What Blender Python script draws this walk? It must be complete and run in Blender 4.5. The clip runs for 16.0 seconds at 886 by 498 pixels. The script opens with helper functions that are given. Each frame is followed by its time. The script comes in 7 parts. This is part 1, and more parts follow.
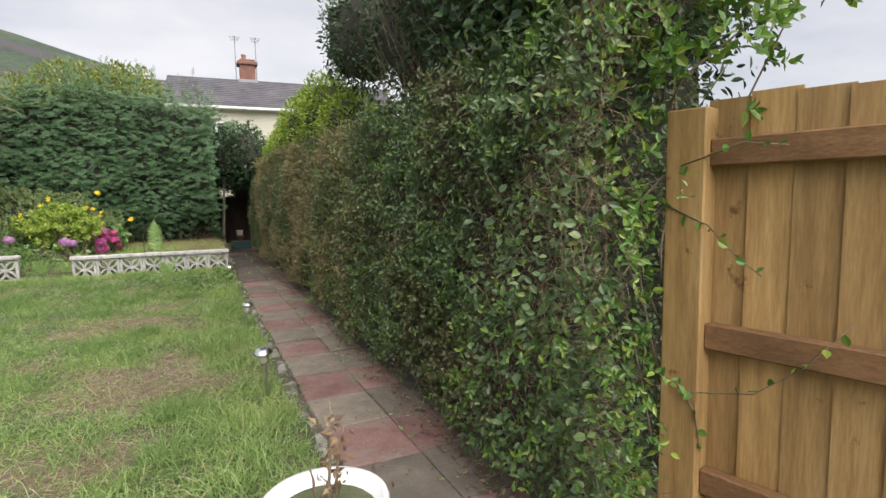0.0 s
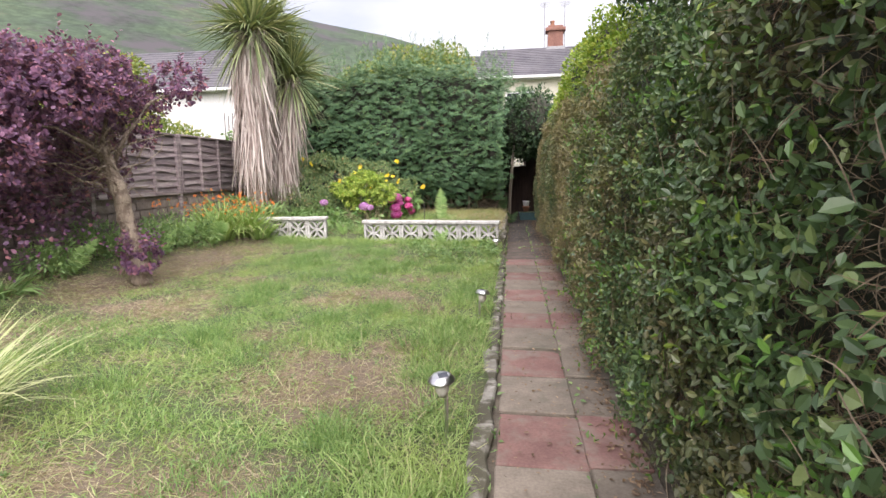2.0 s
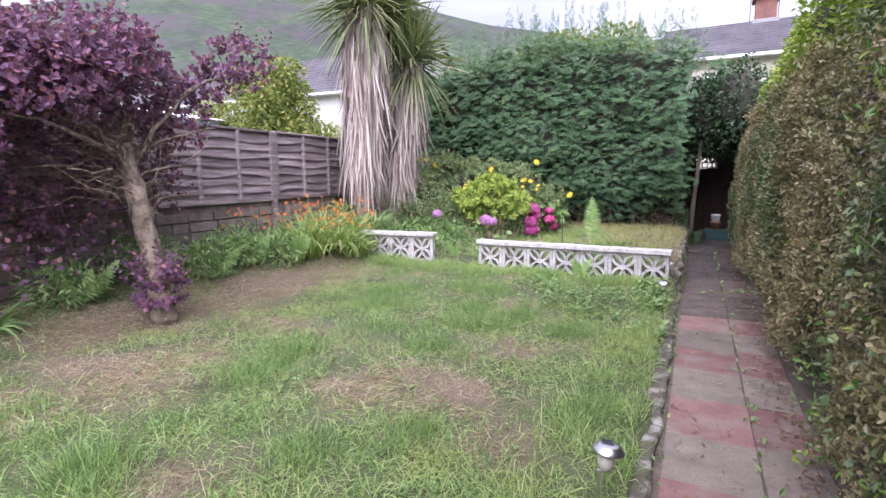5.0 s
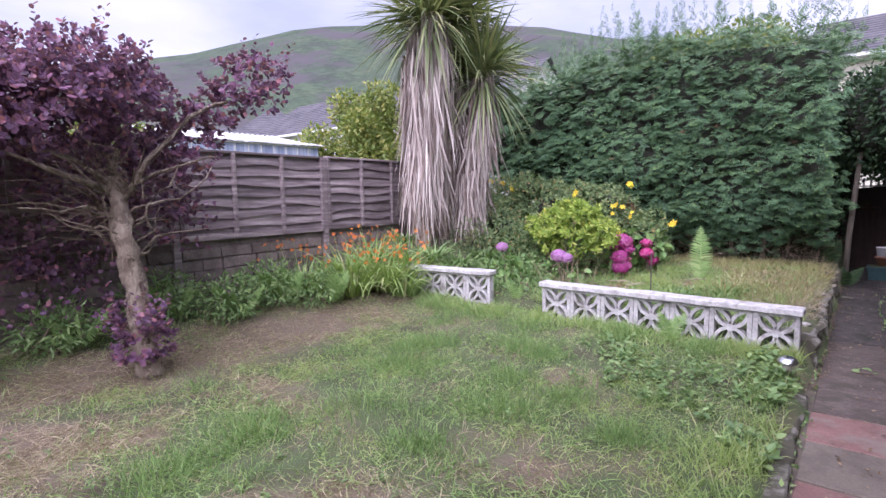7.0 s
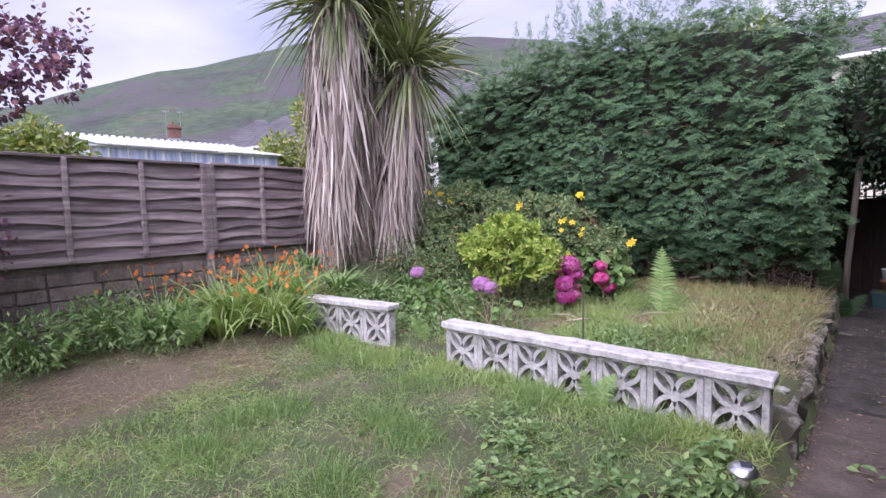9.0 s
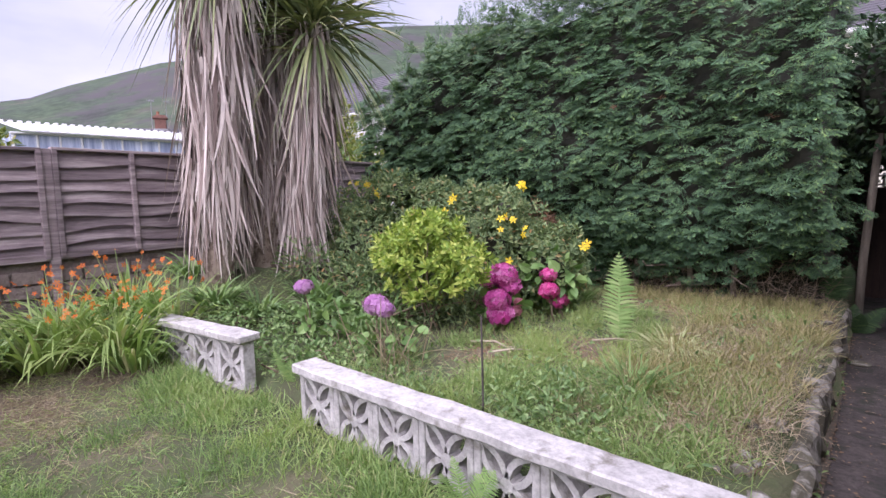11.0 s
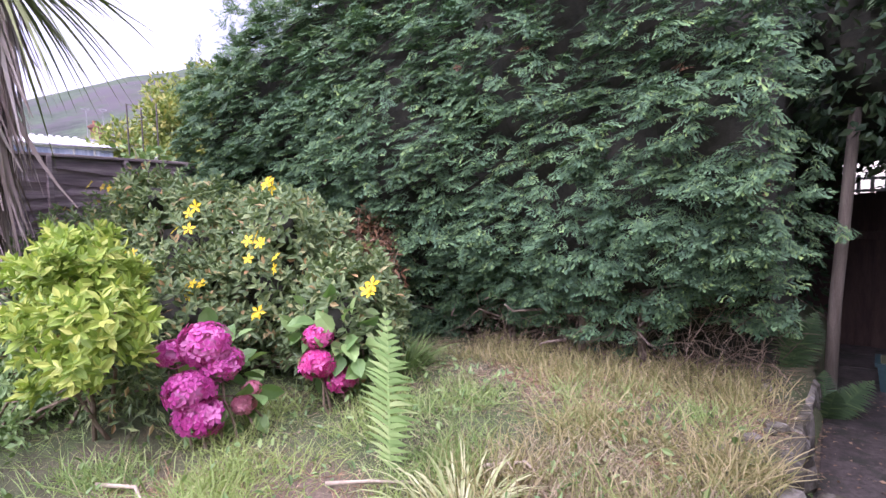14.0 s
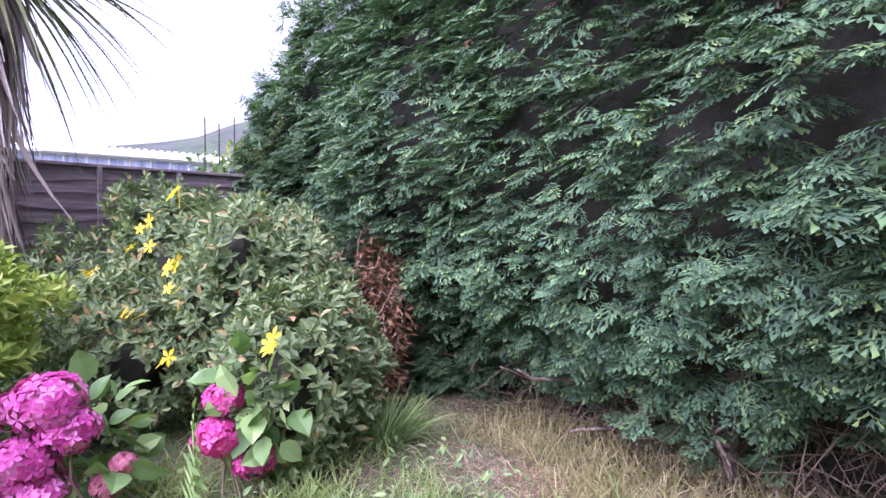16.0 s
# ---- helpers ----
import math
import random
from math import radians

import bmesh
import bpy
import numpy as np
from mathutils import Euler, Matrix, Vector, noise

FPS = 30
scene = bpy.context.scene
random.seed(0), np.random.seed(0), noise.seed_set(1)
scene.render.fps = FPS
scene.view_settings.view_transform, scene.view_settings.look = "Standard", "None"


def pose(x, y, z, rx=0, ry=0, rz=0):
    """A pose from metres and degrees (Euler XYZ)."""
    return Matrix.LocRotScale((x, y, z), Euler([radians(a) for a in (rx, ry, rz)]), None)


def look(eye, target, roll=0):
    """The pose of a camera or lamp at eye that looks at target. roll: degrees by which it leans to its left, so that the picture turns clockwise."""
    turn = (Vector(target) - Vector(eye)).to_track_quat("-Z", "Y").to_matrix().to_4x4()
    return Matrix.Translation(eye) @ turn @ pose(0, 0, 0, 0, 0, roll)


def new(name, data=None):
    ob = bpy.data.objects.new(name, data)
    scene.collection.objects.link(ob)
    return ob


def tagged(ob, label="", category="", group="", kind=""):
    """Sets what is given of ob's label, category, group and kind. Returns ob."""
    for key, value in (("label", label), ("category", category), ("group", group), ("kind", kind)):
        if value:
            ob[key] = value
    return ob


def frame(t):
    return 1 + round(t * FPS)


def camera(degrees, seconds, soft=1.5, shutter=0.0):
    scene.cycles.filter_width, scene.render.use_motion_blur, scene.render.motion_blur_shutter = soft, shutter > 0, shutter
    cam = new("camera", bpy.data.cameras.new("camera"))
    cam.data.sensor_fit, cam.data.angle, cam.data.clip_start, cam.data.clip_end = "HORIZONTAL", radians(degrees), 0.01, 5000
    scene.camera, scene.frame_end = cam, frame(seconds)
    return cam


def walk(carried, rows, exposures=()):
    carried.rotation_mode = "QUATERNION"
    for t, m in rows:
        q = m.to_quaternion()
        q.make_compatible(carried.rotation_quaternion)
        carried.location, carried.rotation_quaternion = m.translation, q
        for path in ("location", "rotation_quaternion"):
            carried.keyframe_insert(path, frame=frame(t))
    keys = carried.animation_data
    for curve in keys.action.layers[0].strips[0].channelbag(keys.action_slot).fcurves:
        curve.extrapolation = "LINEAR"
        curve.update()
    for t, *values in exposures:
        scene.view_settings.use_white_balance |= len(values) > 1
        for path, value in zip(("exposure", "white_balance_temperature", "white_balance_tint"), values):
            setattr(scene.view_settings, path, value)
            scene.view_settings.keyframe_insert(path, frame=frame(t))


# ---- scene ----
cam = camera(80.5, 16.0)
PATH = [
    (0, (0.233, 0.171, 1.35), (1.004, 2.005, 1.15), -0.9),
    (0.5, (0.449, 0.485, 1.32), (0.887, 2.423, 1.093), -0.7),
    (1, (0.628, 0.798, 1.298), (0.793, 2.78, 1.085), -0.9),
    (1.5, (0.791, 1.101, 1.296), (0.675, 3.086, 1.075), -0.7),
    (2, (0.835, 1.497, 1.285), (0.5, 3.447, 0.995), -0.6),
    (2.5, (0.819, 1.902, 1.238), (0.314, 3.817, 0.959), -0.5),
    (3, (0.816, 2.314, 1.275), (0.174, 4.175, 0.925), -0.5),
    (3.5, (0.81, 2.754, 1.31), (0.32, 4.658, 0.942), -0.5),
    (4, (0.814, 3.158, 1.303), (0.447, 5.095, 0.968), -0.7),
    (4.5, (0.79, 3.512, 1.321), (0.136, 5.38, 1.03), -0.6),
    (5, (0.757, 3.876, 1.326), (-0.174, 5.624, 1.045), -0.3),
    (5.2, (0.758, 4.018, 1.314), (-0.252, 5.72, 1.028), -0.4),
    (7.3, (0.827, 5.436, 1.424), (-0.501, 6.918, 1.219), -1.0),
    (7.5, (0.825, 5.594, 1.413), (-0.511, 7.068, 1.205), -1.0),
    (8, (0.778, 6.046, 1.435), (-0.531, 7.549, 1.267), -1.1),
    (8.5, (0.774, 6.465, 1.436), (-0.491, 8.003, 1.252), -1.2),
    (8.7, (0.793, 6.632, 1.429), (-0.504, 8.147, 1.272), -1.2),
    (10.8, (0.682, 8.224, 1.41), (-0.691, 9.663, 1.202), -1.5),
    (11, (0.651, 8.402, 1.437), (-0.688, 9.874, 1.24), -1.5),
    (11.5, (0.602, 8.802, 1.397), (-0.689, 10.316, 1.192), -1.6),
    (12, (0.556, 9.24, 1.423), (-0.711, 10.778, 1.259), -1.6),
    (12.5, (0.489, 9.696, 1.43), (-0.753, 11.256, 1.277), -1.6),
    (13, (0.489, 10.082, 1.381), (-0.7, 11.683, 1.237), -1.8),
    (13.5, (0.483, 10.452, 1.395), (-0.745, 12.026, 1.281), -1.6),
    (14, (0.472, 10.854, 1.354), (-0.807, 12.385, 1.214), -1.5),
    (14.5, (0.421, 11.242, 1.389), (-0.881, 12.756, 1.283), -1.3),
    (15, (0.436, 11.564, 1.388), (-0.958, 12.995, 1.28), -1.0),
    (15.5, (0.407, 11.863, 1.345), (-1.125, 13.143, 1.231), -0.5),
    (16, (0.37, 12.075, 1.376), (-1.27, 13.218, 1.312), 0.2),
]
EXPOSURES = [(0.0, 0.6, 6700, 12), (1.5, 0.95, 6650, 15), (3.5, 1.18, 6030, 27), (5.0, 1.1, 5850, 30), (8.0, 0.78, 5680, 34), (11.0, 0.72, 5950, 32), (12.0, 0.73, 5950, 36), (12.5, 0.88, 5930, 39), (13.5, 1.24, 5830, 42), (14.5, 1.38, 5680, 45), (15.0, 1.47, 5610, 47), (16.0, 1.6, 5450, 49)]
walk(cam, [(t, look(eye, target, roll)) for t, eye, target, roll in PATH], EXPOSURES)

# ---- sky and sun: a bright overcast day ----
world = bpy.data.worlds.new("overcast_sky")
scene.world = world
world.use_nodes = True
wn, wl = world.node_tree.nodes, world.node_tree.links
wn.clear()
w_out = wn.new("ShaderNodeOutputWorld")
w_bg = wn.new("ShaderNodeBackground")
w_sky = wn.new("ShaderNodeTexSky")
w_sky.sky_type, w_sky.sun_disc = "NISHITA", False
w_sky.sun_elevation, w_sky.sun_rotation = radians(47), radians(163)
w_scale = wn.new("ShaderNodeVectorMath")
w_scale.operation = "SCALE"
w_scale.inputs[3].default_value = 0.11
wl.new(w_sky.outputs[0], w_scale.inputs[0])
w_co = wn.new("ShaderNodeTexCoord")
w_map = wn.new("ShaderNodeMapping")
w_map.inputs["Scale"].default_value = (1.0, 1.0, 3.0)
wl.new(w_co.outputs["Generated"], w_map.inputs[0])
w_noise = wn.new("ShaderNodeTexNoise")
w_noise.inputs["Scale"].default_value, w_noise.inputs["Detail"].default_value = 2.2, 6
wl.new(w_map.outputs[0], w_noise.inputs["Vector"])
w_ramp = wn.new("ShaderNodeValToRGB")
w_ramp.color_ramp.elements[0].position, w_ramp.color_ramp.elements[0].color = 0.34, (0.40, 0.425, 0.48, 1)
w_ramp.color_ramp.elements[1].position, w_ramp.color_ramp.elements[1].color = 0.62, (0.64, 0.64, 0.66, 1)
wl.new(w_noise.outputs[0], w_ramp.inputs[0])
w_mix = wn.new("ShaderNodeMix")
w_mix.data_type = "RGBA"
w_mix.inputs[0].default_value = 0.86
wl.new(w_scale.outputs[0], w_mix.inputs[6])
wl.new(w_ramp.outputs[0], w_mix.inputs[7])
wl.new(w_mix.outputs[2], w_bg.inputs[0])
w_bg.inputs[1].default_value = 1.0
wl.new(w_bg.outputs[0], w_out.inputs[0])

sun = new("sun", bpy.data.lights.new("sun", "SUN"))
sun.data.energy, sun.data.angle, sun.data.color = 4.1, radians(80), (1.0, 0.98, 0.95)
sun.matrix_world = look((0, 0, 0), (-0.26, 0.84, -1.0))


# ---- materials ----
def node_mat(name):
    m = bpy.data.materials.new(name)
    m.use_nodes = True
    nt = m.node_tree
    nt.nodes.clear()
    return m, nt.nodes, nt.links, nt.nodes.new("ShaderNodeOutputMaterial")


def ramp(nodes, links, fac, stops):
    r = nodes.new("ShaderNodeValToRGB")
    e = r.color_ramp.elements
    e[0].position, e[0].color = stops[0][0], (*stops[0][1], 1)
    e[1].position, e[1].color = stops[-1][0], (*stops[-1][1], 1)
    for p, c in stops[1:-1]:
        k = e.new(p)
        k.color = (*c, 1)
    links.new(fac, r.inputs[0])
    return r.outputs[0]


def noise_at(nodes, links, scale, detail=4.0, rough=0.6, stretch=None, where="Position"):
    if where == "Position":
        co = nodes.new("ShaderNodeNewGeometry").outputs["Position"]
    else:
        co = nodes.new("ShaderNodeTexCoord").outputs["Object"]
    if stretch:
        mp = nodes.new("ShaderNodeMapping")
        mp.inputs["Scale"].default_value = stretch
        links.new(co, mp.inputs[0])
        co = mp.outputs[0]
    n = nodes.new("ShaderNodeTexNoise")
    n.inputs["Scale"].default_value, n.inputs["Detail"].default_value, n.inputs["Roughness"].default_value = scale, detail, rough
    links.new(co, n.inputs["Vector"])
    return n.outputs[0]


def mixed(nodes, links, fac, a, b, mode="MIX"):
    m = nodes.new("ShaderNodeMix")
    m.data_type, m.blend_type = "RGBA", mode
    for sock, v in ((m.inputs[0], fac), (m.inputs[6], a), (m.inputs[7], b)):
        if isinstance(v, (int, float)):
            sock.default_value = v
        elif isinstance(v, tuple):
            sock.default_value = (*v, 1)
        else:
            links.new(v, sock)
    return m.outputs[2]


def leaf_mat(name, stops, patch=None, patch_scale=1.5, patch_range=(0.5, 0.62), rough=0.45, trans=0.25, spec=0.4, tips=None):
    """Foliage: a colour for every leaf by chance, patches of another colour over some decimetres, light let through."""
    m, n, l, out = node_mat(name)
    geo = n.new("ShaderNodeNewGeometry")
    col = ramp(n, l, geo.outputs["Random Per Island"], stops)
    fine = noise_at(n, l, 9.0, 3)
    col = mixed(n, l, 0.35, col, ramp(n, l, fine, [(0.3, (0.45, 0.45, 0.45)), (0.7, (1.0, 1.0, 1.0))]), "MULTIPLY")
    if patch:
        f = noise_at(n, l, patch_scale, 3)
        fr = ramp(n, l, f, [(patch_range[0], (0, 0, 0)), (patch_range[1], (1, 1, 1))])
        alt = ramp(n, l, geo.outputs["Random Per Island"], patch)
        col = mixed(n, l, fr, col, alt)
    if tips:
        at = n.new("ShaderNodeAttribute")
        at.attribute_name = "young"
        col = mixed(n, l, at.outputs["Fac"], col, mixed(n, l, 1.0, col, tips, "MULTIPLY"))
    b = n.new("ShaderNodeBsdfPrincipled")
    l.new(col, b.inputs["Base Color"])
    b.inputs["Roughness"].default_value, b.inputs["Specular IOR Level"].default_value = rough, spec
    if trans:
        t = n.new("ShaderNodeBsdfTranslucent")
        l.new(mixed(n, l, 1.0, col, (1.0, 1.15, 0.6), "MULTIPLY"), t.inputs[0])
        mx = n.new("ShaderNodeMixShader")
        mx.inputs[0].default_value = trans
        l.new(b.outputs[0], mx.inputs[1])
        l.new(t.outputs[0], mx.inputs[2])
        l.new(mx.outputs[0], out.inputs[0])
    else:
        l.new(b.outputs[0], out.inputs[0])
    return m


def solid_mat(name, stops, scale=6.0, fine=60.0, rough=0.8, bump=0.4, bump_dist=0.01, stretch=None, where="Position",
              blotch=None, blotch_scale=2.0, blotch_range=(0.55, 0.65), metal=0.0, per_object=0.0, fine_amount=0.35, wear=None):
    """Stone, wood, paint, soil: colour from broad noise, grain from fine noise, blotches of another colour, relief."""
    m, n, l, out = node_mat(name)
    col = ramp(n, l, noise_at(n, l, scale, 5, 0.6, stretch, where), stops)
    grain = noise_at(n, l, fine, 4, 0.7, stretch, where)
    col = mixed(n, l, fine_amount, col, ramp(n, l, grain, [(0.36, (0.3, 0.3, 0.3)), (0.62, (1.0, 1.0, 1.0))]), "MULTIPLY")
    if blotch:
        f = noise_at(n, l, blotch_scale, 6, 0.65, None, where)
        fr = ramp(n, l, f, [(blotch_range[0], (0, 0, 0)), (blotch_range[1], (1, 1, 1))])
        col = mixed(n, l, fr, col, blotch)
    if wear:
        at = n.new("ShaderNodeAttribute")
        at.attribute_name = wear[1]
        col = mixed(n, l, at.outputs["Fac"], col, mixed(n, l, 0.5, wear[0], ramp(n, l, grain, [(0.36, (0.09, 0.07, 0.05)), (0.62, (0.26, 0.20, 0.14))])))
    if per_object:
        oi = n.new("ShaderNodeObjectInfo")
        lo = 1.0 - per_object
        col = mixed(n, l, 1.0, col, ramp(n, l, oi.outputs["Random"], [(0.0, (lo, lo, lo)), (1.0, (1.0, 1.0, 1.0))]), "MULTIPLY")
    b = n.new("ShaderNodeBsdfPrincipled")
    l.new(col, b.inputs["Base Color"])
    b.inputs["Roughness"].default_value, b.inputs["Metallic"].default_value = rough, metal
    if bump:
        bp = n.new("ShaderNodeBump")
        bp.inputs["Strength"].default_value, bp.inputs["Distance"].default_value = bump, bump_dist
        l.new(grain, bp.inputs["Height"])
        l.new(bp.outputs[0], b.inputs["Normal"])
    l.new(b.outputs[0], out.inputs[0])
    return m


M = {}
M["soil"] = solid_mat("soil_and_moss", [(0.3, (0.075, 0.06, 0.038)), (0.5, (0.085, 0.12, 0.045)), (0.7, (0.16, 0.135, 0.08))], 1.6, 55, 0.95, 0.8, 0.02, wear=((0.155, 0.118, 0.082), "dry"))
M["grass"] = leaf_mat("lawn_grass", [(0.0, (0.19, 0.30, 0.095)), (0.5, (0.30, 0.44, 0.15)), (0.85, (0.42, 0.53, 0.21)), (1.0, (0.56, 0.50, 0.30))],
                      [(0.0, (0.25, 0.34, 0.11)), (0.5, (0.36, 0.46, 0.15)), (0.8, (0.30, 0.40, 0.14)), (1.0, (0.48, 0.46, 0.25))], 0.8, (0.5, 0.6), 0.55, 0.3, 0.25)
M["straw"] = leaf_mat("dry_grass", [(0.0, (0.22, 0.17, 0.11)), (0.45, (0.40, 0.315, 0.205)), (0.7, (0.27, 0.29, 0.13)), (1.0, (0.66, 0.56, 0.39))], [(0.0, (0.28, 0.22, 0.15)), (1.0, (0.53, 0.44, 0.31))], 1.4, (0.48, 0.58), rough=0.6, trans=0.2, spec=0.2)
M["tuft"] = leaf_mat("long_soft_grass", [(0.0, (0.14, 0.24, 0.08)), (0.6, (0.22, 0.35, 0.12)), (1.0, (0.34, 0.46, 0.17))], rough=0.55, trans=0.3, spec=0.2)
M["ripe"] = leaf_mat("ripe_standing_grass", [(0.0, (0.24, 0.26, 0.09)), (0.5, (0.40, 0.37, 0.17)), (1.0, (0.58, 0.48, 0.28))], rough=0.6, trans=0.3, spec=0.2)
M["thatch"] = leaf_mat("orange_brown_thatch", [(0.0, (0.30, 0.17, 0.10)), (0.6, (0.46, 0.28, 0.17)), (1.0, (0.60, 0.44, 0.30))], rough=0.7, trans=0.1, spec=0.15)
M["weed"] = leaf_mat("weed_leaves", [(0.0, (0.12, 0.21, 0.075)), (0.6, (0.21, 0.33, 0.12)), (1.0, (0.34, 0.46, 0.18))])
M["privet"] = leaf_mat("privet_leaves", [(0.0, (0.06, 0.095, 0.042)), (0.55, (0.11, 0.165, 0.065)), (0.88, (0.16, 0.22, 0.08)), (1.0, (0.30, 0.31, 0.11))],
                       [(0.0, (0.14, 0.125, 0.06)), (0.5, (0.235, 0.205, 0.095)), (0.85, (0.31, 0.25, 0.125)), (1.0, (0.38, 0.30, 0.17))], 0.7, (0.42, 0.55), 0.38, 0.18, 0.5)
M["privet_new"] = leaf_mat("young_privet_leaves", [(0.0, (0.075, 0.17, 0.03)), (0.6, (0.13, 0.26, 0.05)), (1.0, (0.30, 0.38, 0.07))], rough=0.35, spec=0.5)
M["golden"] = leaf_mat("golden_privet_leaves", [(0.0, (0.16, 0.27, 0.03)), (0.6, (0.27, 0.38, 0.05)), (1.0, (0.42, 0.45, 0.08))])
M["ivy"] = leaf_mat("dark_glossy_leaves", [(0.0, (0.03, 0.062, 0.033)), (0.6, (0.055, 0.105, 0.05)), (1.0, (0.11, 0.17, 0.075))], rough=0.5, trans=0.12, spec=0.25)
M["conifer"] = leaf_mat("conifer_sprays", [(0.0, (0.046, 0.083, 0.057)), (0.5, (0.068, 0.120, 0.073)), (0.88, (0.096, 0.160, 0.082)), (1.0, (0.155, 0.22, 0.085))],
                        [(0.0, (0.052, 0.094, 0.066)), (0.6, (0.078, 0.136, 0.085)), (1.0, (0.12, 0.19, 0.095))], 0.9, (0.5, 0.65), 0.6, 0.15, 0.15, (1.72, 1.85, 1.45))
M["conifer_tip"] = leaf_mat("young_conifer_sprays", [(0.0, (0.085, 0.15, 0.095)), (0.5, (0.12, 0.20, 0.12)), (0.86, (0.16, 0.25, 0.14)), (1.0, (0.23, 0.31, 0.14))], None, rough=0.6, trans=0.25, spec=0.2, tips=(1.45, 1.4, 1.3))
M["privet_dark"] = leaf_mat("dark_privet_leaves", [(0.0, (0.055, 0.10, 0.042)), (0.55, (0.105, 0.175, 0.068)), (0.85, (0.16, 0.235, 0.09)), (1.0, (0.27, 0.33, 0.12))],
                            [(0.0, (0.07, 0.075, 0.035)), (0.6, (0.13, 0.13, 0.058)), (1.0, (0.20, 0.17, 0.08))], 1.1, (0.54, 0.64), 0.34, 0.15, 0.5)
M["conifer_dead"] = leaf_mat("brown_conifer_sprays", [(0.0, (0.12, 0.06, 0.03)), (1.0, (0.28, 0.16, 0.08))], trans=0.05)
# near-black fill: the shade deep in the foliage is put into this colour
M["core"] = solid_mat("inner_shade_fill", [(0.3, (0.032, 0.036, 0.027)), (0.7, (0.070, 0.066, 0.048))], 8, 40, 0.95, 0.6)
M["twig"] = solid_mat("grey_brown_twigs", [(0.3, (0.14, 0.10, 0.065)), (0.7, (0.28, 0.22, 0.15))], 12, 90, 0.9, 0.5)
M["deadtwig"] = solid_mat("dead_brown_twigs", [(0.3, (0.13, 0.08, 0.05)), (0.7, (0.27, 0.19, 0.12))], 12, 90, 0.9, 0.5)
M["straw_stick"] = solid_mat("pale_dead_wood", [(0.3, (0.34, 0.28, 0.20)), (0.7, (0.52, 0.45, 0.34))], 14, 80, 0.85, 0.4, 0.003)
M["bark"] = solid_mat("pale_bark", [(0.3, (0.20, 0.15, 0.11)), (0.55, (0.36, 0.29, 0.22)), (0.75, (0.50, 0.43, 0.34))], 9, 45, 0.9, 1.0, 0.03, (1, 1, 0.35), blotch=(0.17, 0.125, 0.095), blotch_scale=14, blotch_range=(0.5, 0.56))
M["purple"] = leaf_mat("smoke_bush_leaves", [(0.0, (0.125, 0.065, 0.13)), (0.5, (0.235, 0.12, 0.215)), (0.85, (0.33, 0.16, 0.26)), (1.0, (0.48, 0.21, 0.24))], rough=0.42, trans=0.32, spec=0.4)
M["cord"] = leaf_mat("cordyline_leaves", [(0.0, (0.13, 0.17, 0.075)), (0.5, (0.22, 0.27, 0.12)), (0.85, (0.36, 0.38, 0.18)), (1.0, (0.50, 0.46, 0.26))], rough=0.4, trans=0.2)
M["cord_dead"] = leaf_mat("dead_cordyline_leaves", [(0.0, (0.20, 0.145, 0.125)), (0.45, (0.44, 0.36, 0.325)), (1.0, (0.68, 0.60, 0.55))], rough=0.7, trans=0.05, spec=0.2)
M["hyper"] = leaf_mat("shrub_leaves", [(0.0, (0.12, 0.18, 0.085)), (0.6, (0.20, 0.285, 0.125)), (0.92, (0.33, 0.40, 0.18)), (1.0, (0.50, 0.30, 0.15))], rough=0.5, spec=0.25)
M["lime"] = leaf_mat("lime_green_leaves", [(0.0, (0.19, 0.30, 0.05)), (0.6, (0.34, 0.46, 0.08)), (1.0, (0.58, 0.62, 0.16))])
M["yellow"] = leaf_mat("yellow_petals", [(0.0, (0.80, 0.52, 0.01)), (1.0, (0.90, 0.72, 0.03))], trans=0.3)
M["hydra"] = leaf_mat("hydrangea_leaves", [(0.0, (0.11, 0.21, 0.07)), (0.6, (0.19, 0.33, 0.11)), (1.0, (0.34, 0.50, 0.18))], rough=0.45, trans=0.3, spec=0.3)
M["orange"] = leaf_mat("orange_petals", [(0.0, (0.75, 0.16, 0.02)), (1.0, (0.85, 0.30, 0.05))], trans=0.3)
M["rose"] = leaf_mat("rose_petals", [(0.0, (0.50, 0.03, 0.20)), (0.6, (0.70, 0.08, 0.33)), (1.0, (0.80, 0.22, 0.48))], trans=0.3)
M["pink"] = leaf_mat("magenta_petals", [(0.0, (0.50, 0.05, 0.28)), (0.6, (0.70, 0.13, 0.45)), (1.0, (0.82, 0.32, 0.62))], trans=0.3)
M["lilac"] = leaf_mat("lilac_petals", [(0.0, (0.45, 0.17, 0.46)), (1.0, (0.68, 0.40, 0.66))], trans=0.3)
M["palepink"] = leaf_mat("pale_pink_petals", [(0.0, (0.68, 0.20, 0.33)), (1.0, (0.80, 0.36, 0.44))], trans=0.3)
M["fern"] = leaf_mat("fern_fronds", [(0.0, (0.22, 0.37, 0.12)), (0.7, (0.34, 0.50, 0.18)), (1.0, (0.48, 0.60, 0.26))])
# darker copy of the fern colour, with the shade under the hedge painted in
M["fern_in_shade"] = leaf_mat("shade_toned_fern_fronds", [(0.0, (0.05, 0.10, 0.045)), (0.7, (0.09, 0.16, 0.065)), (1.0, (0.15, 0.23, 0.09))])
M["paleblade"] = leaf_mat("pale_striped_blades", [(0.0, (0.30, 0.38, 0.14)), (1.0, (0.62, 0.62, 0.36))])
M["litter"] = leaf_mat("fallen_leaves", [(0.0, (0.10, 0.06, 0.035)), (0.6, (0.22, 0.14, 0.08)), (1.0, (0.36, 0.25, 0.15))], trans=0.05)
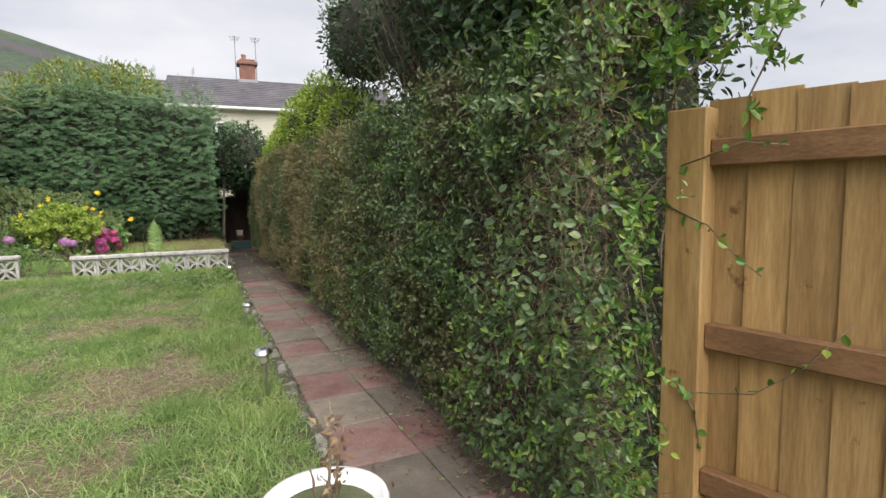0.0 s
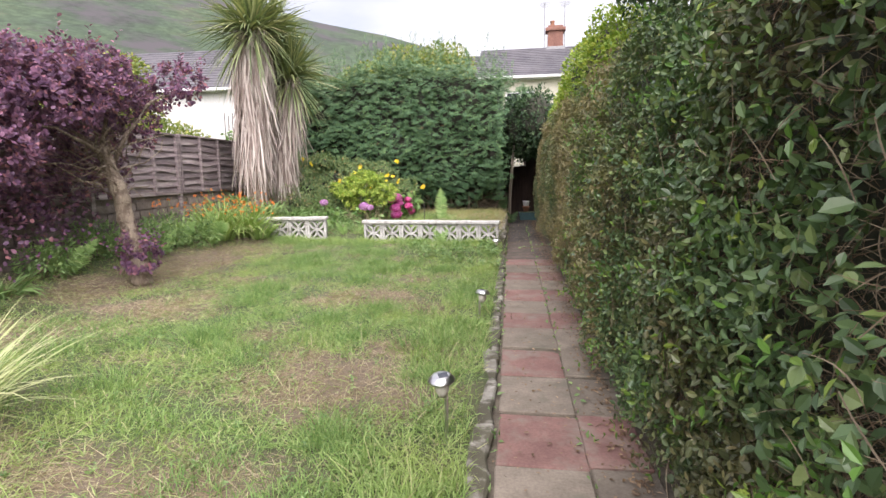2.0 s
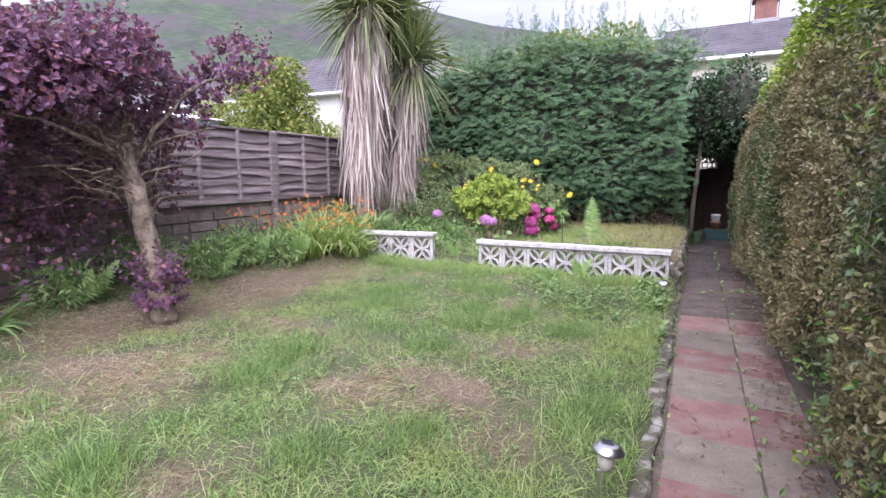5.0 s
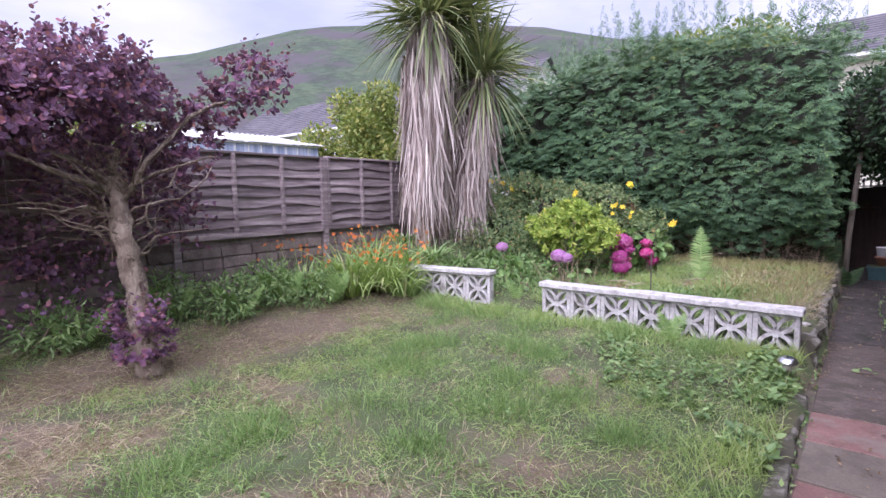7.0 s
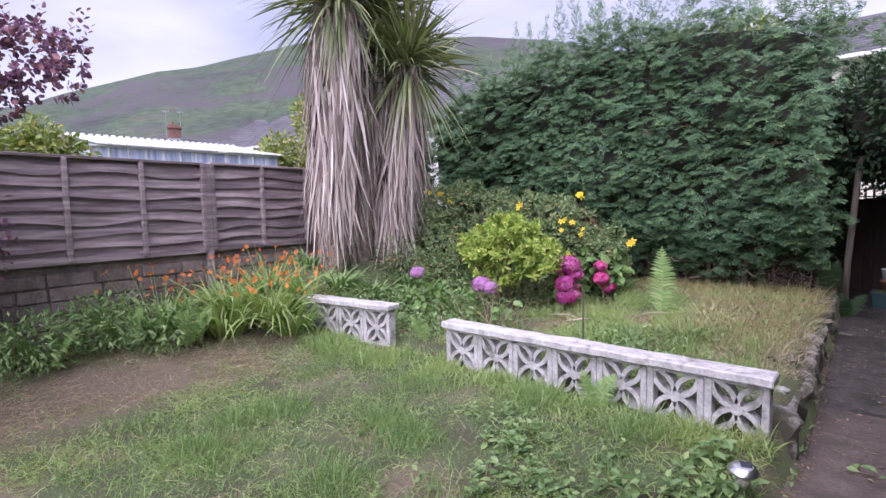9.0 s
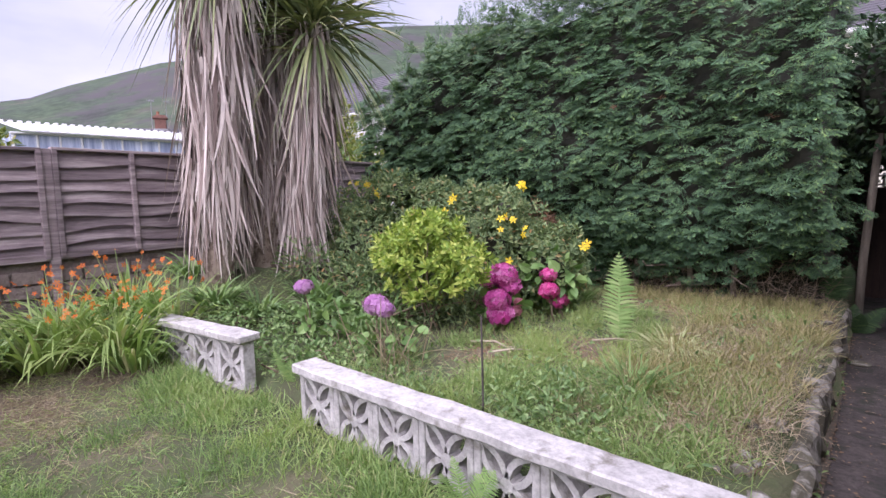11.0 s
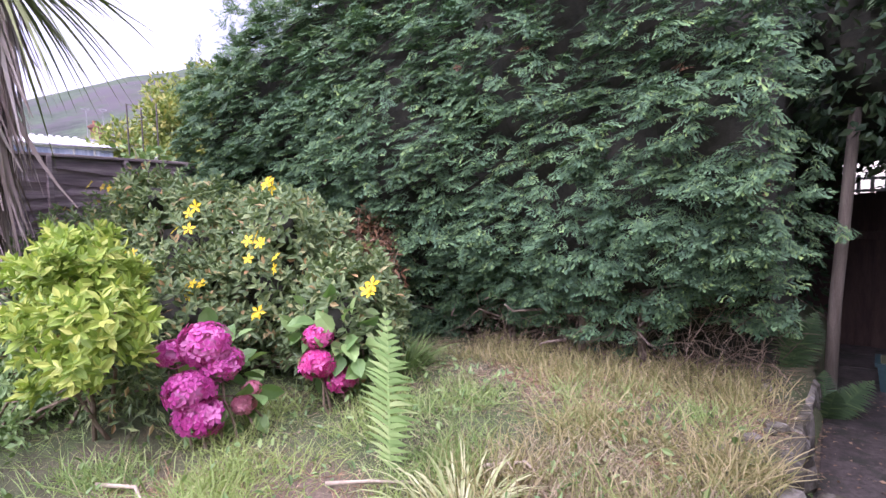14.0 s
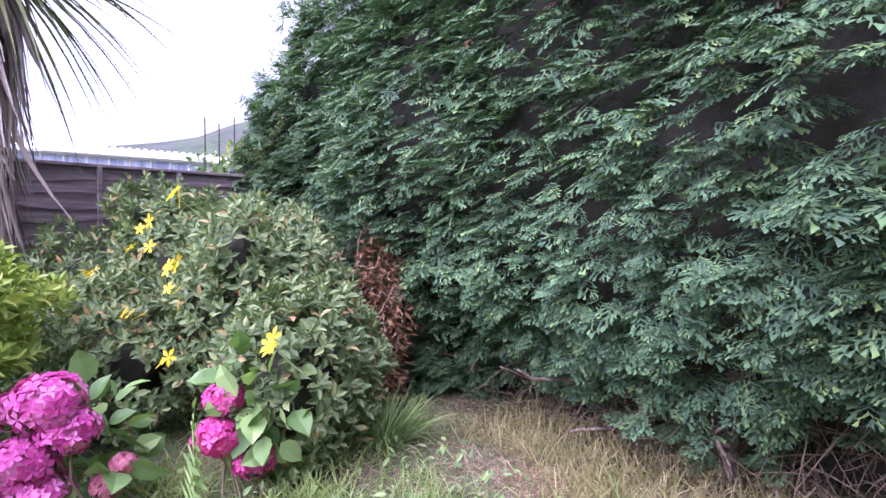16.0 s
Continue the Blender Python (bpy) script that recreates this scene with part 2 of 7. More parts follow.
M["far_leaf"] = leaf_mat("yellow_green_tree_leaves", [(0.0, (0.13, 0.19, 0.045)), (0.6, (0.24, 0.30, 0.07)), (1.0, (0.42, 0.38, 0.11))])
M["slab_red"] = solid_mat("red_concrete_slab", [(0.3, (0.20, 0.105, 0.092)), (0.7, (0.32, 0.18, 0.155))], 5, 70, 0.85, 0.35, 0.004,
                          blotch=(0.25, 0.205, 0.17), blotch_scale=4.0, blotch_range=(0.48, 0.66), per_object=0.3)
M["slab_buff"] = solid_mat("buff_concrete_slab", [(0.3, (0.20, 0.165, 0.13)), (0.7, (0.32, 0.27, 0.215))], 5, 70, 0.88, 0.4, 0.004,
                           blotch=(0.16, 0.145, 0.11), blotch_scale=2.7, blotch_range=(0.54, 0.68), per_object=0.35)
# middle tone: the first of the hedges' shade put into the slab colour
M["slab_halfshade"] = solid_mat("half_shade_brown_slab", [(0.3, (0.12, 0.09, 0.076)), (0.7, (0.21, 0.165, 0.14))], 6, 45, 0.85, 0.8, 0.008,
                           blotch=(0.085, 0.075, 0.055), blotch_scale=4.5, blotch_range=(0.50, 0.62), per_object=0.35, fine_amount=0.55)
M["joint"] = solid_mat("joint_soil", [(0.3, (0.085, 0.07, 0.052)), (0.7, (0.19, 0.16, 0.12))], 9, 60, 0.95, 0.7)
M["kerb"] = solid_mat("lichened_concrete", [(0.3, (0.22, 0.20, 0.165)), (0.55, (0.38, 0.36, 0.31)), (0.75, (0.60, 0.58, 0.53))], 9, 60, 0.9, 0.6, 0.008,
                      blotch=(0.10, 0.092, 0.062), blotch_scale=5.0, blotch_range=(0.43, 0.52), per_object=0.3)
M["whitewall"] = solid_mat("weathered_white_paint", [(0.3, (0.42, 0.40, 0.39)), (0.7, (0.66, 0.64, 0.62))], 8, 38, 0.75, 0.4, 0.005,
                           blotch=(0.20, 0.185, 0.155), blotch_scale=9.0, blotch_range=(0.54, 0.68), fine_amount=0.45)
# darkest tone: the passage's and hedges' shade put into the slab colour
M["slab_hedgeshade"] = solid_mat("hedge_shade_grey_slab", [(0.3, (0.055, 0.046, 0.042)), (0.7, (0.135, 0.112, 0.10))], 9, 38, 0.8, 1.0, 0.012,
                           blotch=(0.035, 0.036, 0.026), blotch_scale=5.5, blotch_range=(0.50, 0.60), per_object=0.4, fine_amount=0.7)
M["fence"] = solid_mat("weathered_fence_timber", [(0.3, (0.17, 0.13, 0.135)), (0.5, (0.32, 0.255, 0.26)), (0.72, (0.56, 0.48, 0.46))], 4.5, 28, 0.85, 0.5, 0.006,
                       (1, 0.35, 5), per_object=0.4)
M["newfence"] = solid_mat("fresh_softwood", [(0.3, (0.36, 0.205, 0.07)), (0.55, (0.52, 0.325, 0.125)), (0.75, (0.62, 0.42, 0.19))], 4.5, 30, 0.7, 0.35, 0.003,
                          (4, 4, 0.35), blotch=(0.20, 0.095, 0.035), blotch_scale=7.5, blotch_range=(0.63, 0.69), per_object=0.3)
M["rail"] = solid_mat("brown_sawn_rail", [(0.3, (0.15, 0.075, 0.03)), (0.7, (0.28, 0.15, 0.065))], 5, 40, 0.8, 0.4, 0.004, (3, 0.4, 3))
M["stone"] = solid_mat("old_stone_wall", [(0.3, (0.18, 0.14, 0.125)), (0.7, (0.34, 0.28, 0.245))], 6, 40, 0.9, 0.7, 0.02, per_object=0.4)
M["dark_timber"] = solid_mat("dark_creosoted_timber", [(0.3, (0.035, 0.020, 0.018)), (0.7, (0.08, 0.05, 0.04))], 5, 40, 0.85, 0.4, 0.006, (3, 3, 0.4))
M["post"] = solid_mat("grey_weathered_post", [(0.3, (0.17, 0.14, 0.11)), (0.7, (0.32, 0.27, 0.215))], 6, 50, 0.9, 0.5, 0.006, (4, 4, 0.4))
M["steel"] = solid_mat("brushed_steel", [(0.3, (0.62, 0.62, 0.62)), (0.7, (0.78, 0.78, 0.78))], 8, 60, 0.28, 0.05, 0.001, metal=1.0, fine_amount=0.1)
M["solar"] = solid_mat("solar_cell", [(0.3, (0.03, 0.035, 0.05)), (0.7, (0.06, 0.065, 0.08))], 20, 80, 0.2, 0.0)
M["lampglass"] = solid_mat("frosted_lamp_plastic", [(0.3, (0.36, 0.34, 0.28)), (0.7, (0.48, 0.45, 0.38))], 20, 80, 0.4, 0.0, fine_amount=0.1)
M["whitepot"] = solid_mat("white_glazed_plastic", [(0.3, (0.70, 0.70, 0.70)), (0.7, (0.82, 0.82, 0.82))], 6, 50, 0.35, 0.1, 0.002, fine_amount=0.12)
M["teal"] = solid_mat("teal_plastic", [(0.3, (0.02, 0.055, 0.06)), (0.7, (0.032, 0.085, 0.09))], 6, 50, 0.5, 0.1, 0.002)
M["terracotta"] = solid_mat("terracotta", [(0.3, (0.24, 0.10, 0.06)), (0.7, (0.34, 0.16, 0.10))], 8, 60, 0.8, 0.3, 0.003)
M["render"] = solid_mat("cream_house_render", [(0.3, (0.55, 0.52, 0.42)), (0.7, (0.66, 0.63, 0.53))], 0.8, 20, 0.9, 0.3, 0.01)
M["whiterender"] = solid_mat("white_house_render", [(0.3, (0.68, 0.67, 0.65)), (0.7, (0.78, 0.77, 0.75))], 0.8, 20, 0.9, 0.3, 0.01)
M["rooftile"] = solid_mat("grey_roof_tiles", [(0.3, (0.075, 0.072, 0.085)), (0.7, (0.15, 0.14, 0.155))], 1.2, 12, 0.8, 0.4, 0.02, fine_amount=0.3)
M["brick"] = solid_mat("chimney_brick", [(0.3, (0.19, 0.09, 0.07)), (0.7, (0.29, 0.145, 0.11))], 3, 20, 0.9, 0.5, 0.01, per_object=0.35)
M["gutter"] = solid_mat("white_gutter", [(0.3, (0.62, 0.62, 0.62)), (0.7, (0.75, 0.75, 0.75))], 4, 30, 0.5, 0.0, fine_amount=0.1)
M["glass"] = solid_mat("dark_window_glass", [(0.3, (0.02, 0.025, 0.03)), (0.7, (0.05, 0.055, 0.06))], 1.5, 10, 0.08, 0.0)
M["bluepane"] = solid_mat("blue_curtained_pane", [(0.35, (0.26, 0.31, 0.46)), (0.5, (0.42, 0.48, 0.64)), (0.65, (0.62, 0.67, 0.78))], 2.2, 20, 0.25, 0.0, stretch=(1, 3.5, 0.3), fine_amount=0.15)
M["aerial"] = solid_mat("aerial_metal", [(0.3, (0.20, 0.20, 0.21)), (0.7, (0.35, 0.35, 0.36))], 10, 50, 0.5, 0.0)
M["black"] = solid_mat("dark_stake", [(0.3, (0.06, 0.05, 0.045)), (0.7, (0.13, 0.11, 0.10))], 20, 80, 0.8, 0.2, 0.003)
M["hill"] = solid_mat("bracken_hillside", [(0.34, (0.048, 0.052, 0.046)), (0.45, (0.050, 0.077, 0.046)), (0.57, (0.062, 0.094, 0.050)), (0.70, (0.095, 0.100, 0.064))], 0.03, 0.22, 0.95, 0.0,
                      blotch=(0.062, 0.055, 0.060), blotch_scale=0.022, blotch_range=(0.50, 0.60), fine_amount=0.7)


# ---- mesh helpers ----
def obj(name, me, mat, parent=None, label=""):
    ob = new(name, me)
    if mat:
        me.materials.append(mat)
    if parent:
        ob.parent = parent
    if label:
        ob["label"] = label
    return ob


def part(name, bm, material, parent=None, label="", smooth=False):
    me = bpy.data.meshes.new(name)
    bm.to_mesh(me)
    bm.free()
    if smooth:
        me.polygons.foreach_set("use_smooth", [True] * len(me.polygons))
    return obj(name, me, material, parent, label)


def thing(name, label, category, at=(0, 0, 0), group="", kind="", turn=0):
    e = new(name)
    e.empty_display_size = 0.1
    e.matrix_basis = pose(*at, 0, 0, turn)
    return tagged(e, label, category, group, kind)


LOOSE = {"twig_mass", "foliage", "flowers", "top_growth", "young_growth", "woody_growth", "leaves", "top_leaves", "young_leaves", "sprays", "dead_sprays", "crown", "petals", "dead_leaves", "drooping_leaves", "dead_leaf_skirt"}


def soup(name, verts, tris, mat, parent=None, label="", smooth=False):
    """One mesh out of arrays: verts (V, 3), triangles (T, 3)."""
    verts = np.asarray(verts, np.float32).reshape(-1, 3)
    tris = np.asarray(tris, np.int32).reshape(-1, 3)
    me = bpy.data.meshes.new(name)
    me.vertices.add(len(verts))
    me.vertices.foreach_set("co", verts.ravel())
    me.loops.add(len(tris) * 3)
    me.loops.foreach_set("vertex_index", tris.ravel())
    me.polygons.add(len(tris))
    me.polygons.foreach_set("loop_start", np.arange(0, len(tris) * 3, 3, dtype=np.int32))
    me.polygons.foreach_set("use_smooth", np.full(len(tris), smooth))
    me.update(calc_edges=True)
    ob = obj(name, me, mat, parent, label)
    if name in LOOSE:
        ob["kind"] = "stuff"
    return ob


def unit(v):
    return v / np.maximum(np.linalg.norm(v, axis=-1, keepdims=True), 1e-9)


def scatter(name, shape, P, D, N, S, mat, parent=None, label=""):
    """Copies of a small shape (verts, tris; it grows along +y, its face looks +z) at P, along D, facing N, of size S, joined into one mesh."""
    tv, tt = np.asarray(shape[0], float), np.asarray(shape[1], int)
    y = unit(np.asarray(D, float))
    x = unit(np.cross(y, N))
    z = np.cross(x, y)
    S = np.asarray(S, float)
    S = np.stack([S, S, S], 1) if S.ndim == 1 else S
    V = (P[:, None, :] + tv[None, :, 0, None] * (x * S[:, :1])[:, None, :] + tv[None, :, 1, None] * (y * S[:, 1:2])[:, None, :]
         + tv[None, :, 2, None] * (z * S[:, 2:])[:, None, :])
    T = tt[None] + (np.arange(len(P)) * len(tv))[:, None, None]
    return soup(name, V, T, mat, parent, label)


def strips(P, D, L, W, sag, segs=4, side=None, taper=1.0, wide_at=0.3, curl=0.0):
    """Blades from P along D, L long and W wide, drooping by sag; arrays for soup()."""
    n = len(P)
    D = unit(np.asarray(D, float))
    if side is None:
        side = unit(np.cross(D, np.random.normal(size=(n, 3))))
    s = np.linspace(0, 1, segs + 1)
    C = P[:, None, :] + D[:, None, :] * (s[None, :, None] * L[:, None, None])
    C[:, :, 2] -= (sag * L)[:, None] * s[None, :] ** 2
    if curl:
        C += side[:, None, :] * (s[None, :, None] ** 2) * (L * np.random.normal(0, curl, n))[:, None, None]
    w = np.where(s < wide_at, 0.6 + 0.4 * s / wide_at, 1 - taper * (s - wide_at) / (1 - wide_at))
    w = np.maximum(w, 0.04)
    off = side[:, None, :] * (W[:, None] * w[None, :])[:, :, None] * 0.5
    V = np.stack([C - off, C + off], 2).reshape(n, -1, 3)
    k = np.arange(segs) * 2
    T = np.stack([np.stack([k, k + 1, k + 3], 1), np.stack([k, k + 3, k + 2], 1)], 1).reshape(-1, 3)
    T = T[None] + (np.arange(n) * (2 * segs + 2))[:, None, None]
    return V.reshape(-1, 3), T.reshape(-1, 3)


def tube(bm, pts, radii, sides=7):
    """A round limb along pts."""
    rings = []
    for i, (p, r) in enumerate(zip(pts, radii)):
        a, b = Vector(pts[max(i - 1, 0)]), Vector(pts[min(i + 1, len(pts) - 1)])
        d = (b - a).normalized()
        u = d.orthogonal().normalized()
        v = d.cross(u)
        rings.append([bm.verts.new(Vector(p) + (u * math.cos(2 * math.pi * k / sides) + v * math.sin(2 * math.pi * k / sides)) * r) for k in range(sides)])
    for a, b in zip(rings, rings[1:]):
        for k in range(sides):
            bm.faces.new((a[k], a[(k + 1) % sides], b[(k + 1) % sides], b[k]))
    bm.faces.new(rings[-1])
    bm.faces.new(rings[0][::-1])


def wander(a, b, n=6, amount=0.05):
    a, b = Vector(a), Vector(b)
    return [a.lerp(b, i / n) + (Vector(np.random.normal(0, amount, 3)) if 0 < i < n else Vector()) for i in range(n + 1)]


def box(bm, x0, x1, y0, y1, z0, z1, bevel=0.0):
    r = bmesh.ops.create_cube(bm, size=1.0)
    for v in r["verts"]:
        v.co = Vector(((x0 + x1) / 2 + v.co.x * (x1 - x0), (y0 + y1) / 2 + v.co.y * (y1 - y0), (z0 + z1) / 2 + v.co.z * (z1 - z0)))
    if bevel:
        bmesh.ops.bevel(bm, geom=list({e for v in r["verts"] for e in v.link_edges}), offset=bevel, segments=1, affect="EDGES")
    return r["verts"]


def box_mesh(x0, x1, y0, y1, z0, z1, bevel=0.0, rough=0.0):
    bm = bmesh.new()
    box(bm, x0, x1, y0, y1, z0, z1, bevel)
    if rough:
        for v in bm.verts:
            v.co += Vector(np.random.normal(0, rough, 3))
    return bm


def lathe(profile, sides=24):
    """A turned body; profile of (radius, height)."""
    bm = bmesh.new()
    rings = [[bm.verts.new((r * math.cos(2 * math.pi * k / sides), r * math.sin(2 * math.pi * k / sides), z)) for k in range(sides)] for r, z in profile]
    for a, b in zip(rings, rings[1:]):
        for k in range(sides):
            bm.faces.new((a[k], a[(k + 1) % sides], b[(k + 1) % sides], b[k]))
    bm.faces.new(rings[0][::-1])
    bm.faces.new(rings[-1])
    return bm


def noise2(x, y, scale, seed=0.0):
    return np.array([noise.noise((a * scale, b * scale, seed)) for a, b in zip(np.ravel(x), np.ravel(y))]).reshape(np.shape(x))


LEAF = ([(0, 0, 0), (-0.26, 0.42, 0.07), (0, 1, -0.06), (0.26, 0.42, 0.07)], [(0, 2, 1), (0, 3, 2)])
BROAD = ([(0, 0, 0), (-0.34, 0.22, 0.05), (-0.38, 0.6, 0.06), (0, 1, -0.1), (0.38, 0.6, 0.06), (0.34, 0.22, 0.05), (0, 0.5, -0.03)],
         [(0, 6, 1), (1, 6, 2), (2, 6, 3), (3, 6, 4), (4, 6, 5), (5, 6, 0)])
ELL = ([(0, 0, 0), (-0.19, 0.28, 0.06), (-0.2, 0.62, 0.05), (0, 1, -0.1), (0.2, 0.62, 0.05), (0.19, 0.28, 0.06)], [(0, 2, 1), (0, 3, 2), (0, 4, 3), (0, 5, 4)])
HYDRA = ([(0, 0, 0), (0, 0.33, -0.03), (0, 0.68, -0.05), (0, 1, -0.13), (-0.27, 0.18, 0.05), (-0.36, 0.42, 0.07), (-0.26, 0.72, 0.03), (0.27, 0.18, 0.05), (0.36, 0.42, 0.07), (0.26, 0.72, 0.03)],
         [(0, 1, 4), (4, 1, 5), (1, 2, 5), (5, 2, 6), (2, 3, 6), (0, 7, 1), (7, 8, 1), (1, 8, 2), (8, 9, 2), (2, 9, 3)])
ELL_WIDE = ([(x * 1.35, y, z) for x, y, z in ELL[0]], ELL[1])
LANCE = ([(0, 0, 0), (-0.15, 0.45, 0.04), (0, 1, -0.12), (0.15, 0.45, 0.04)], [(0, 2, 1), (0, 3, 2)])
ROUND = ([(0, 0, 0), (-0.34, 0.4, 0.06), (-0.2, 0.86, 0.02), (0.2, 0.86, 0.02), (0.34, 0.4, 0.06)], [(0, 2, 1), (0, 3, 2), (0, 4, 3)])


def fan_shape(seed, nodes=5):
    """A flat feathery conifer spray: a drooping axis, finger twigs on both sides, short pointed teeth on every finger; how young each point is."""
    rnd = random.Random(seed)
    V, T, Y = [], [], []

    def point(x, y, young):
        V.append((x, y, 0.03 - 0.20 * y * y - 0.38 * abs(x) ** 1.3 + rnd.uniform(-0.012, 0.012)))
        Y.append(young)
        return len(V) - 1

    axis = [point(0.03 * math.sin(k * 1.9 + seed), k / nodes * 0.8, 0.25 * k / nodes) for k in range(nodes + 1)]
    for k in range(nodes):
        f = (k + 0.5) / nodes
        for sg in (-1, 1):
            ln = (0.46 * (1 - f) ** 0.7 + 0.12) * rnd.uniform(0.7, 1.15) * min(1.0, 0.55 + f * 1.6)
            a = radians(rnd.uniform(34, 52))
            dx, dy = sg * math.sin(a), math.cos(a)
            bx, by = V[axis[k]][0], f * 0.8
            mid = point(bx + dx * ln * 0.55 + dy * 0.009 * sg, by + dy * ln * 0.55 - 0.009, 0.5)
            mid2 = point(bx + dx * ln * 0.55 - dy * 0.009 * sg, by + dy * ln * 0.55 + 0.009, 0.5)
            tip = point(bx + dx * ln, by + dy * ln, 1.0)
            root = point(bx, by - 0.045, 0.2)
            root2 = point(bx, by + 0.045, 0.2)
            T.extend([(axis[k], root2, root), (root, root2, mid), (mid, mid2, tip)])
            for g, side in ((0.34, 1), (0.6, -1)):
                px, py = bx + dx * ln * g, by + dy * ln * g
                b1 = a + side * radians(38)
                e = point(px + sg * math.sin(b1) * ln * 0.36, py + math.cos(b1) * ln * 0.36, 0.85)
                T.append((mid if side > 0 else mid2, tip if g > 0.5 else root2, e))
    end = point(0, 1.0, 1.0)
    for x in (-0.06, 0.06):
        T.append((axis[-1], axis[-2], point(x, 0.95, 0.9)))
    T.append((axis[-2], axis[-1], end))
    return V, T, Y


FANS = [fan_shape(q) for q in (3, 8, 14)]
TUFT_FAN = fan_shape(5, 4)


def fans(name, P, D, N, S, mat, parent, label="", shapes=FANS):
    """Sprays of the three shapes in turn, joined, with the age of their growth kept on the points."""
    V, T, Y, off = [], [], [], 0
    for q, (sv, st, sy) in enumerate(shapes):
        i = np.arange(q, len(P), len(shapes))
        tv = np.asarray(sv, float)
        y = unit(np.asarray(D, float)[i])
        x = unit(np.cross(y, np.asarray(N)[i]))
        z = np.cross(x, y)
        sz = np.asarray(S)[i][:, None]
        W = P[i][:, None, :] + tv[None, :, 0, None] * (x * sz)[:, None, :] + tv[None, :, 1, None] * (y * sz)[:, None, :] + tv[None, :, 2, None] * (z * sz)[:, None, :]
        V.append(W.reshape(-1, 3))
        T.append((np.asarray(st)[None] + (np.arange(len(i)) * len(tv))[:, None, None]).reshape(-1, 3) + off)
        Y.append(np.tile(sy, len(i)))
        off += len(i) * len(tv)
    ob = soup(name, np.concatenate(V), np.concatenate(T), mat, parent, label)
    ob.data.attributes.new("young", "FLOAT", "POINT").data.foreach_set("value", np.concatenate(Y).astype(np.float32))
    return ob


# ---- the lie of the land ----
def fence_x(y):
    return -4.93 - 0.0982 * (y - 8.165)


def bed_edge(y):
    """The right edge of the raised bed."""
    return 0.36 - 0.041 * np.maximum(y - 10.1, 0)


def step(a, b, v):
    t = np.clip((v - a) / (b - a), 0, 1)
    return t * t * (3 - 2 * t)


def height(x, y):
    x, y = np.asarray(x, float), np.asarray(y, float)
    z = 0.03 + 0 * x
    z = z + 0.10 * step(8.0, 10.0, y)
    bank = step(0, 1.3, -3.35 - x) * step(2.0, 6.0, y)
    z = z + 0.22 * bank
    wall_line = 10.13
    bed = step(wall_line, wall_line + 0.1, y) * (x < bed_edge(y))
    z = z + bed * (0.10 + 0.02 * (y - 10.1))
    z = z + bed * 0.30 * step(-2.9, -4.3, x)
    z = z + 0.06 * step(9.4, 10.1, y) * step(-2.6, -3.9, x) * (1 - bed)
    onpath = (x > 0.60 - 0.041 * (y - 4.3)) | ((y > 10.13) & (x > bed_edge(y)))
    return np.where(onpath, -0.045, z)


def ground_grid():
    def axis(lo, hi, st, far):
        a = list(np.arange(lo, hi + st / 2, st))
        k, d = [], st
        while a[-1] + d < far:
            d *= 1.6
            a.append(a[-1] + d)
        d = st
        while a[0] - d > -far:
            d *= 1.6
            a.insert(0, a[0] - d)
        return np.array(a)
    X, Y = np.meshgrid(axis(-6.4, 2.6, 0.08, 900), axis(-2.0, 17.0, 0.1, 900))
    Z = height(X, Y)
    inside = (np.abs(X + 2) < 4.6) & (np.abs(Y - 7.5) < 9.6)
    bump = 0.018 * noise2(X, Y, 1.7) + 0.012 * noise2(X, Y, 5.0, 3.0)
    Z = Z + np.where(inside & (Z > 0), bump, 0)
    Z = np.where(inside, Z, np.where(X < -5, 0.1, np.minimum(Z, 0.0)))
    h, w = X.shape
    i = (np.arange(h - 1)[:, None] * w + np.arange(w - 1)[None]).ravel()
    T = np.concatenate([np.stack([i, i + 1, i + w + 1], 1), np.stack([i, i + w + 1, i + w], 1)])
    return np.stack([X, Y, Z], -1).reshape(-1, 3), T


DRY = [(-3.7, 7.7, 0.6, 1.9, 1.0), (-3.8, 6.3, 0.6, 0.8, 1.0), (-2.75, 5.75, 0.55, 0.4, 1.0), (-2.5, 6.2, 0.35, 0.3, 0.8), (-2.6, 7.1, 0.5, 0.25, 0.7), (-0.82, 6.55, 0.42, 0.28, 1.1), (-1.15, 6.3, 0.3, 0.15, 0.9),
       (-0.55, 7.4, 0.25, 0.2, 0.9), (-0.11, 6.1, 0.2, 0.2, 0.8), (-1.2, 5.1, 0.25, 0.22, 0.8), (-0.4, 4.5, 0.5, 0.32, 1.1), (-0.35, 4.1, 0.4, 0.35, 1.1), (-0.15, 5.0, 0.4, 0.22, 0.9), (0.15, 4.2, 0.25, 0.3, 0.8),
       (-0.7, 4.75, 0.35, 0.2, 0.9), (-0.7, 3.25, 0.6, 0.3, 1.1), (-2.0, 3.0, 0.8, 0.45, 1.0), (-3.3, 5.0, 0.6, 0.4, 0.9), (-0.7, 7.25, 0.3, 0.15, 0.7), (-4.1, 9.5, 0.6, 0.35, 1.0), (-2.4, 9.25, 0.3, 0.2, 0.6),
       (-1.0, 8.6, 0.3, 0.2, 0.6), (-1.24, 11.9, 0.5, 0.3, 1.0), (-0.35, 12.4, 0.45, 0.5, 0.9), (-0.5, 13.7, 0.9, 0.4, 0.9), (-1.7, 11.5, 0.5, 0.3, 0.8), (-0.05, 11.2, 0.25, 0.4, 0.8)]


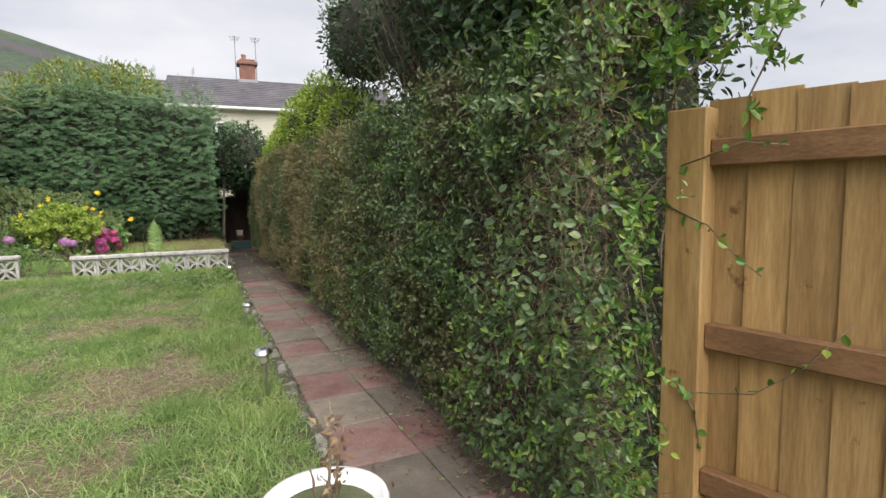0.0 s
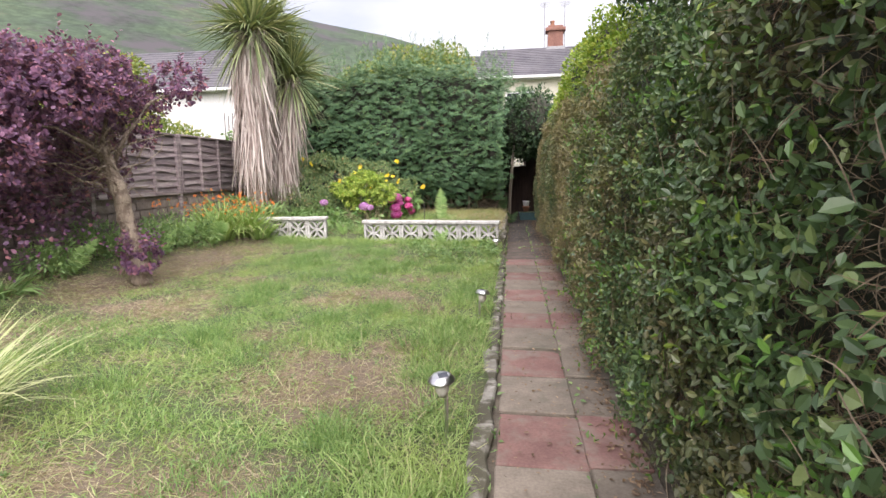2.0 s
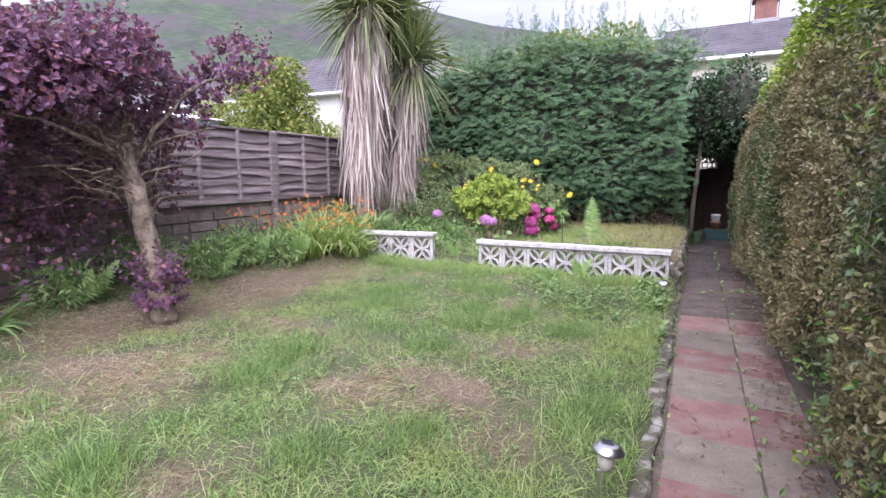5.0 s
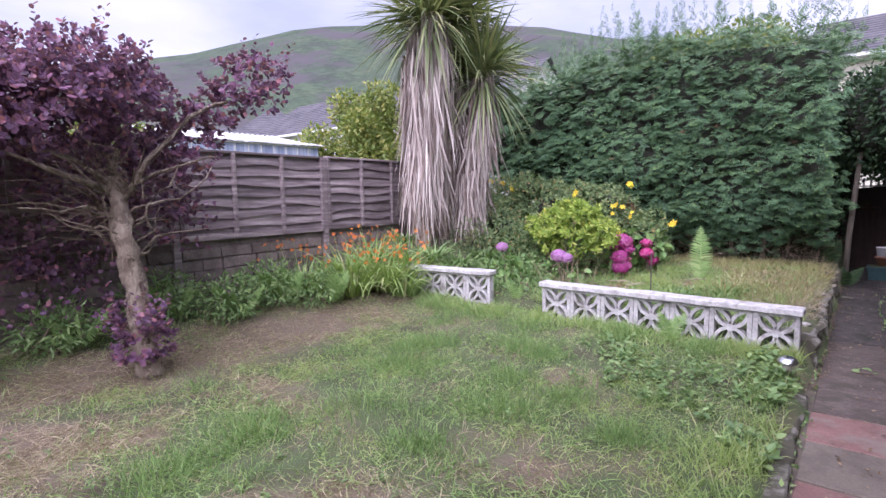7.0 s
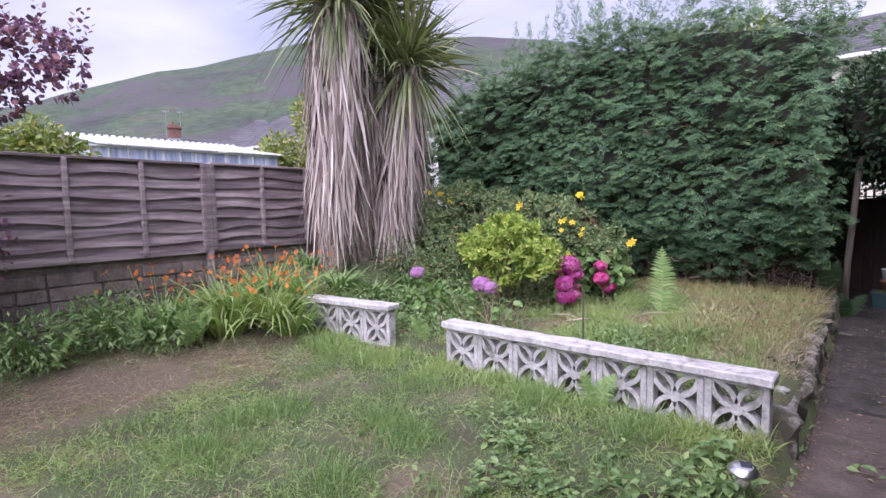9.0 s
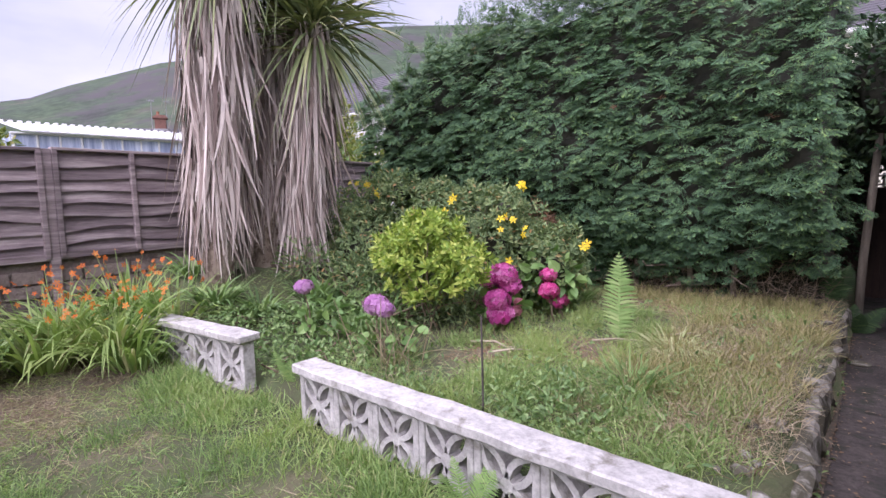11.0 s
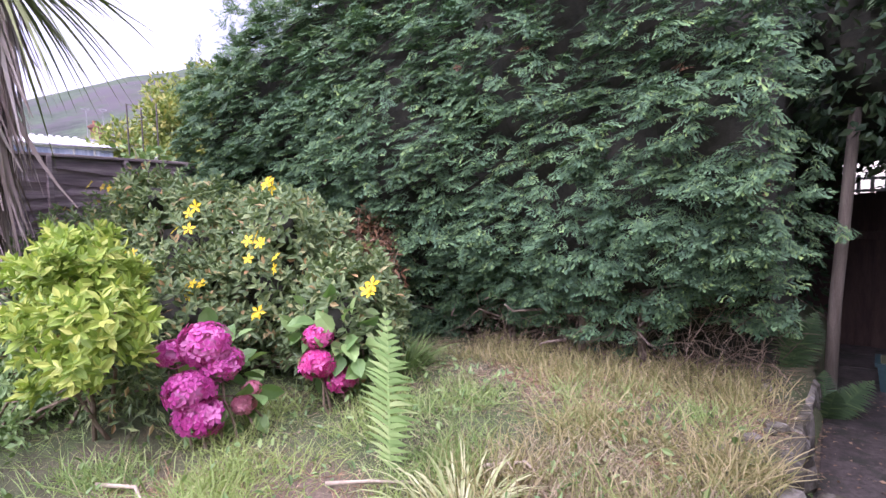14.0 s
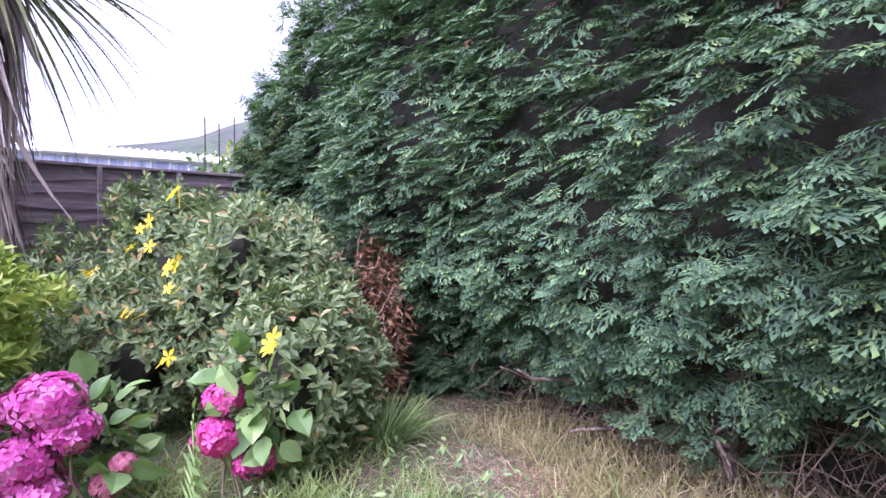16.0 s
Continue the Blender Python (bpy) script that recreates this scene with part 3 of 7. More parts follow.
def dry(x, y):
    """How far the grass has dried out, 0 to 1."""
    d = 0 * x
    for px, py, rx, ry, a in DRY:
        d = np.maximum(d, a * np.exp(-((x - px) / rx) ** 2 - ((y - py) / ry) ** 2))
    return np.clip(d * 1.35 * (1 + 0.8 * noise2(x, y, 3.2, 6.0)) + 0.42 * noise2(x, y, 1.5, 2.0) + 0.5 * noise2(x, y, 4.5, 7.0) - 0.08, 0, 1)


ground_v, ground_t = ground_grid()
ground = soup("ground", ground_v, ground_t, M["soil"], smooth=True)
ground.data.attributes.new("dry", "FLOAT", "POINT").data.foreach_set("value", np.where(np.abs(ground_v[:, 0]) < 6, dry(ground_v[:, 0], ground_v[:, 1]), 0).astype(np.float32))
tagged(ground, "mossy brown soil under the lawn and beds", "ground", kind="structure")

# ---- hillside ----
RIDGE = [(-180, 4), (-90, 4), (-40, 5), (-12, 6.5), (2, 10), (8, 12.2), (15.5, 14.1), (23, 15.2), (30, 16.8), (37, 17.5), (45, 17.6), (52.6, 17.2), (56, 16.7), (62, 15), (65.5, 13.9),
         (69, 13.2), (76.4, 10.6), (79, 9.4), (82, 8.7), (95, 6.5), (120, 5), (180, 4)]


def hillside():
    A = np.linspace(-180, 180, 361)
    R = np.concatenate([np.linspace(70, 420, 46), [470, 560]])
    el = np.interp(A, [a for a, _ in RIDGE], [e for _, e in RIDGE])
    top = np.tan(np.radians(el)) * 420
    V = []
    for r in R:
        f = (r / 420) * (0.25 + 0.72 * float(step(60, 400, r)) + 0.03 * float(step(390, 420, r))) if r <= 420 else 1 - (r - 420) / 260
        for a, t in zip(A, top):
            x, y = -r * math.sin(radians(a)), r * math.cos(radians(a))
            nz = 9 * noise.noise((x / 75, y / 75, 2.0)) + 2.5 * noise.noise((x / 18, y / 18, 5.0))
            V.append((x, y + 4, 1.3 + (t - 1.3) * f + nz * f * (1 - f) * 1.4 - 2.5 * (1 - f)))
    w = len(A)
    i = (np.arange(len(R) - 1)[:, None] * w + np.arange(w - 1)[None]).ravel()
    return V, np.concatenate([np.stack([i, i + w + 1, i + 1], 1), np.stack([i, i + w, i + w + 1], 1)])


tagged(soup("backdrop", *hillside(), M["hill"], smooth=True), "green bracken-covered mountainside with dark rocky patches", "hillside", kind="structure")


# ---- houses beyond the garden ----
def house(name, label, at, turn, length, depth, eave, ridge, wall_mat, windows, chimney=None, hipped=False):
    """A house along its local x; its front looks towards -y."""
    h = thing(name, label, "house", at, turn=turn)
    bm = bmesh.new()
    box(bm, -length / 2, length / 2, -depth / 2, depth / 2, 0, eave)
    for s in (() if hipped else (-1, 1)):
        a = [bm.verts.new((s * length / 2, y, z)) for y, z in ((-depth / 2, eave), (depth / 2, eave), (0, ridge - 0.08))]
        bm.faces.new(a if s > 0 else a[::-1])
    part("wall", bm, wall_mat, h)
    for s in (-1, 1):
        bm = bmesh.new()
        rows, over = 15, 0.35
        run = depth / 2 + over
        drop = (ridge - eave) * run / (depth / 2)
        prev = None

        def half(f):
            return length / 2 + 0.2 - (1 - f) * (min(depth / 2, length / 2 - 0.1) + 0.1 if hipped else 0)
        for k in range(rows):
            f0, f1 = k / rows, (k + 1) / rows
            ys, zs = (s * run * f0, s * run * f1, s * run * f1), (ridge - drop * f0, ridge - drop * f1 + 0.05, ridge - drop * f1)
            if prev is None:
                prev = [bm.verts.new((e * half(f0), ys[0], zs[0])) for e in (-1, 1)]
            mid = [bm.verts.new((e * half(f1), ys[1], zs[1])) for e in (-1, 1)]
            low_e = [bm.verts.new((e * half(f1), ys[2], zs[2])) for e in (-1, 1)]
            bm.faces.new((prev[0], prev[1], mid[1], mid[0]))
            bm.faces.new((mid[0], mid[1], low_e[1], low_e[0]))
            prev = low_e
        if hipped:
            for k in range(rows):
                f0, f1 = k / rows, (k + 1) / rows
                q = [bm.verts.new((s * half(f), e * run * f, ridge - drop * f)) for f, e in ((f0, -1), (f0, 1), (f1, 1), (f1, -1))]
                bm.faces.new(q)
        part("roof", bm, M["rooftile"], h)
        part("gutter", box_mesh(-length / 2 - 0.15, length / 2 + 0.15, s * (run + 0.02) - 0.07, s * (run + 0.02) + 0.07, eave - drop + ridge - eave - 0.14, eave - drop + ridge - eave - 0.02, 0.02), M["gutter"], h)
        part("fascia", box_mesh(-length / 2 - 0.1, length / 2 + 0.1, s * (depth / 2 + 0.06) - 0.05, s * (depth / 2 + 0.06) + 0.05, eave - 0.34, eave - 0.1, 0.01), M["gutter"], h)
    for wx, wz, ww, wh in windows:
        win = part("window", box_mesh(wx - ww / 2, wx + ww / 2, -depth / 2 - 0.03, -depth / 2 + 0.05, wz, wz + wh), M["gutter"], h)
        for k in range(2):
            part("pane", box_mesh(wx - ww / 2 + 0.06 + k * ww / 2, wx - 0.04 + k * ww / 2, -depth / 2 - 0.036, -depth / 2 - 0.02, wz + 0.07, wz + wh - 0.07), M["glass"], win)
    if chimney is not None:
        bm = box_mesh(chimney - 0.38, chimney + 0.38, -0.32, 0.32, ridge - 0.6, ridge + 1.0, 0.02)
        box(bm, chimney - 0.5, chimney + 0.5, -0.42, 0.42, ridge + 0.72, ridge + 0.88, 0.02)
        ch = part("chimney", bm, M["brick"], h, "red brick chimney stack")
        for dx in (-0.15,):
            pot = lathe([(0.11, ridge + 1.0), (0.1, ridge + 1.2), (0.12, ridge + 1.22), (0.12, ridge + 1.27)], 10)
            bmesh.ops.translate(pot, verts=pot.verts, vec=(chimney + dx, 0, 0))
            part("chimney_pot", pot, M["terracotta"], ch)
        part("flashing", box_mesh(chimney - 0.48, chimney + 0.48, -0.42, 0.4, ridge - 0.3, ridge - 0.04, 0.02), M["aerial"], ch)
        bm = bmesh.new()
        for dx in (-0.55, 0.45):
            tube(bm, [(chimney + dx, -0.1, ridge - 0.3), (chimney + dx, -0.1, ridge + 2.1)], [0.025, 0.02], 5)
            for k in range(5):
                tube(bm, [(chimney + dx - 0.3 + 0.03 * k, -0.1 - 0.3 + 0.18 * k, ridge + 2.05), (chimney + dx + 0.3 - 0.03 * k, -0.1 - 0.3 + 0.18 * k, ridge + 2.05)], [0.012, 0.012], 4)
            tube(bm, [(chimney + dx, -0.5, ridge + 2.05), (chimney + dx, 0.5, ridge + 2.05)], [0.014, 0.014], 4)
        part("tv_aerial", bm, M["aerial"], ch, "grey television aerials on the chimney")
    return h


house("house", "cream rendered house with grey tiled roof and brick chimney", (3.6, 30.0, 0), 0, 10.6, 7.0, 5.75, 7.55, M["render"], [(-3.4, 3.6, 1.3, 1.3), (0.6, 3.6, 1.7, 1.3), (3.6, 3.6, 1.3, 1.3)], -1.75)
house("house", "cream rendered house with a set-back grey tiled roof", (-4.6, 31.5, 0), 0, 5.2, 7.0, 5.7, 7.6, M["render"], [(-1.2, 3.6, 1.3, 1.3), (1.3, 3.6, 1.2, 1.3)])
house("house", "white rendered house with grey roof behind the fence", (-19.7, 25.4, 0), 2, 17.4, 7.0, 5.05, 7.2, M["whiterender"], [(-6.6, 2.3, 1.3, 1.2), (-2.5, 2.3, 1.3, 1.2), (2.2, 2.3, 1.2, 1.2)])
house("house", "white rendered house with dark grey pitched roof", (-38.6, 29.4, 0), 58, 6.0, 5.6, 6.5, 8.7, M["whiterender"], [(-1.0, 3.9, 1.2, 1.2)], None, True)
house("house", "low white house with hipped grey roof further off", (-42.4, 24.6, 0), 66, 6.0, 6.0, 5.6, 7.2, M["whiterender"], [(0.0, 2.6, 1.4, 1.2)], -0.4)

# ---- conservatory beyond the fence ----
cons = thing("conservatory", "lean-to conservatory with white corrugated roof and blue curtained glazing", "conservatory", (-13.4, 13.05, 0))
part("wall", box_mesh(-2.6, 0.0, -2.45, 2.45, 0, 2.1), M["whiterender"], cons)
for k in range(12):
    y0 = -2.42 + 0.405 * k
    part("pane", box_mesh(-0.06, 0.0, y0 + 0.03, y0 + 0.385, 2.1, 2.99), M["bluepane"], cons)
    part("glazing_bar", box_mesh(-0.07, 0.03, y0 - 0.02, y0 + 0.02, 2.1, 2.99, 0.008), M["gutter"], cons)
for k in range(5):
    part("pane", box_mesh(-2.5 + 0.49 * k, -2.06 + 0.49 * k, -2.45, -2.4, 2.1, 2.99), M["bluepane"], cons)
part("glazing_bar", box_mesh(-0.07, 0.05, -2.47, 2.47, 2.985, 3.03, 0.008), M["gutter"], cons)
bm = bmesh.new()
for k in range(54):
    y0, y1 = -2.3 + 4.85 * k / 54, -2.3 + 4.85 * (k + 1) / 54
    z = 0.022 * (k % 2)
    lo, hi = [bm.verts.new((0.18, y, w)) for y, w in ((y0, 3.05 + z), (y1, 3.072 - z))], [bm.verts.new((-2.7, y, w)) for y, w in ((y0, 3.56 + z), (y1, 3.582 - z))]
    bm.faces.new((lo[0], lo[1], hi[1], hi[0]))
    un = [bm.verts.new((0.18, y, 3.035)) for y in (y0, y1)]
    bm.faces.new((un[0], un[1], lo[1], lo[0]))
bmesh.ops.remove_doubles(bm, verts=bm.verts, dist=0.004)
part("roof", bm, M["gutter"], cons, "white corrugated plastic roof")
for k in range(26):
    part("ridge_clip", box_mesh(-2.74, -2.66, -2.25 + 0.185 * k, -2.15 + 0.185 * k, 3.56, 3.615, 0.01), M["gutter"], cons)

# ---- path: slabs on their bed, concrete edging ----
def drift(y):
    """The path runs slightly askew of the y axis."""
    return -0.041 * (y - 4.3)


bm = bmesh.new()
vs = [[bm.verts.new((x + drift(y), y, z)) for x, z in ((0.56, -0.07), (0.56, -0.010), (1.75, -0.010), (1.75, -0.07))] for y in (-2.5, 17.2)]
for i in range(4):
    bm.faces.new((vs[0][i], vs[0][(i + 1) % 4], vs[1][(i + 1) % 4], vs[1][i]))
bmesh.ops.recalc_face_normals(bm, faces=bm.faces)
path = tagged(part("path", bm, M["joint"]), "narrow garden path of red and buff slabs beside a hedge", "path", kind="structure")
ROW = 0.503


def slab_mesh(w, d, seed):
    bm = box_mesh(-w / 2, w / 2, -d / 2, d / 2, -0.04, 0.0, 0.006)
    for v in bm.verts:
        v.co.z += 0.004 * noise.noise((v.co.x * 9, v.co.y * 9, seed))
        v.co.x += 0.006 * noise.noise((v.co.x * 14, v.co.y * 14, seed + 7))
        v.co.y += 0.006 * noise.noise((v.co.x * 14, v.co.y * 14, seed + 17))
    me = bpy.data.meshes.new("slab")
    bm.to_mesh(me)
    bm.free()
    return me


slabs = {}
for kind, w in (("main", 0.408), ("side", 0.275)):
    for tone in ("red", "buff", "halfshade", "hedgeshade"):
        for v in range(3):
            me = slab_mesh(w, ROW - 0.008, v * 3.1 + (w < 0.3))
            me.materials.append(M["slab_" + tone])
            slabs[kind, tone, v] = me
for k in range(-19, 20):
    y = 7.19 + ROW * (k + 0.5) + (0.07 * math.exp(-((k + 4) / 1.6) ** 2))
    red = k % 2 == 1 and k < 6
    for kind, x in (("main", 0.87), ("side", 1.215)):
        tone = "red" if (red if kind == "main" else (k % 2 == 1 and k < 6 and k % 5 != 0)) else "buff"
        # far rows take darker slabs, so the hedges' shade is painted in two steps
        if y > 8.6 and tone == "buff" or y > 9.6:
            tone = "halfshade" if y < 11.2 else "hedgeshade"
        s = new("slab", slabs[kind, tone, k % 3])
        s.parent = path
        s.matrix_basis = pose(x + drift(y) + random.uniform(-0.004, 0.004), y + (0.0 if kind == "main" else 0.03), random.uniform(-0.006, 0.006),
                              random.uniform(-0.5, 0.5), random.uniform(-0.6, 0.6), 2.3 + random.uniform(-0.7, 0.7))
for k in range(14):
    y0 = -2.3 + 0.9 * k
    if y0 > 9.4:
        continue
    y1 = min(y0 + 0.885, 10.0)
    bm = box_mesh(0.55 + random.uniform(-0.015, 0.015), 0.64 + random.uniform(-0.008, 0.008), y0, y1, -0.1, 0.032, 0.012)
    bmesh.ops.subdivide_edges(bm, edges=[e for e in bm.edges if e.calc_length() > 0.5], cuts=15, use_grid_fill=True)
    for v in bm.verts:
        v.co += Vector((drift(v.co.y) + 0.022 * noise.noise((v.co.y * 5, v.co.x * 9, 1)), 0, 0.03 * noise.noise((v.co.y * 4, v.co.x * 8, 4))))
    part("edging", bm, M["kerb"], path, "crumbling pale concrete edging")

# stone edge of the raised bed along the path
bedwall = tagged(new("bed_edging"), "low crumbling concrete edge of the raised bed", "edging", kind="structure")
for k in range(9):
    y0 = 10.16 + 0.52 * k
    bm = box_mesh(-0.13, 0.03, 0, 0.5, -0.07, 0.235 + 0.006 * k, 0.02)
    bmesh.ops.subdivide_edges(bm, edges=list(bm.edges), cuts=2, use_grid_fill=True)
    for v in bm.verts:
        v.co += Vector((0.06 * noise.noise((v.co.y * 5, v.co.z * 7, k)), 0.02 * noise.noise((v.co.x * 9, v.co.z * 9, k + 3)), 0.035 * noise.noise((v.co.x * 9, v.co.y * 7, k + 5)) - 0.02 * (k % 3)))
    st = part("stone", bm, M["kerb"], bedwall)
    st.matrix_basis = pose(float(bed_edge(y0)), y0, 0, 0, 0, 2.6)


# ---- low screen-block walls ----
def screen_block():
    """An openwork block with four hollow petals that cross from corner to corner."""
    w, h, d = 0.327, 0.33, 0.09
    bm = bmesh.new()
    box(bm, 0, 0.04, -d / 2, d / 2, 0, h, 0.004)
    box(bm, w - 0.04, w - 0.002, -d / 2, d / 2, 0, h, 0.004)
    box(bm, 0.04, w - 0.04, -d / 2, d / 2, 0, 0.022)
    box(bm, 0.04, w - 0.04, -d / 2, d / 2, h - 0.022, h)
    c = Vector((w / 2, 0, h / 2))
    for cx, cz in ((0.036, 0.016), (w - 0.036, 0.016), (0.036, h - 0.016), (w - 0.036, h - 0.016)):
        e = Vector((cx, 0, cz))
        along = e - c
        across = Vector((-along.z, 0, along.x)).normalized()
        for s in (-1, 1):
            ring = []
            for k in range(6):
                f = k / 5
                bulge = 0.036 * math.sin(math.pi * f) + 0.005
                p = c + along * f + across * (s * bulge)
                i = across * (s * 0.0145)
                ring.append([bm.verts.new(p + q) for q in (Vector((0, -d * 0.42, 0)) - i, Vector((0, -d * 0.42, 0)) + i, Vector((0, d * 0.42, 0)) + i, Vector((0, d * 0.42, 0)) - i)])
            for a, b in zip(ring, ring[1:]):
                for k in range(4):
                    bm.faces.new((a[k], a[(k + 1) % 4], b[(k + 1) % 4], b[k]))
    boss = bmesh.ops.create_cone(bm, cap_ends=True, segments=10, radius1=0.034, radius2=0.034, depth=d * 0.86)
    for v in boss["verts"]:
        v.co = Vector((w / 2 + v.co.x, v.co.z, h / 2 + v.co.y))
    bmesh.ops.recalc_face_normals(bm, faces=bm.faces)
    me = bpy.data.meshes.new("screen_block")
    bm.to_mesh(me)
    bm.free()
    me.materials.append(M["whitewall"])
    return me


block = screen_block()


def screen_wall(label, at, turn, n, copings):
    wall = thing("screen_wall", label, "garden wall", at, "low openwork walls of the raised bed", turn=turn)
    for k in range(n):
        b = new("screen_block", block)
        b.parent = wall
        b.matrix_basis = pose(0.327 * k, 0.05, 0.06)
    part("footing", box_mesh(-0.02, 0.327 * n + 0.02, -0.02, 0.12, -0.1, 0.06, 0.01), M["kerb"], wall)
    for a, b in copings:
        bm = box_mesh(0.327 * a - 0.02, 0.327 * b + 0.018, -0.035, 0.135, 0.392, 0.445, 0.008)
        bmesh.ops.subdivide_edges(bm, edges=[e for e in bm.edges if e.calc_length() > 0.4], cuts=11, use_grid_fill=True)
        for v in bm.verts:
            v.co += Vector((0, 0.006 * noise.noise((v.co.x * 7, v.co.z * 30, a)), 0.007 * noise.noise((v.co.x * 6, v.co.y * 12, a + 2))))
        part("coping", bm, M["whitewall"], wall, "chipped white coping")
    return wall


screen_wall("low weathered white openwork block wall beside the path", (-2.0, 10.03, 0.045), 0, 7, [(0, 3.98), (4.02, 7)])
screen_wall("short weathered white openwork block wall near the palm", (-3.98, 9.88, 0.1), 6.5, 4, [(0, 4)])


# ---- boundary fence on its stone wall ----
def lap_panel(seed, w, ph):
    """A larch-lap fence panel: overlapping wavy boards, battens, capping."""
    rnd = random.Random(seed)
    p = thing("lap_fence", "weathered brown overlap timber fence on a stone wall", "fence", (0, 0, 0), "fence panels on the stone wall")
    rows = 8
    for k in range(rows):
        bm = bmesh.new()
        n = 18
        z0, z1 = ph * k / rows - 0.015, ph * (k + 1) / rows + 0.012
        ph1, a1 = rnd.uniform(0, 6), rnd.uniform(0.008, 0.03)
        vs = []
        for i in range(n + 1):
            y = -w / 2 + w * i / n
            wave = a1 * math.sin(y * 5.5 + ph1) + 0.006 * noise.noise((y * 4, k, seed))
            vs.append([bm.verts.new(c) for c in ((0.048 + 0.3 * wave, y, z0 + wave), (0.002, y, z1), (-0.008, y, z1), (0.034 + 0.3 * wave, y, z0 + wave))])
        for a, b in zip(vs, vs[1:]):
            for i in range(4):
                bm.faces.new((a[i], b[i], b[(i + 1) % 4], a[(i + 1) % 4]))
        bm.faces.new(vs[0])
        bm.faces.new(vs[-1][::-1])
        part("board", bm, M["fence"], p)
    for y in (-w / 2 + 0.02, -w / 6, w / 6, w / 2 - 0.02):
        part("batten", box_mesh(0.02, 0.07, y - 0.02, y + 0.02, -0.01, ph + 0.01, 0.003), M["fence"], p)
    part("bottom_rail", box_mesh(0.018, 0.05, -w / 2, w / 2, -0.03, 0.03, 0.003), M["fence"], p)
    part("capping", box_mesh(-0.02, 0.06, -w / 2, w / 2, ph + 0.0, ph + 0.028, 0.004), M["fence"], p)
    return p


turn = math.degrees(math.atan(0.0982))
for k, yc in enumerate([8.49 - 2.037 * 3, 8.49 - 2.037 * 2, 8.49 - 2.037, 8.49, 8.49 + 2.037, 8.49 + 2.037 * 2]):
    pan = lap_panel(k + 1, 1.97, 0.93)
    pan.matrix_basis = pose(fence_x(yc), yc, 0.96 + 0.012 * k, 0, 0, turn)
for k in range(7):
    yp = 8.49 - 2.037 * 3.5 + 2.037 * k
    ps = tagged(part("fence_post", box_mesh(-0.04, 0.05, -0.04, 0.04, 0.0, 1.94, 0.006), M["fence"]), "weathered square timber fence post", "fence post", "posts of the boundary fence")
    ps.matrix_basis = pose(fence_x(yp), yp, -0.03 + 0.01 * k, 0, 0, turn)
low = tagged(part("wall_1", box_mesh(-0.12, 0.0, -6.5, 6.0, -0.3, 1.02), M["stone"]), "old stone wall beneath the timber fence", "wall", kind="structure")
low.matrix_basis = pose(fence_x(8.0), 8.0, 0, 0, 0, turn)
stone_me = []
for v in range(4):
    bm = box_mesh(0, 0.02, -0.5, 0.5, -0.5, 0.5)
    bmesh.ops.bevel(bm, geom=list(bm.edges), offset=0.006, segments=1, affect="EDGES")
    for q in bm.verts:
        q.co.y += 0.06 * noise.noise((q.co.y * 3, q.co.z * 3, v))
        q.co.z += 0.08 * noise.noise((q.co.y * 3, q.co.z * 3, v + 9))
    me = bpy.data.meshes.new("stone")
    bm.to_mesh(me)
    bm.free()
    me.materials.append(M["stone"])
    stone_me.append(me)
for r in range(7):
    y = -4.5 + random.uniform(0, 0.3)
    while y < 5.6:
        w = random.uniform(0.22, 0.46)
        s = new("stone", stone_me[random.randrange(4)])
        s.parent = low
        s.matrix_basis = Matrix.Translation((0.0, y + w / 2, 0.08 + 0.125 * r)) @ Matrix.Diagonal((random.uniform(0.7, 1.6), w - 0.015, 0.108, 1))
        y += w

# ---- new close-board fence on the other side ----
ax, ay, bx, by = 1.95, 1.60, 2.57, -0.47
fl = math.hypot(bx - ax, by - ay)
fturn = math.degrees(math.atan2(-(by - ay), -(bx - ax)))
nf = thing("timber_fence", "new golden softwood close-board fence with brown rails", "fence", (ax, ay, 0), turn=math.degrees(math.atan2(by - ay, bx - ax)))
nb = 22
for k in range(nb):
    x0 = -0.03 + k * (fl + 1.0) / nb
    bm = bmesh.new()
    wv = (fl + 1.0) / nb
    prof = [(x0, 0.0), (x0 + wv + 0.012, 0.012), (x0 + wv + 0.012, 0.024), (x0, 0.008)]
    top = 1.69 + 0.012 * math.sin(k * 1.7)
    a = [bm.verts.new((u, v, 0.02)) for u, v in prof]
    b = [bm.verts.new((u, v, top)) for u, v in prof]
    for i in range(4):
        bm.faces.new((a[i], a[(i + 1) % 4], b[(i + 1) % 4], b[i]))
    bm.faces.new(b)
    bmesh.ops.recalc_face_normals(bm, faces=bm.faces)
    part("board", bm, M["newfence"], nf)
for z in (0.22, 0.80, 1.49):
    bm = box_mesh(0.0, fl + 1.0, -0.055, -0.002, z - 0.045, z + 0.055, 0.006)
    part("rail", bm, M["rail"], nf, "dark brown sawn rail")
part("post", box_mesh(-0.15, 0.0, -0.09, 0.03, -0.05, 1.66, 0.006), M["newfence"], nf, "square softwood post")


# ---- conifer hedge across the end ----
def hedge_front(x, z):
    """The y of the hedge's near face."""
    return 13.92 - 0.32 * np.exp(-((z - 1.9) / 1.2) ** 2) + 0.5 * step(1.1, 0.4, z) * step(-2.7, -1.6, x) + 0.12 * np.sin(x * 2.1 + 0.6) * np.cos(z * 1.7)


def hedge_top(x):
    return np.interp(x, [-6.4, -5.6, -5.0, -4.2, -3.2, -2.0, -1.2, -0.4, 0.3, 0.9], [2.6, 3.1, 3.3, 3.45, 3.65, 3.75, 3.7, 3.6, 3.3, 2.9])


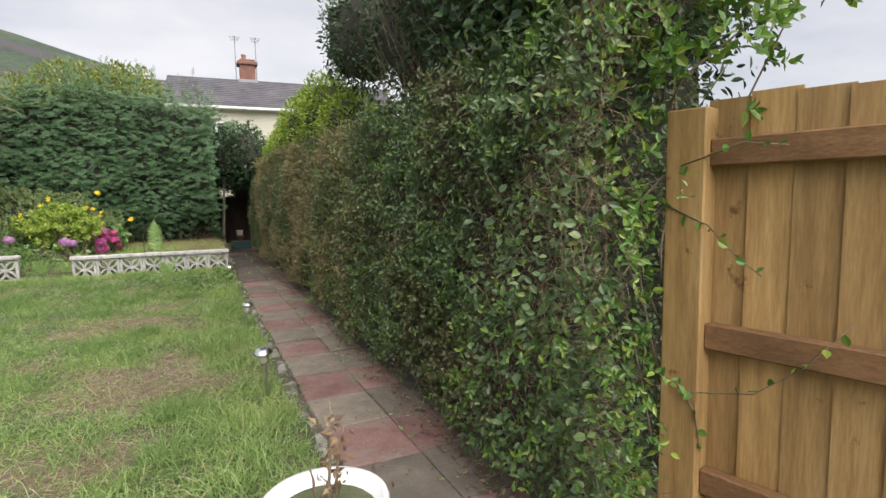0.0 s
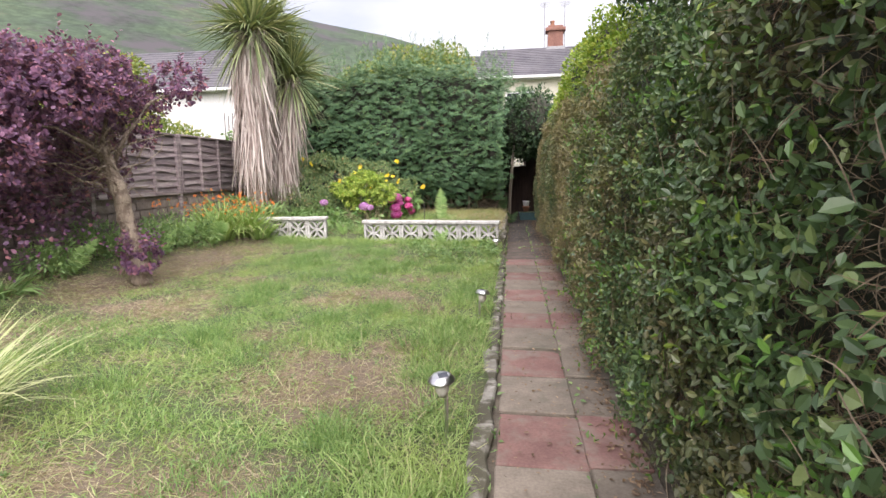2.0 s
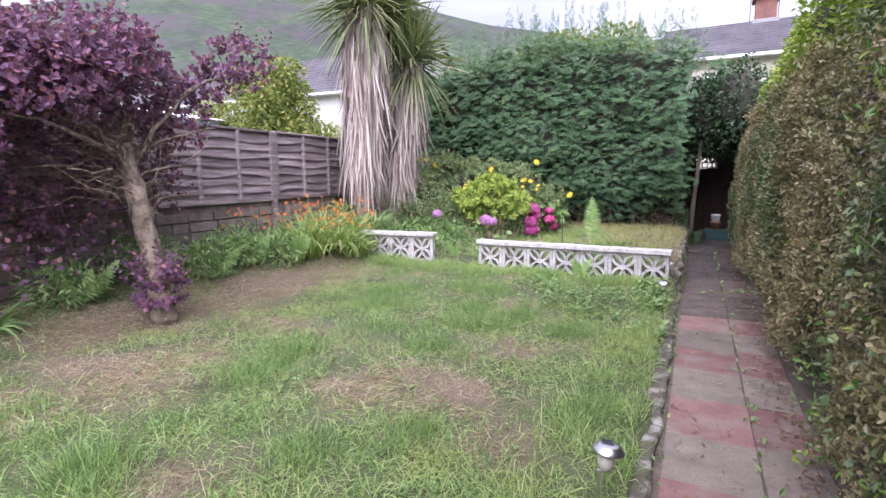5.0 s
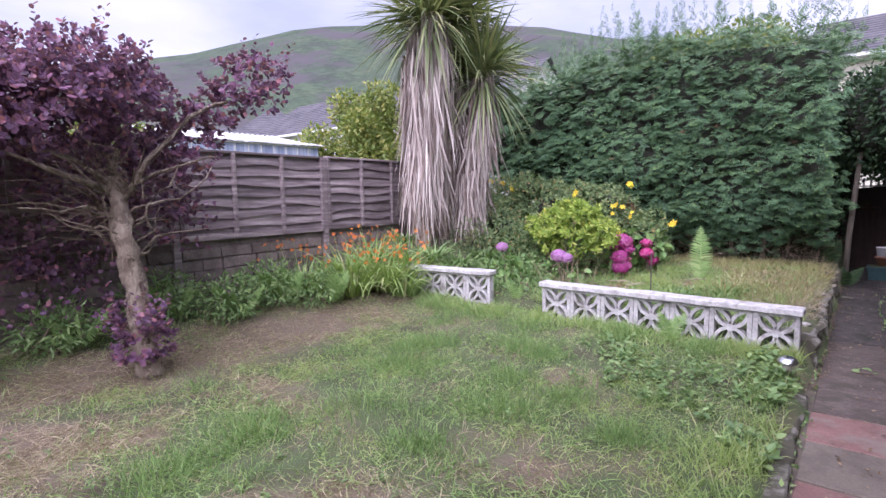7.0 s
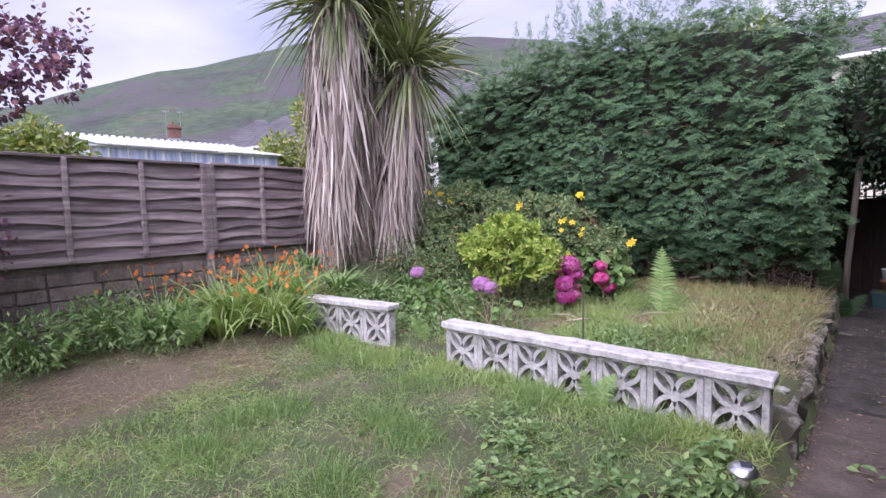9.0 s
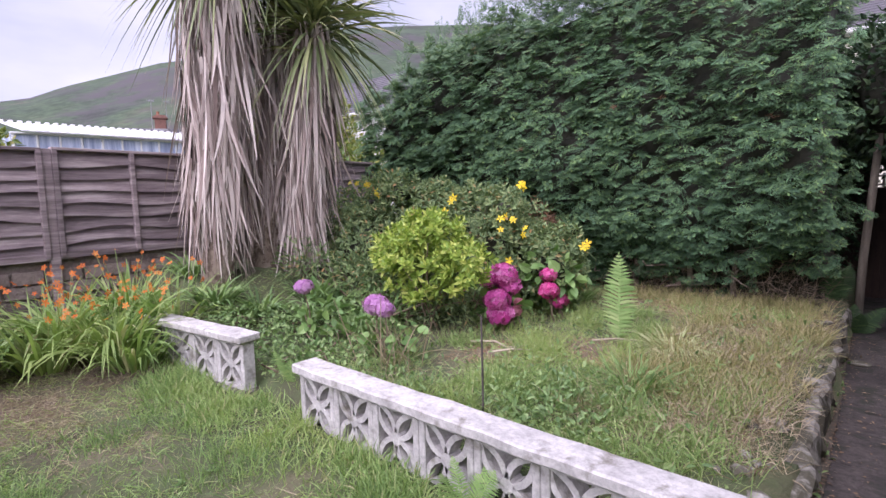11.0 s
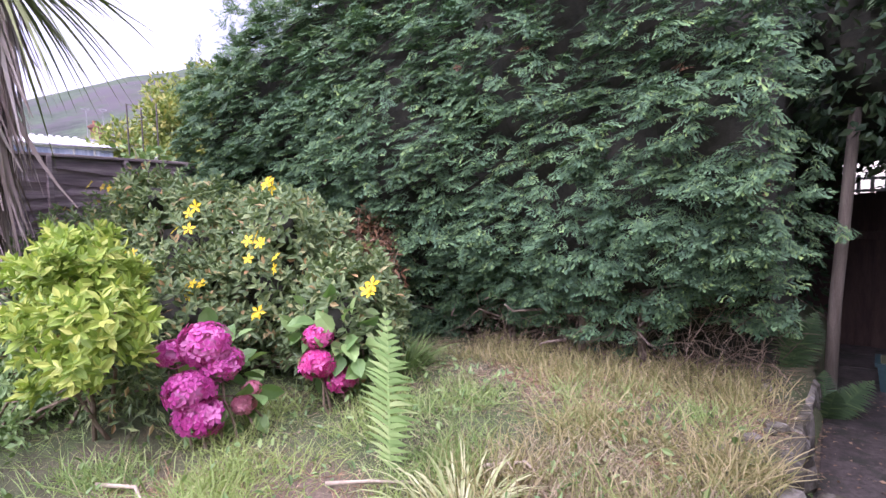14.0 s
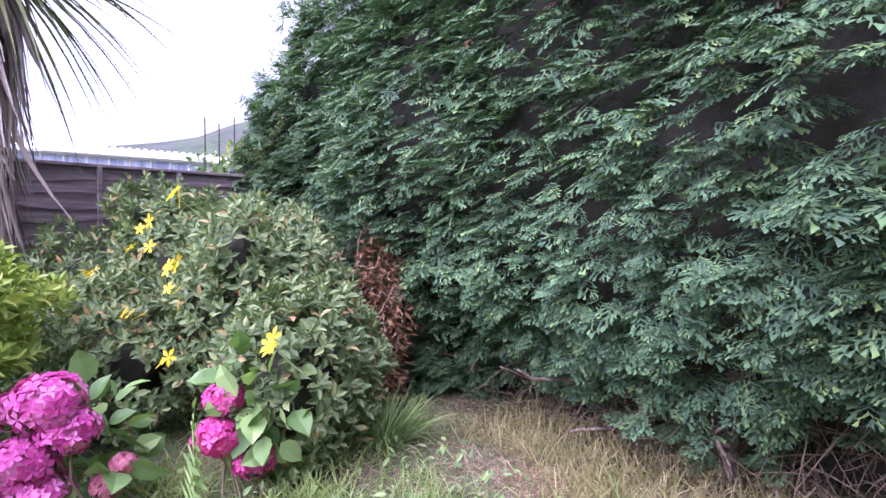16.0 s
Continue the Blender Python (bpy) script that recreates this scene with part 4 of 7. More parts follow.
def hedge_left(z):
    """The x of the left end: it overhangs the fence above."""
    return np.interp(z, [0, 0.5, 1.0, 1.4, 2.0, 2.6, 3.2, 4.0], [-3.4, -3.7, -4.4, -5.0, -5.7, -5.85, -6.1, -6.1])


con = thing("conifer_hedge", "tall dark green clipped conifer hedge across the garden's end", "hedge", (0, 0, 0))
rng = np.random.default_rng(5)


def hedge_foot(x):
    return np.interp(x, [-4.0, -2.6, -1.9, -0.3], [0.22, 0.28, 0.56, 0.70])


# branch ends over the near face, in uneven shelves
n = 4300
z = rng.uniform(0.2, 4.0, n)
x = hedge_left(z) + rng.uniform(0, 1, n) ** 0.9 * (0.12 - hedge_left(z))
keep = (z < hedge_top(x)) & (z > hedge_foot(x) + 0.12 * rng.normal(size=n))
x, z = x[keep], z[keep]
lump = np.array([noise.noise((a * 1.7, 2.0, b * 2.6)) + 0.7 * noise.noise((a * 4.1, 7.0, b * 6.0)) for a, b in zip(x, z)])
C1 = np.stack([x, hedge_front(x, z) - 0.15 * lump + 0.05 * rng.normal(size=len(x)) + 0.05, z], 1)
D1 = np.stack([rng.normal(-0.1, 0.7, len(x)), -np.ones(len(x)), rng.normal(-0.08, 0.22, len(x))], 1)
# overhanging left end
m = 330
zt = rng.uniform(1.3, 3.9, m)
xl = hedge_left(zt) + rng.normal(0, 0.07, m)
ok = zt < hedge_top(xl) + 0.2
zt, xl = zt[ok], xl[ok]
C2 = np.stack([xl, 13.75 + rng.uniform(0, 1.6, len(xl)), zt], 1)
D2 = np.stack([-np.ones(len(xl)), rng.normal(-0.4, 0.5, len(xl)), rng.normal(0.1, 0.2, len(xl))], 1)
# the end beside the passage
m = 240
ze = rng.uniform(0.9, 3.4, m)
C4 = np.stack([0.02 + 0.1 * rng.normal(size=m), 13.8 + rng.uniform(0, 1.7, m), ze], 1)
D4 = np.stack([np.ones(m) * 0.7, rng.normal(-0.6, 0.4, m), rng.normal(-0.1, 0.2, m)], 1)
# the crown
m = 520
xt = rng.uniform(-6.0, 0.8, m)
C3 = np.stack([xt, 13.7 + rng.uniform(0, 1.7, m), hedge_top(xt) + rng.normal(0, 0.1, m) + 0.12 * np.sin(xt * 5)], 1)
D3 = np.stack([rng.normal(0, 0.6, m), rng.normal(-0.5, 0.5, m), np.abs(rng.normal(0.7, 0.3, m))], 1)
C, Dc = np.concatenate([C1, C2, C4, C3]), unit(np.concatenate([D1, D2, D4, D3]))
crown = np.arange(len(C)) >= len(C) - m
per = 4
P, D, k = np.repeat(C, per, 0), np.repeat(Dc, per, 0), np.tile(np.arange(per), len(C))
side = unit(np.cross(D, [0, 0, 1.0]))
ang = (k / (per - 1) - 0.5) * 2.2 + rng.normal(0, 0.2, len(P))
D = unit(D * np.cos(ang)[:, None] + side * np.sin(ang)[:, None] + np.stack([0 * ang, 0 * ang, -0.12 + rng.normal(0, 0.22, len(P))], 1))
up = unit(np.stack([rng.normal(0, 0.22, len(P)), -0.55 + rng.normal(0, 0.3, len(P)), np.ones(len(P))], 1))
S = rng.uniform(0.11, 0.215, len(P)) * np.interp(P[:, 0], [-5.0, -2.8, -1.0], [1.15, 1.0, 0.85])
P = P - D * (S * 0.6)[:, None] + rng.normal(0, 0.02, P.shape) + side * (np.sin(ang) * 0.05)[:, None]
dead = np.repeat(rng.uniform(0, 1, len(C)) < 0.006, per) & (rng.uniform(0, 1, len(P)) < 0.6)
tip = np.repeat(crown, per) | ((P[:, 2] > hedge_top(P[:, 0]) - 0.9 * rng.uniform(0, 1, len(P)) ** 1.4) & (P[:, 0] > -5.8))
a = ~dead & ~tip
fans("sprays", P[a], D[a], up[a], S[a], M["conifer"], con)
a = ~dead & tip
fans("sprays", P[a], D[a], up[a], S[a], M["conifer_tip"], con, "lighter feathery young sprays along the top")
fans("dead_sprays", P[dead], D[dead], up[dead], S[dead] * 0.7, M["conifer_dead"], con, "brown dead sprays")
# feathery leaders along the top
PL, DL = [], []
for xx in rng.uniform(-5.9, 0.2, 150):
    b = np.array([xx, 13.9 + rng.uniform(0, 1.2), hedge_top(xx) - 0.15])
    L = rng.uniform(0.3, 0.95)
    lean = rng.normal(0, 0.16, 2)
    for q in range(14):
        f = q / 13
        a = q * 2.4 + rng.uniform(0, 1)
        PL.append(b + np.array([lean[0] * L * f, lean[1] * L * f, L * f]))
        DL.append((math.cos(a) * (1.15 - f), math.sin(a) * (1.15 - f), 0.3 + 0.8 * f))
PL, DL = np.array(PL), np.array(DL)
fans("top_growth", PL, DL, unit(rng.normal(0, 0.5, DL.shape) + [0, 0, 1]), rng.uniform(0.13, 0.24, len(PL)) * np.tile(np.linspace(1.2, 0.55, 14), 150), M["conifer_tip"], con, "", [TUFT_FAN])
# bare dead twigs under the overhang
n = 1500
x = rng.uniform(-2.3, 0.05, n)
P = np.stack([x, 14.15 + rng.uniform(0, 0.5, n), rng.uniform(0.32, 0.85, n)], 1)
V, T = strips(P, np.stack([rng.normal(0, 0.8, n), rng.normal(-0.6, 0.4, n), rng.normal(-0.25, 0.5, n)], 1), rng.uniform(0.1, 0.32, n), rng.uniform(0.003, 0.008, n), rng.normal(0.1, 0.25, n), 4, taper=0.7, curl=0.2)
soup("twig_mass", V, T, M["twig"], con, "bare grey dead twigs under the hedge")


# closed dark shell behind the sprays, standing in for the hedge's inner shade
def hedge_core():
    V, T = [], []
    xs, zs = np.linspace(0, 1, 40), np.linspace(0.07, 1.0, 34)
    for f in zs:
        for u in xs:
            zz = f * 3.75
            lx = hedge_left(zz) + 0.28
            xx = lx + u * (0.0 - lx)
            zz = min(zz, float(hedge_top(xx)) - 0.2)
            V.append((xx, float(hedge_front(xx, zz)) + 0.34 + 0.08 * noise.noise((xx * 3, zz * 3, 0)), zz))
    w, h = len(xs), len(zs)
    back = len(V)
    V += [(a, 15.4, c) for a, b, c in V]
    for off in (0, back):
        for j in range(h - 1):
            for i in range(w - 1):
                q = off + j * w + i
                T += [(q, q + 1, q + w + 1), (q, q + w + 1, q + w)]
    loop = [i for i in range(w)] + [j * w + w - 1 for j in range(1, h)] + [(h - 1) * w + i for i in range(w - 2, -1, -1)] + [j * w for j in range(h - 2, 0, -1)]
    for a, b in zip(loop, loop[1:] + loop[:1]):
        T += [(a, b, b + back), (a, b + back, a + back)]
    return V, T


soup("shade_core", *hedge_core(), M["core"], con, "dark shaded inside of the hedge")
for xx in np.arange(-3.2, -0.3, 0.5):
    bm = bmesh.new()
    tube(bm, wander((xx, 14.3, 0.15), (xx + rng.normal(0, 0.1), 14.3, 1.6), 5, 0.03), [0.028, 0.028, 0.025, 0.022, 0.02, 0.018])
    for q in range(5):
        a = np.array([xx, 14.3, 0.35 + 0.12 * q])
        tube(bm, wander(a, a + rng.normal(0, 0.3, 3) * [0.7, 0.3, 0.4] + [0, -0.3, 0.05], 4, 0.03), [0.014, 0.012, 0.01, 0.008, 0.005], 5)
    part("trunk", bm, M["bark"], con, "bare brown conifer stem", True)


# ---- privet hedge beside the path ----
def privet_face(y, z):
    """The x of the near face."""
    b = 1.36 - 0.036 * (y - 4.3) + 0.04 * np.sin(y * 1.9 + 1) + 0.04 * np.sin(y * 4.7 + z * 2)
    return b - 0.06 * np.sin(np.clip(z / 2.0, 0, 1) * math.pi) + 0.10 * step(1.7, 2.1, z)


def privet_top(y):
    return np.interp(y, [1.4, 3, 5, 7, 9, 11, 13, 15], [2.1, 2.05, 2.0, 2.05, 2.15, 2.2, 2.2, 2.2])


prv = thing("privet_hedge", "long clipped privet hedge with browned patches beside the path", "hedge")
rng = np.random.default_rng(11)


def face_leaves(n, y0, y1, bias):
    y = y0 + (y1 - y0) * rng.uniform(0, 1, n) ** bias
    z = rng.uniform(0.06, 1, n) * privet_top(y)
    x = privet_face(y, z) + np.abs(rng.normal(0, 0.07, n)) - 0.03
    x += 0.11 * np.array([noise.noise((a * 2.6, b * 2.6, 1.0)) for a, b in zip(y, z)])
    P = np.stack([x, y, z], 1)
    D = np.stack([-0.7 + rng.normal(0, 0.5, n), rng.normal(0, 0.75, n), rng.normal(0.15, 0.6, n)], 1)
    N = np.stack([-0.6 + rng.normal(0, 0.45, n), rng.normal(0, 0.45, n), 0.75 + rng.normal(0, 0.4, n)], 1)
    return P, D, N


BOUND = 4.3


def shoots_of(P, D, N, lo, hi, leaves=8):
    """Turns points into short twigs with leaves in pairs: place, direction and face of every leaf, and the twig it sits on."""
    n = len(P)
    D = unit(D)
    L = rng.uniform(lo, hi, n)
    i = np.repeat(np.arange(n), leaves)
    f = np.tile(np.arange(leaves) // 2 / (leaves / 2 - 0.5), n)
    sgn = np.tile(np.where(np.arange(leaves) % 2, 1.0, -1.0), n)
    turn_ = np.tile((np.arange(leaves) // 2) % 2, n)[:, None]
    e1 = unit(np.cross(D, N))
    e2 = np.cross(D, e1)
    across = np.where(turn_ > 0, e2[i], e1[i]) * sgn[:, None]
    Q = P[i] + D[i] * (L[i] * f)[:, None]
    return Q, D[i] * 0.55 + across + rng.normal(0, 0.2, Q.shape), D[i] * 0.7 + unit(N)[i] * 0.6 + rng.normal(0, 0.25, Q.shape), i


# the near end is dark and broad-leaved with bare gaps, the rest small-leaved and browned
P, D, N, _ = shoots_of(*face_leaves(6400, 1.5, 5.4, 1.0), 0.05, 0.13)
P[:, 0] -= 0.02
gap = np.array([noise.noise((b * 1.5, c * 1.5, 4.0)) + 0.7 * noise.noise((b * 5, c * 5, 9.0)) for _, b, c in P])
full = step(2.2, 3.6, P[:, 1]) * 0.75 + 0.25
k = (P[:, 1] < BOUND + rng.normal(0, 0.16, len(P)) + 0.25 * np.sin(P[:, 2] * 3)) & (rng.uniform(0, 1, len(P)) < np.clip(full + 0.22 + 1.5 * gap - 0.25 * step(2.8, 1.9, P[:, 1]), 0.12, 1))
scatter("leaves", ELL_WIDE, P[k], D[k], N[k], rng.uniform(0.02, 0.037, k.sum()) * np.where(P[k, 1] < 2.7, 1.15, 1.0), M["privet_dark"], prv, "dark glossy green leaves of the near end")
n = 5200
P = np.stack([rng.uniform(1.38, 2.25, n), 1.93 + rng.normal(0, 0.06, n), rng.uniform(0.05, 2.1, n)], 1)
D = np.stack([rng.normal(0, 0.7, n), -0.6 + rng.normal(0, 0.4, n), rng.normal(0.1, 0.6, n)], 1)
scatter("leaves", ELL_WIDE, P, D, np.stack([rng.normal(-0.2, 0.4, n), -0.7 + rng.normal(0, 0.4, n), 0.6 + rng.normal(0, 0.4, n)], 1), rng.uniform(0.022, 0.042, n), M["privet_dark"], prv, "dark leaves of the hedge's end")
n = 6000
yb, zb = rng.uniform(1.5, 3.9, n), rng.uniform(0.1, 2.0, n)
P = np.stack([privet_face(yb, zb) + rng.uniform(0.0, 0.15, n), yb, zb], 1)
D = np.stack([-0.25 + rng.normal(0, 0.35, n), rng.normal(0, 0.8, n), rng.normal(0.15, 0.45, n)], 1)
V, T = strips(P, D, rng.uniform(0.05, 0.17, n), rng.uniform(0.002, 0.004, n), rng.normal(0, 0.25, n), 4, taper=0.7, curl=0.22)
soup("twig_mass", V, T, M["deadtwig"], prv, "dead reddish-brown twigs in the bare gaps")
P, D, N, _ = shoots_of(*face_leaves(6600, 3.5, 8.2, 1.2), 0.04, 0.10)
k = P[:, 1] > BOUND - 0.1 + rng.normal(0, 0.16, len(P)) + 0.25 * np.sin(P[:, 2] * 3)
scatter("leaves", ELL_WIDE, P[k], D[k], N[k], rng.uniform(0.018, 0.032, k.sum()), M["privet"], prv)
P, D, N = face_leaves(48000, 8.0, 14.8, 1.1)
scatter("leaves", LEAF, P, D, N, rng.uniform(0.026, 0.044, len(P)), M["privet"], prv)
n = 13000
yt = rng.uniform(1.4, 14.8, n)
P = np.stack([1.36 - 0.036 * (yt - 4.3) + rng.uniform(0, 0.8, n), yt, privet_top(yt) + rng.normal(0, 0.06, n)], 1)
scatter("top_leaves", LEAF, P, rng.normal(0, 1, (n, 3)) + [0, 0, 0.6], rng.normal(0, 0.5, (n, 3)) + [0, 0, 1], rng.uniform(0.03, 0.055, n), M["privet"], prv)
P, D, N, _ = shoots_of(*face_leaves(640, 1.35, 6.5, 1.5), 0.08, 0.18)
P[:, 0] -= 0.05
low_bias = rng.uniform(0, 1, len(P)) < 0.5 + 0.5 * (P[:, 2] < 0.9)
P, D, N = P[low_bias], D[low_bias], N[low_bias]
scatter("young_leaves", ELL, P, D, N, rng.uniform(0.022, 0.04, len(P)), M["privet_new"], prv, "fresh bright green shoots")
n = 9000
yb = 1.55 + 13 * rng.uniform(0, 1, n) ** 1.6
zb = rng.uniform(0.1, 1.95, n)
P = np.stack([privet_face(yb, zb) + rng.uniform(-0.03, 0.06, n), yb, zb], 1)
D = np.stack([-0.35 + rng.normal(0, 0.35, n), rng.normal(0, 0.7, n), rng.normal(0.25, 0.6, n)], 1)
V, T = strips(P, D, rng.uniform(0.04, 0.13, n), np.full(n, 0.0026), rng.normal(0, 0.25, n), 3, taper=0.7, curl=0.22)
soup("twig_mass", V, T, M["twig"], prv, "bare brown twigs")
# dark block behind the leaves; its colour stands in for inner shade
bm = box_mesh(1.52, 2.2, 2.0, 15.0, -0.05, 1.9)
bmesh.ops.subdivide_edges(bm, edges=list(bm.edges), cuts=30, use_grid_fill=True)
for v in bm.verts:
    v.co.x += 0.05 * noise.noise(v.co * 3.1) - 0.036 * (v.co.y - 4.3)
part("shade_core", bm, M["core"], prv, "dark shaded inside of the hedge")

# broad bindweed and dock leaves at the hedge's foot and face
n = 420
yb = 1.5 + 5 * rng.uniform(0, 1, n) ** 1.7
zb = rng.uniform(0.1, 1.4, n) ** 1.2
P = np.stack([privet_face(yb, zb) - 0.07, yb, zb], 1)
creep = thing("creeper", "broad-leaved creeper with matt green leaves climbing the hedge", "creeper")
scatter("leaves", BROAD, P, np.stack([-0.5 + rng.normal(0, 0.5, n), rng.normal(0, 0.8, n), -0.3 + rng.normal(0, 0.4, n)], 1),
        np.stack([-0.8 + rng.normal(0, 0.3, n), rng.normal(0, 0.4, n), 0.7 + rng.normal(0, 0.3, n)], 1), rng.uniform(0.028, 0.05, n), M["privet_dark"], creep)
V, T = strips(P, np.stack([rng.normal(0, 0.2, n), rng.normal(0, 1, n), rng.normal(0, 1, n)], 1), rng.uniform(0.08, 0.2, n), np.full(n, 0.003), rng.normal(0, 0.2, n), 5, taper=0.3, curl=0.25)
soup("stem", V, T, M["twig"], creep, "thin trailing stems")["kind"] = "stuff"


# ---- tall evergreen behind the near end of the hedge ----
def blob_leaves(blobs, per_m2, size, shape, mat, parent, seed, name="leaves", shell=0.45, down=0.0, label=""):
    """Leaves over and inside a set of ellipsoids (centre, radii)."""
    r = np.random.default_rng(seed)
    PP, DD, NN = [], [], []
    for c, rad in blobs:
        c, rad = np.array(c, float), np.array(rad, float)
        k = int(per_m2 * 4 * math.pi * (np.prod(rad) ** (2 / 3)))
        u = unit(r.normal(size=(k, 3)))
        f = 1 - shell * r.uniform(0, 1, k) ** 1.6
        wob = 1 + 0.22 * np.array([noise.noise(Vector(q) * 2.3 + Vector(c)) for q in u])
        PP.append(c + u * rad * (f * wob)[:, None])
        DD.append(u + r.normal(0, 0.7, (k, 3)) - [0, 0, down])
        NN.append(u * 0.7 + r.normal(0, 0.5, (k, 3)) + [0, 0, 0.6])
    P, D, N = np.concatenate(PP), np.concatenate(DD), np.concatenate(NN)
    return scatter(name, shape, P, D, N, r.uniform(size[0], size[1], len(P)), mat, parent, label)


def whorls(blobs, per_m2, size, shape, mat, parent, seed, leaves=8, open_=0.9, name="leaves"):
    """Shoots over a set of ellipsoids (centre, radii), each with leaves in a whorl round its tip."""
    r = np.random.default_rng(seed)
    PP, UU = [], []
    for c, rad in blobs:
        c, rad = np.array(c, float), np.array(rad, float)
        k = max(4, int(per_m2 * 4 * math.pi * (np.prod(rad) ** (2 / 3))))
        u = unit(r.normal(size=(k, 3)) + [0, 0, 0.25])
        wob = 1 + 0.25 * np.array([noise.noise(Vector(q) * 2.3 + Vector(c)) for q in u])
        PP.append(c + u * rad * (wob * (1 - 0.35 * r.uniform(0, 1, k) ** 2))[:, None])
        UU.append(unit(u * [0.8, 0.8, 0.5] + r.normal(0, 0.25, (k, 3)) + [0, 0, 0.55]))
    P, U = np.concatenate(PP), np.concatenate(UU)
    e1 = unit(np.cross(U, r.normal(size=U.shape)))
    e2 = np.cross(U, e1)
    i = np.repeat(np.arange(len(P)), leaves)
    a = np.tile(np.arange(leaves) * 2.4, len(P)) + r.normal(0, 0.2, len(i))
    lv = np.tile(np.linspace(0, 1, leaves), len(P))
    out = e1[i] * np.cos(a)[:, None] + e2[i] * np.sin(a)[:, None]
    D = unit(out * (open_ * (1.15 - 0.6 * lv))[:, None] + U[i] * (0.2 + 0.75 * lv)[:, None])
    S = r.uniform(size[0], size[1], len(i)) * (1.1 - 0.35 * lv)
    return scatter(name, shape, P[i] + U[i] * (lv * size[1] * 0.7)[:, None], D, U[i] + r.normal(0, 0.15, U[i].shape) - 0.3 * out, S, mat, parent)


# dark lumps within the leaves that stand in for shade between them
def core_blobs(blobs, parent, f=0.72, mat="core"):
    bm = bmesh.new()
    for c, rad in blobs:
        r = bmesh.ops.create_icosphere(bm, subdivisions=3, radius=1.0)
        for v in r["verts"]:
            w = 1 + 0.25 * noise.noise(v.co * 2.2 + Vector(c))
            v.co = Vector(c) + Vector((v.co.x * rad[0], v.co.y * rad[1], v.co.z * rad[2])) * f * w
    return part("shade_core", bm, M[mat], parent, "dark core coloured as the shade inside the foliage", True)


tall = thing("evergreen_tree", "tall dark evergreen rising out of the near hedge", "tree")
TB = [((2.35, 2.6, 2.6), (0.75, 0.9, 1.0)), ((2.35, 3.6, 2.9), (0.8, 0.9, 1.1)), ((2.5, 4.5, 2.75), (0.75, 0.8, 0.95)), ((2.4, 2.2, 3.6), (0.8, 0.9, 0.9)), ((2.5, 3.4, 4.0), (0.9, 1.0, 1.0)), ((2.6, 4.6, 3.7), (0.8, 0.8, 0.8)), ((2.25, 5.4, 3.1), (0.6, 0.65, 0.9)), ((1.95, 6.5, 3.3), (0.45, 0.65, 0.8)), ((2.0, 7.4, 3.5), (0.45, 0.65, 0.7)), ((2.1, 4.2, 3.3), (0.6, 0.8, 0.9)), ((2.0, 2.9, 3.1), (0.6, 0.8, 0.9)), ((1.95, 2.1, 2.5), (0.5, 0.5, 0.7))]
blob_leaves(TB, 300, (0.045, 0.085), ELL, M["ivy"], tall, 21, "crown")
blob_leaves([((1.75, 2.3, 2.2), (0.35, 0.5, 0.6)), ((1.8, 3.2, 2.4), (0.3, 0.7, 0.45))], 420, (0.04, 0.07), BROAD, M["ivy"], tall, 25, "leaves", 0.9, label="larger ivy-like leaves hanging over the hedge")
core_blobs(TB, tall)
n = 700
P = np.stack([1.75 + rng.uniform(-0.1, 0.5, n), 1.8 + 3.2 * rng.uniform(0, 1, n), 1.75 + rng.uniform(0, 1.4, n)], 1)
V, T = strips(P, np.stack([-0.25 + rng.normal(0, 0.25, n), rng.normal(0, 0.3, n), np.ones(n)], 1), rng.uniform(0.3, 0.7, n), np.full(n, 0.005), rng.normal(0, 0.15, n), 5, taper=0.7, curl=0.12)
soup("twig_mass", V, T, M["twig"], tall, "upright bare brown twigs")
bm = bmesh.new()
for q in range(5):
    tube(bm, wander((2.3 + 0.1 * q, 2.4 + 0.5 * q, 0), (2.35, 2.3 + 0.6 * q, 3.4), 6, 0.06), [0.08, 0.07, 0.06, 0.05, 0.04, 0.03, 0.02])
part("trunk", bm, M["bark"], tall, "", True)
spill = thing("hedge_shrub", "bright green leafy shoots spilling over the new fence", "shrub")
SB = [((1.66, 1.9, 0.45), (0.2, 0.26, 0.5)), ((1.66, 1.88, 1.15), (0.18, 0.22, 0.45)), ((1.88, 1.62, 1.85), (0.26, 0.26, 0.26)), ((2.25, 1.25, 2.25), (0.3, 0.45, 0.3)), ((1.65, 2.0, 1.9), (0.25, 0.4, 0.5))]
whorls(SB, 62, (0.035, 0.06), ELL_WIDE, M["privet_new"], spill, 22, 7)
bm = bmesh.new()
for q in range(14):
    c, r = SB[q % 5]
    tube(bm, wander((1.85, 1.75, 0.1 + 0.12 * q), tuple(np.array(c) + rng.normal(0, 0.3, 3) * r), 4, 0.03), [0.005, 0.005, 0.004, 0.003, 0.002], 5)
part("stem", bm, M["twig"], spill, "thin woody shoots", True)
vine = thing("fence_vine", "thin green vine straggling across the new fence", "creeper")
VINE = [[(1.81, 1.76, 0.64), (1.85, 1.62, 0.58), (1.92, 1.39, 0.64), (1.96, 1.25, 0.77), (2.0, 1.13, 0.94)], [(1.82, 1.7, 1.3), (1.87, 1.56, 1.23), (1.9, 1.47, 1.13), (1.92, 1.38, 1.06)], [(1.84, 1.66, 0.62), (1.86, 1.58, 0.51), (1.87, 1.56, 0.36)],
        [(1.84, 1.66, 1.45), (1.9, 1.45, 1.52), (1.94, 1.32, 1.5)]]
PV, DV = [], []
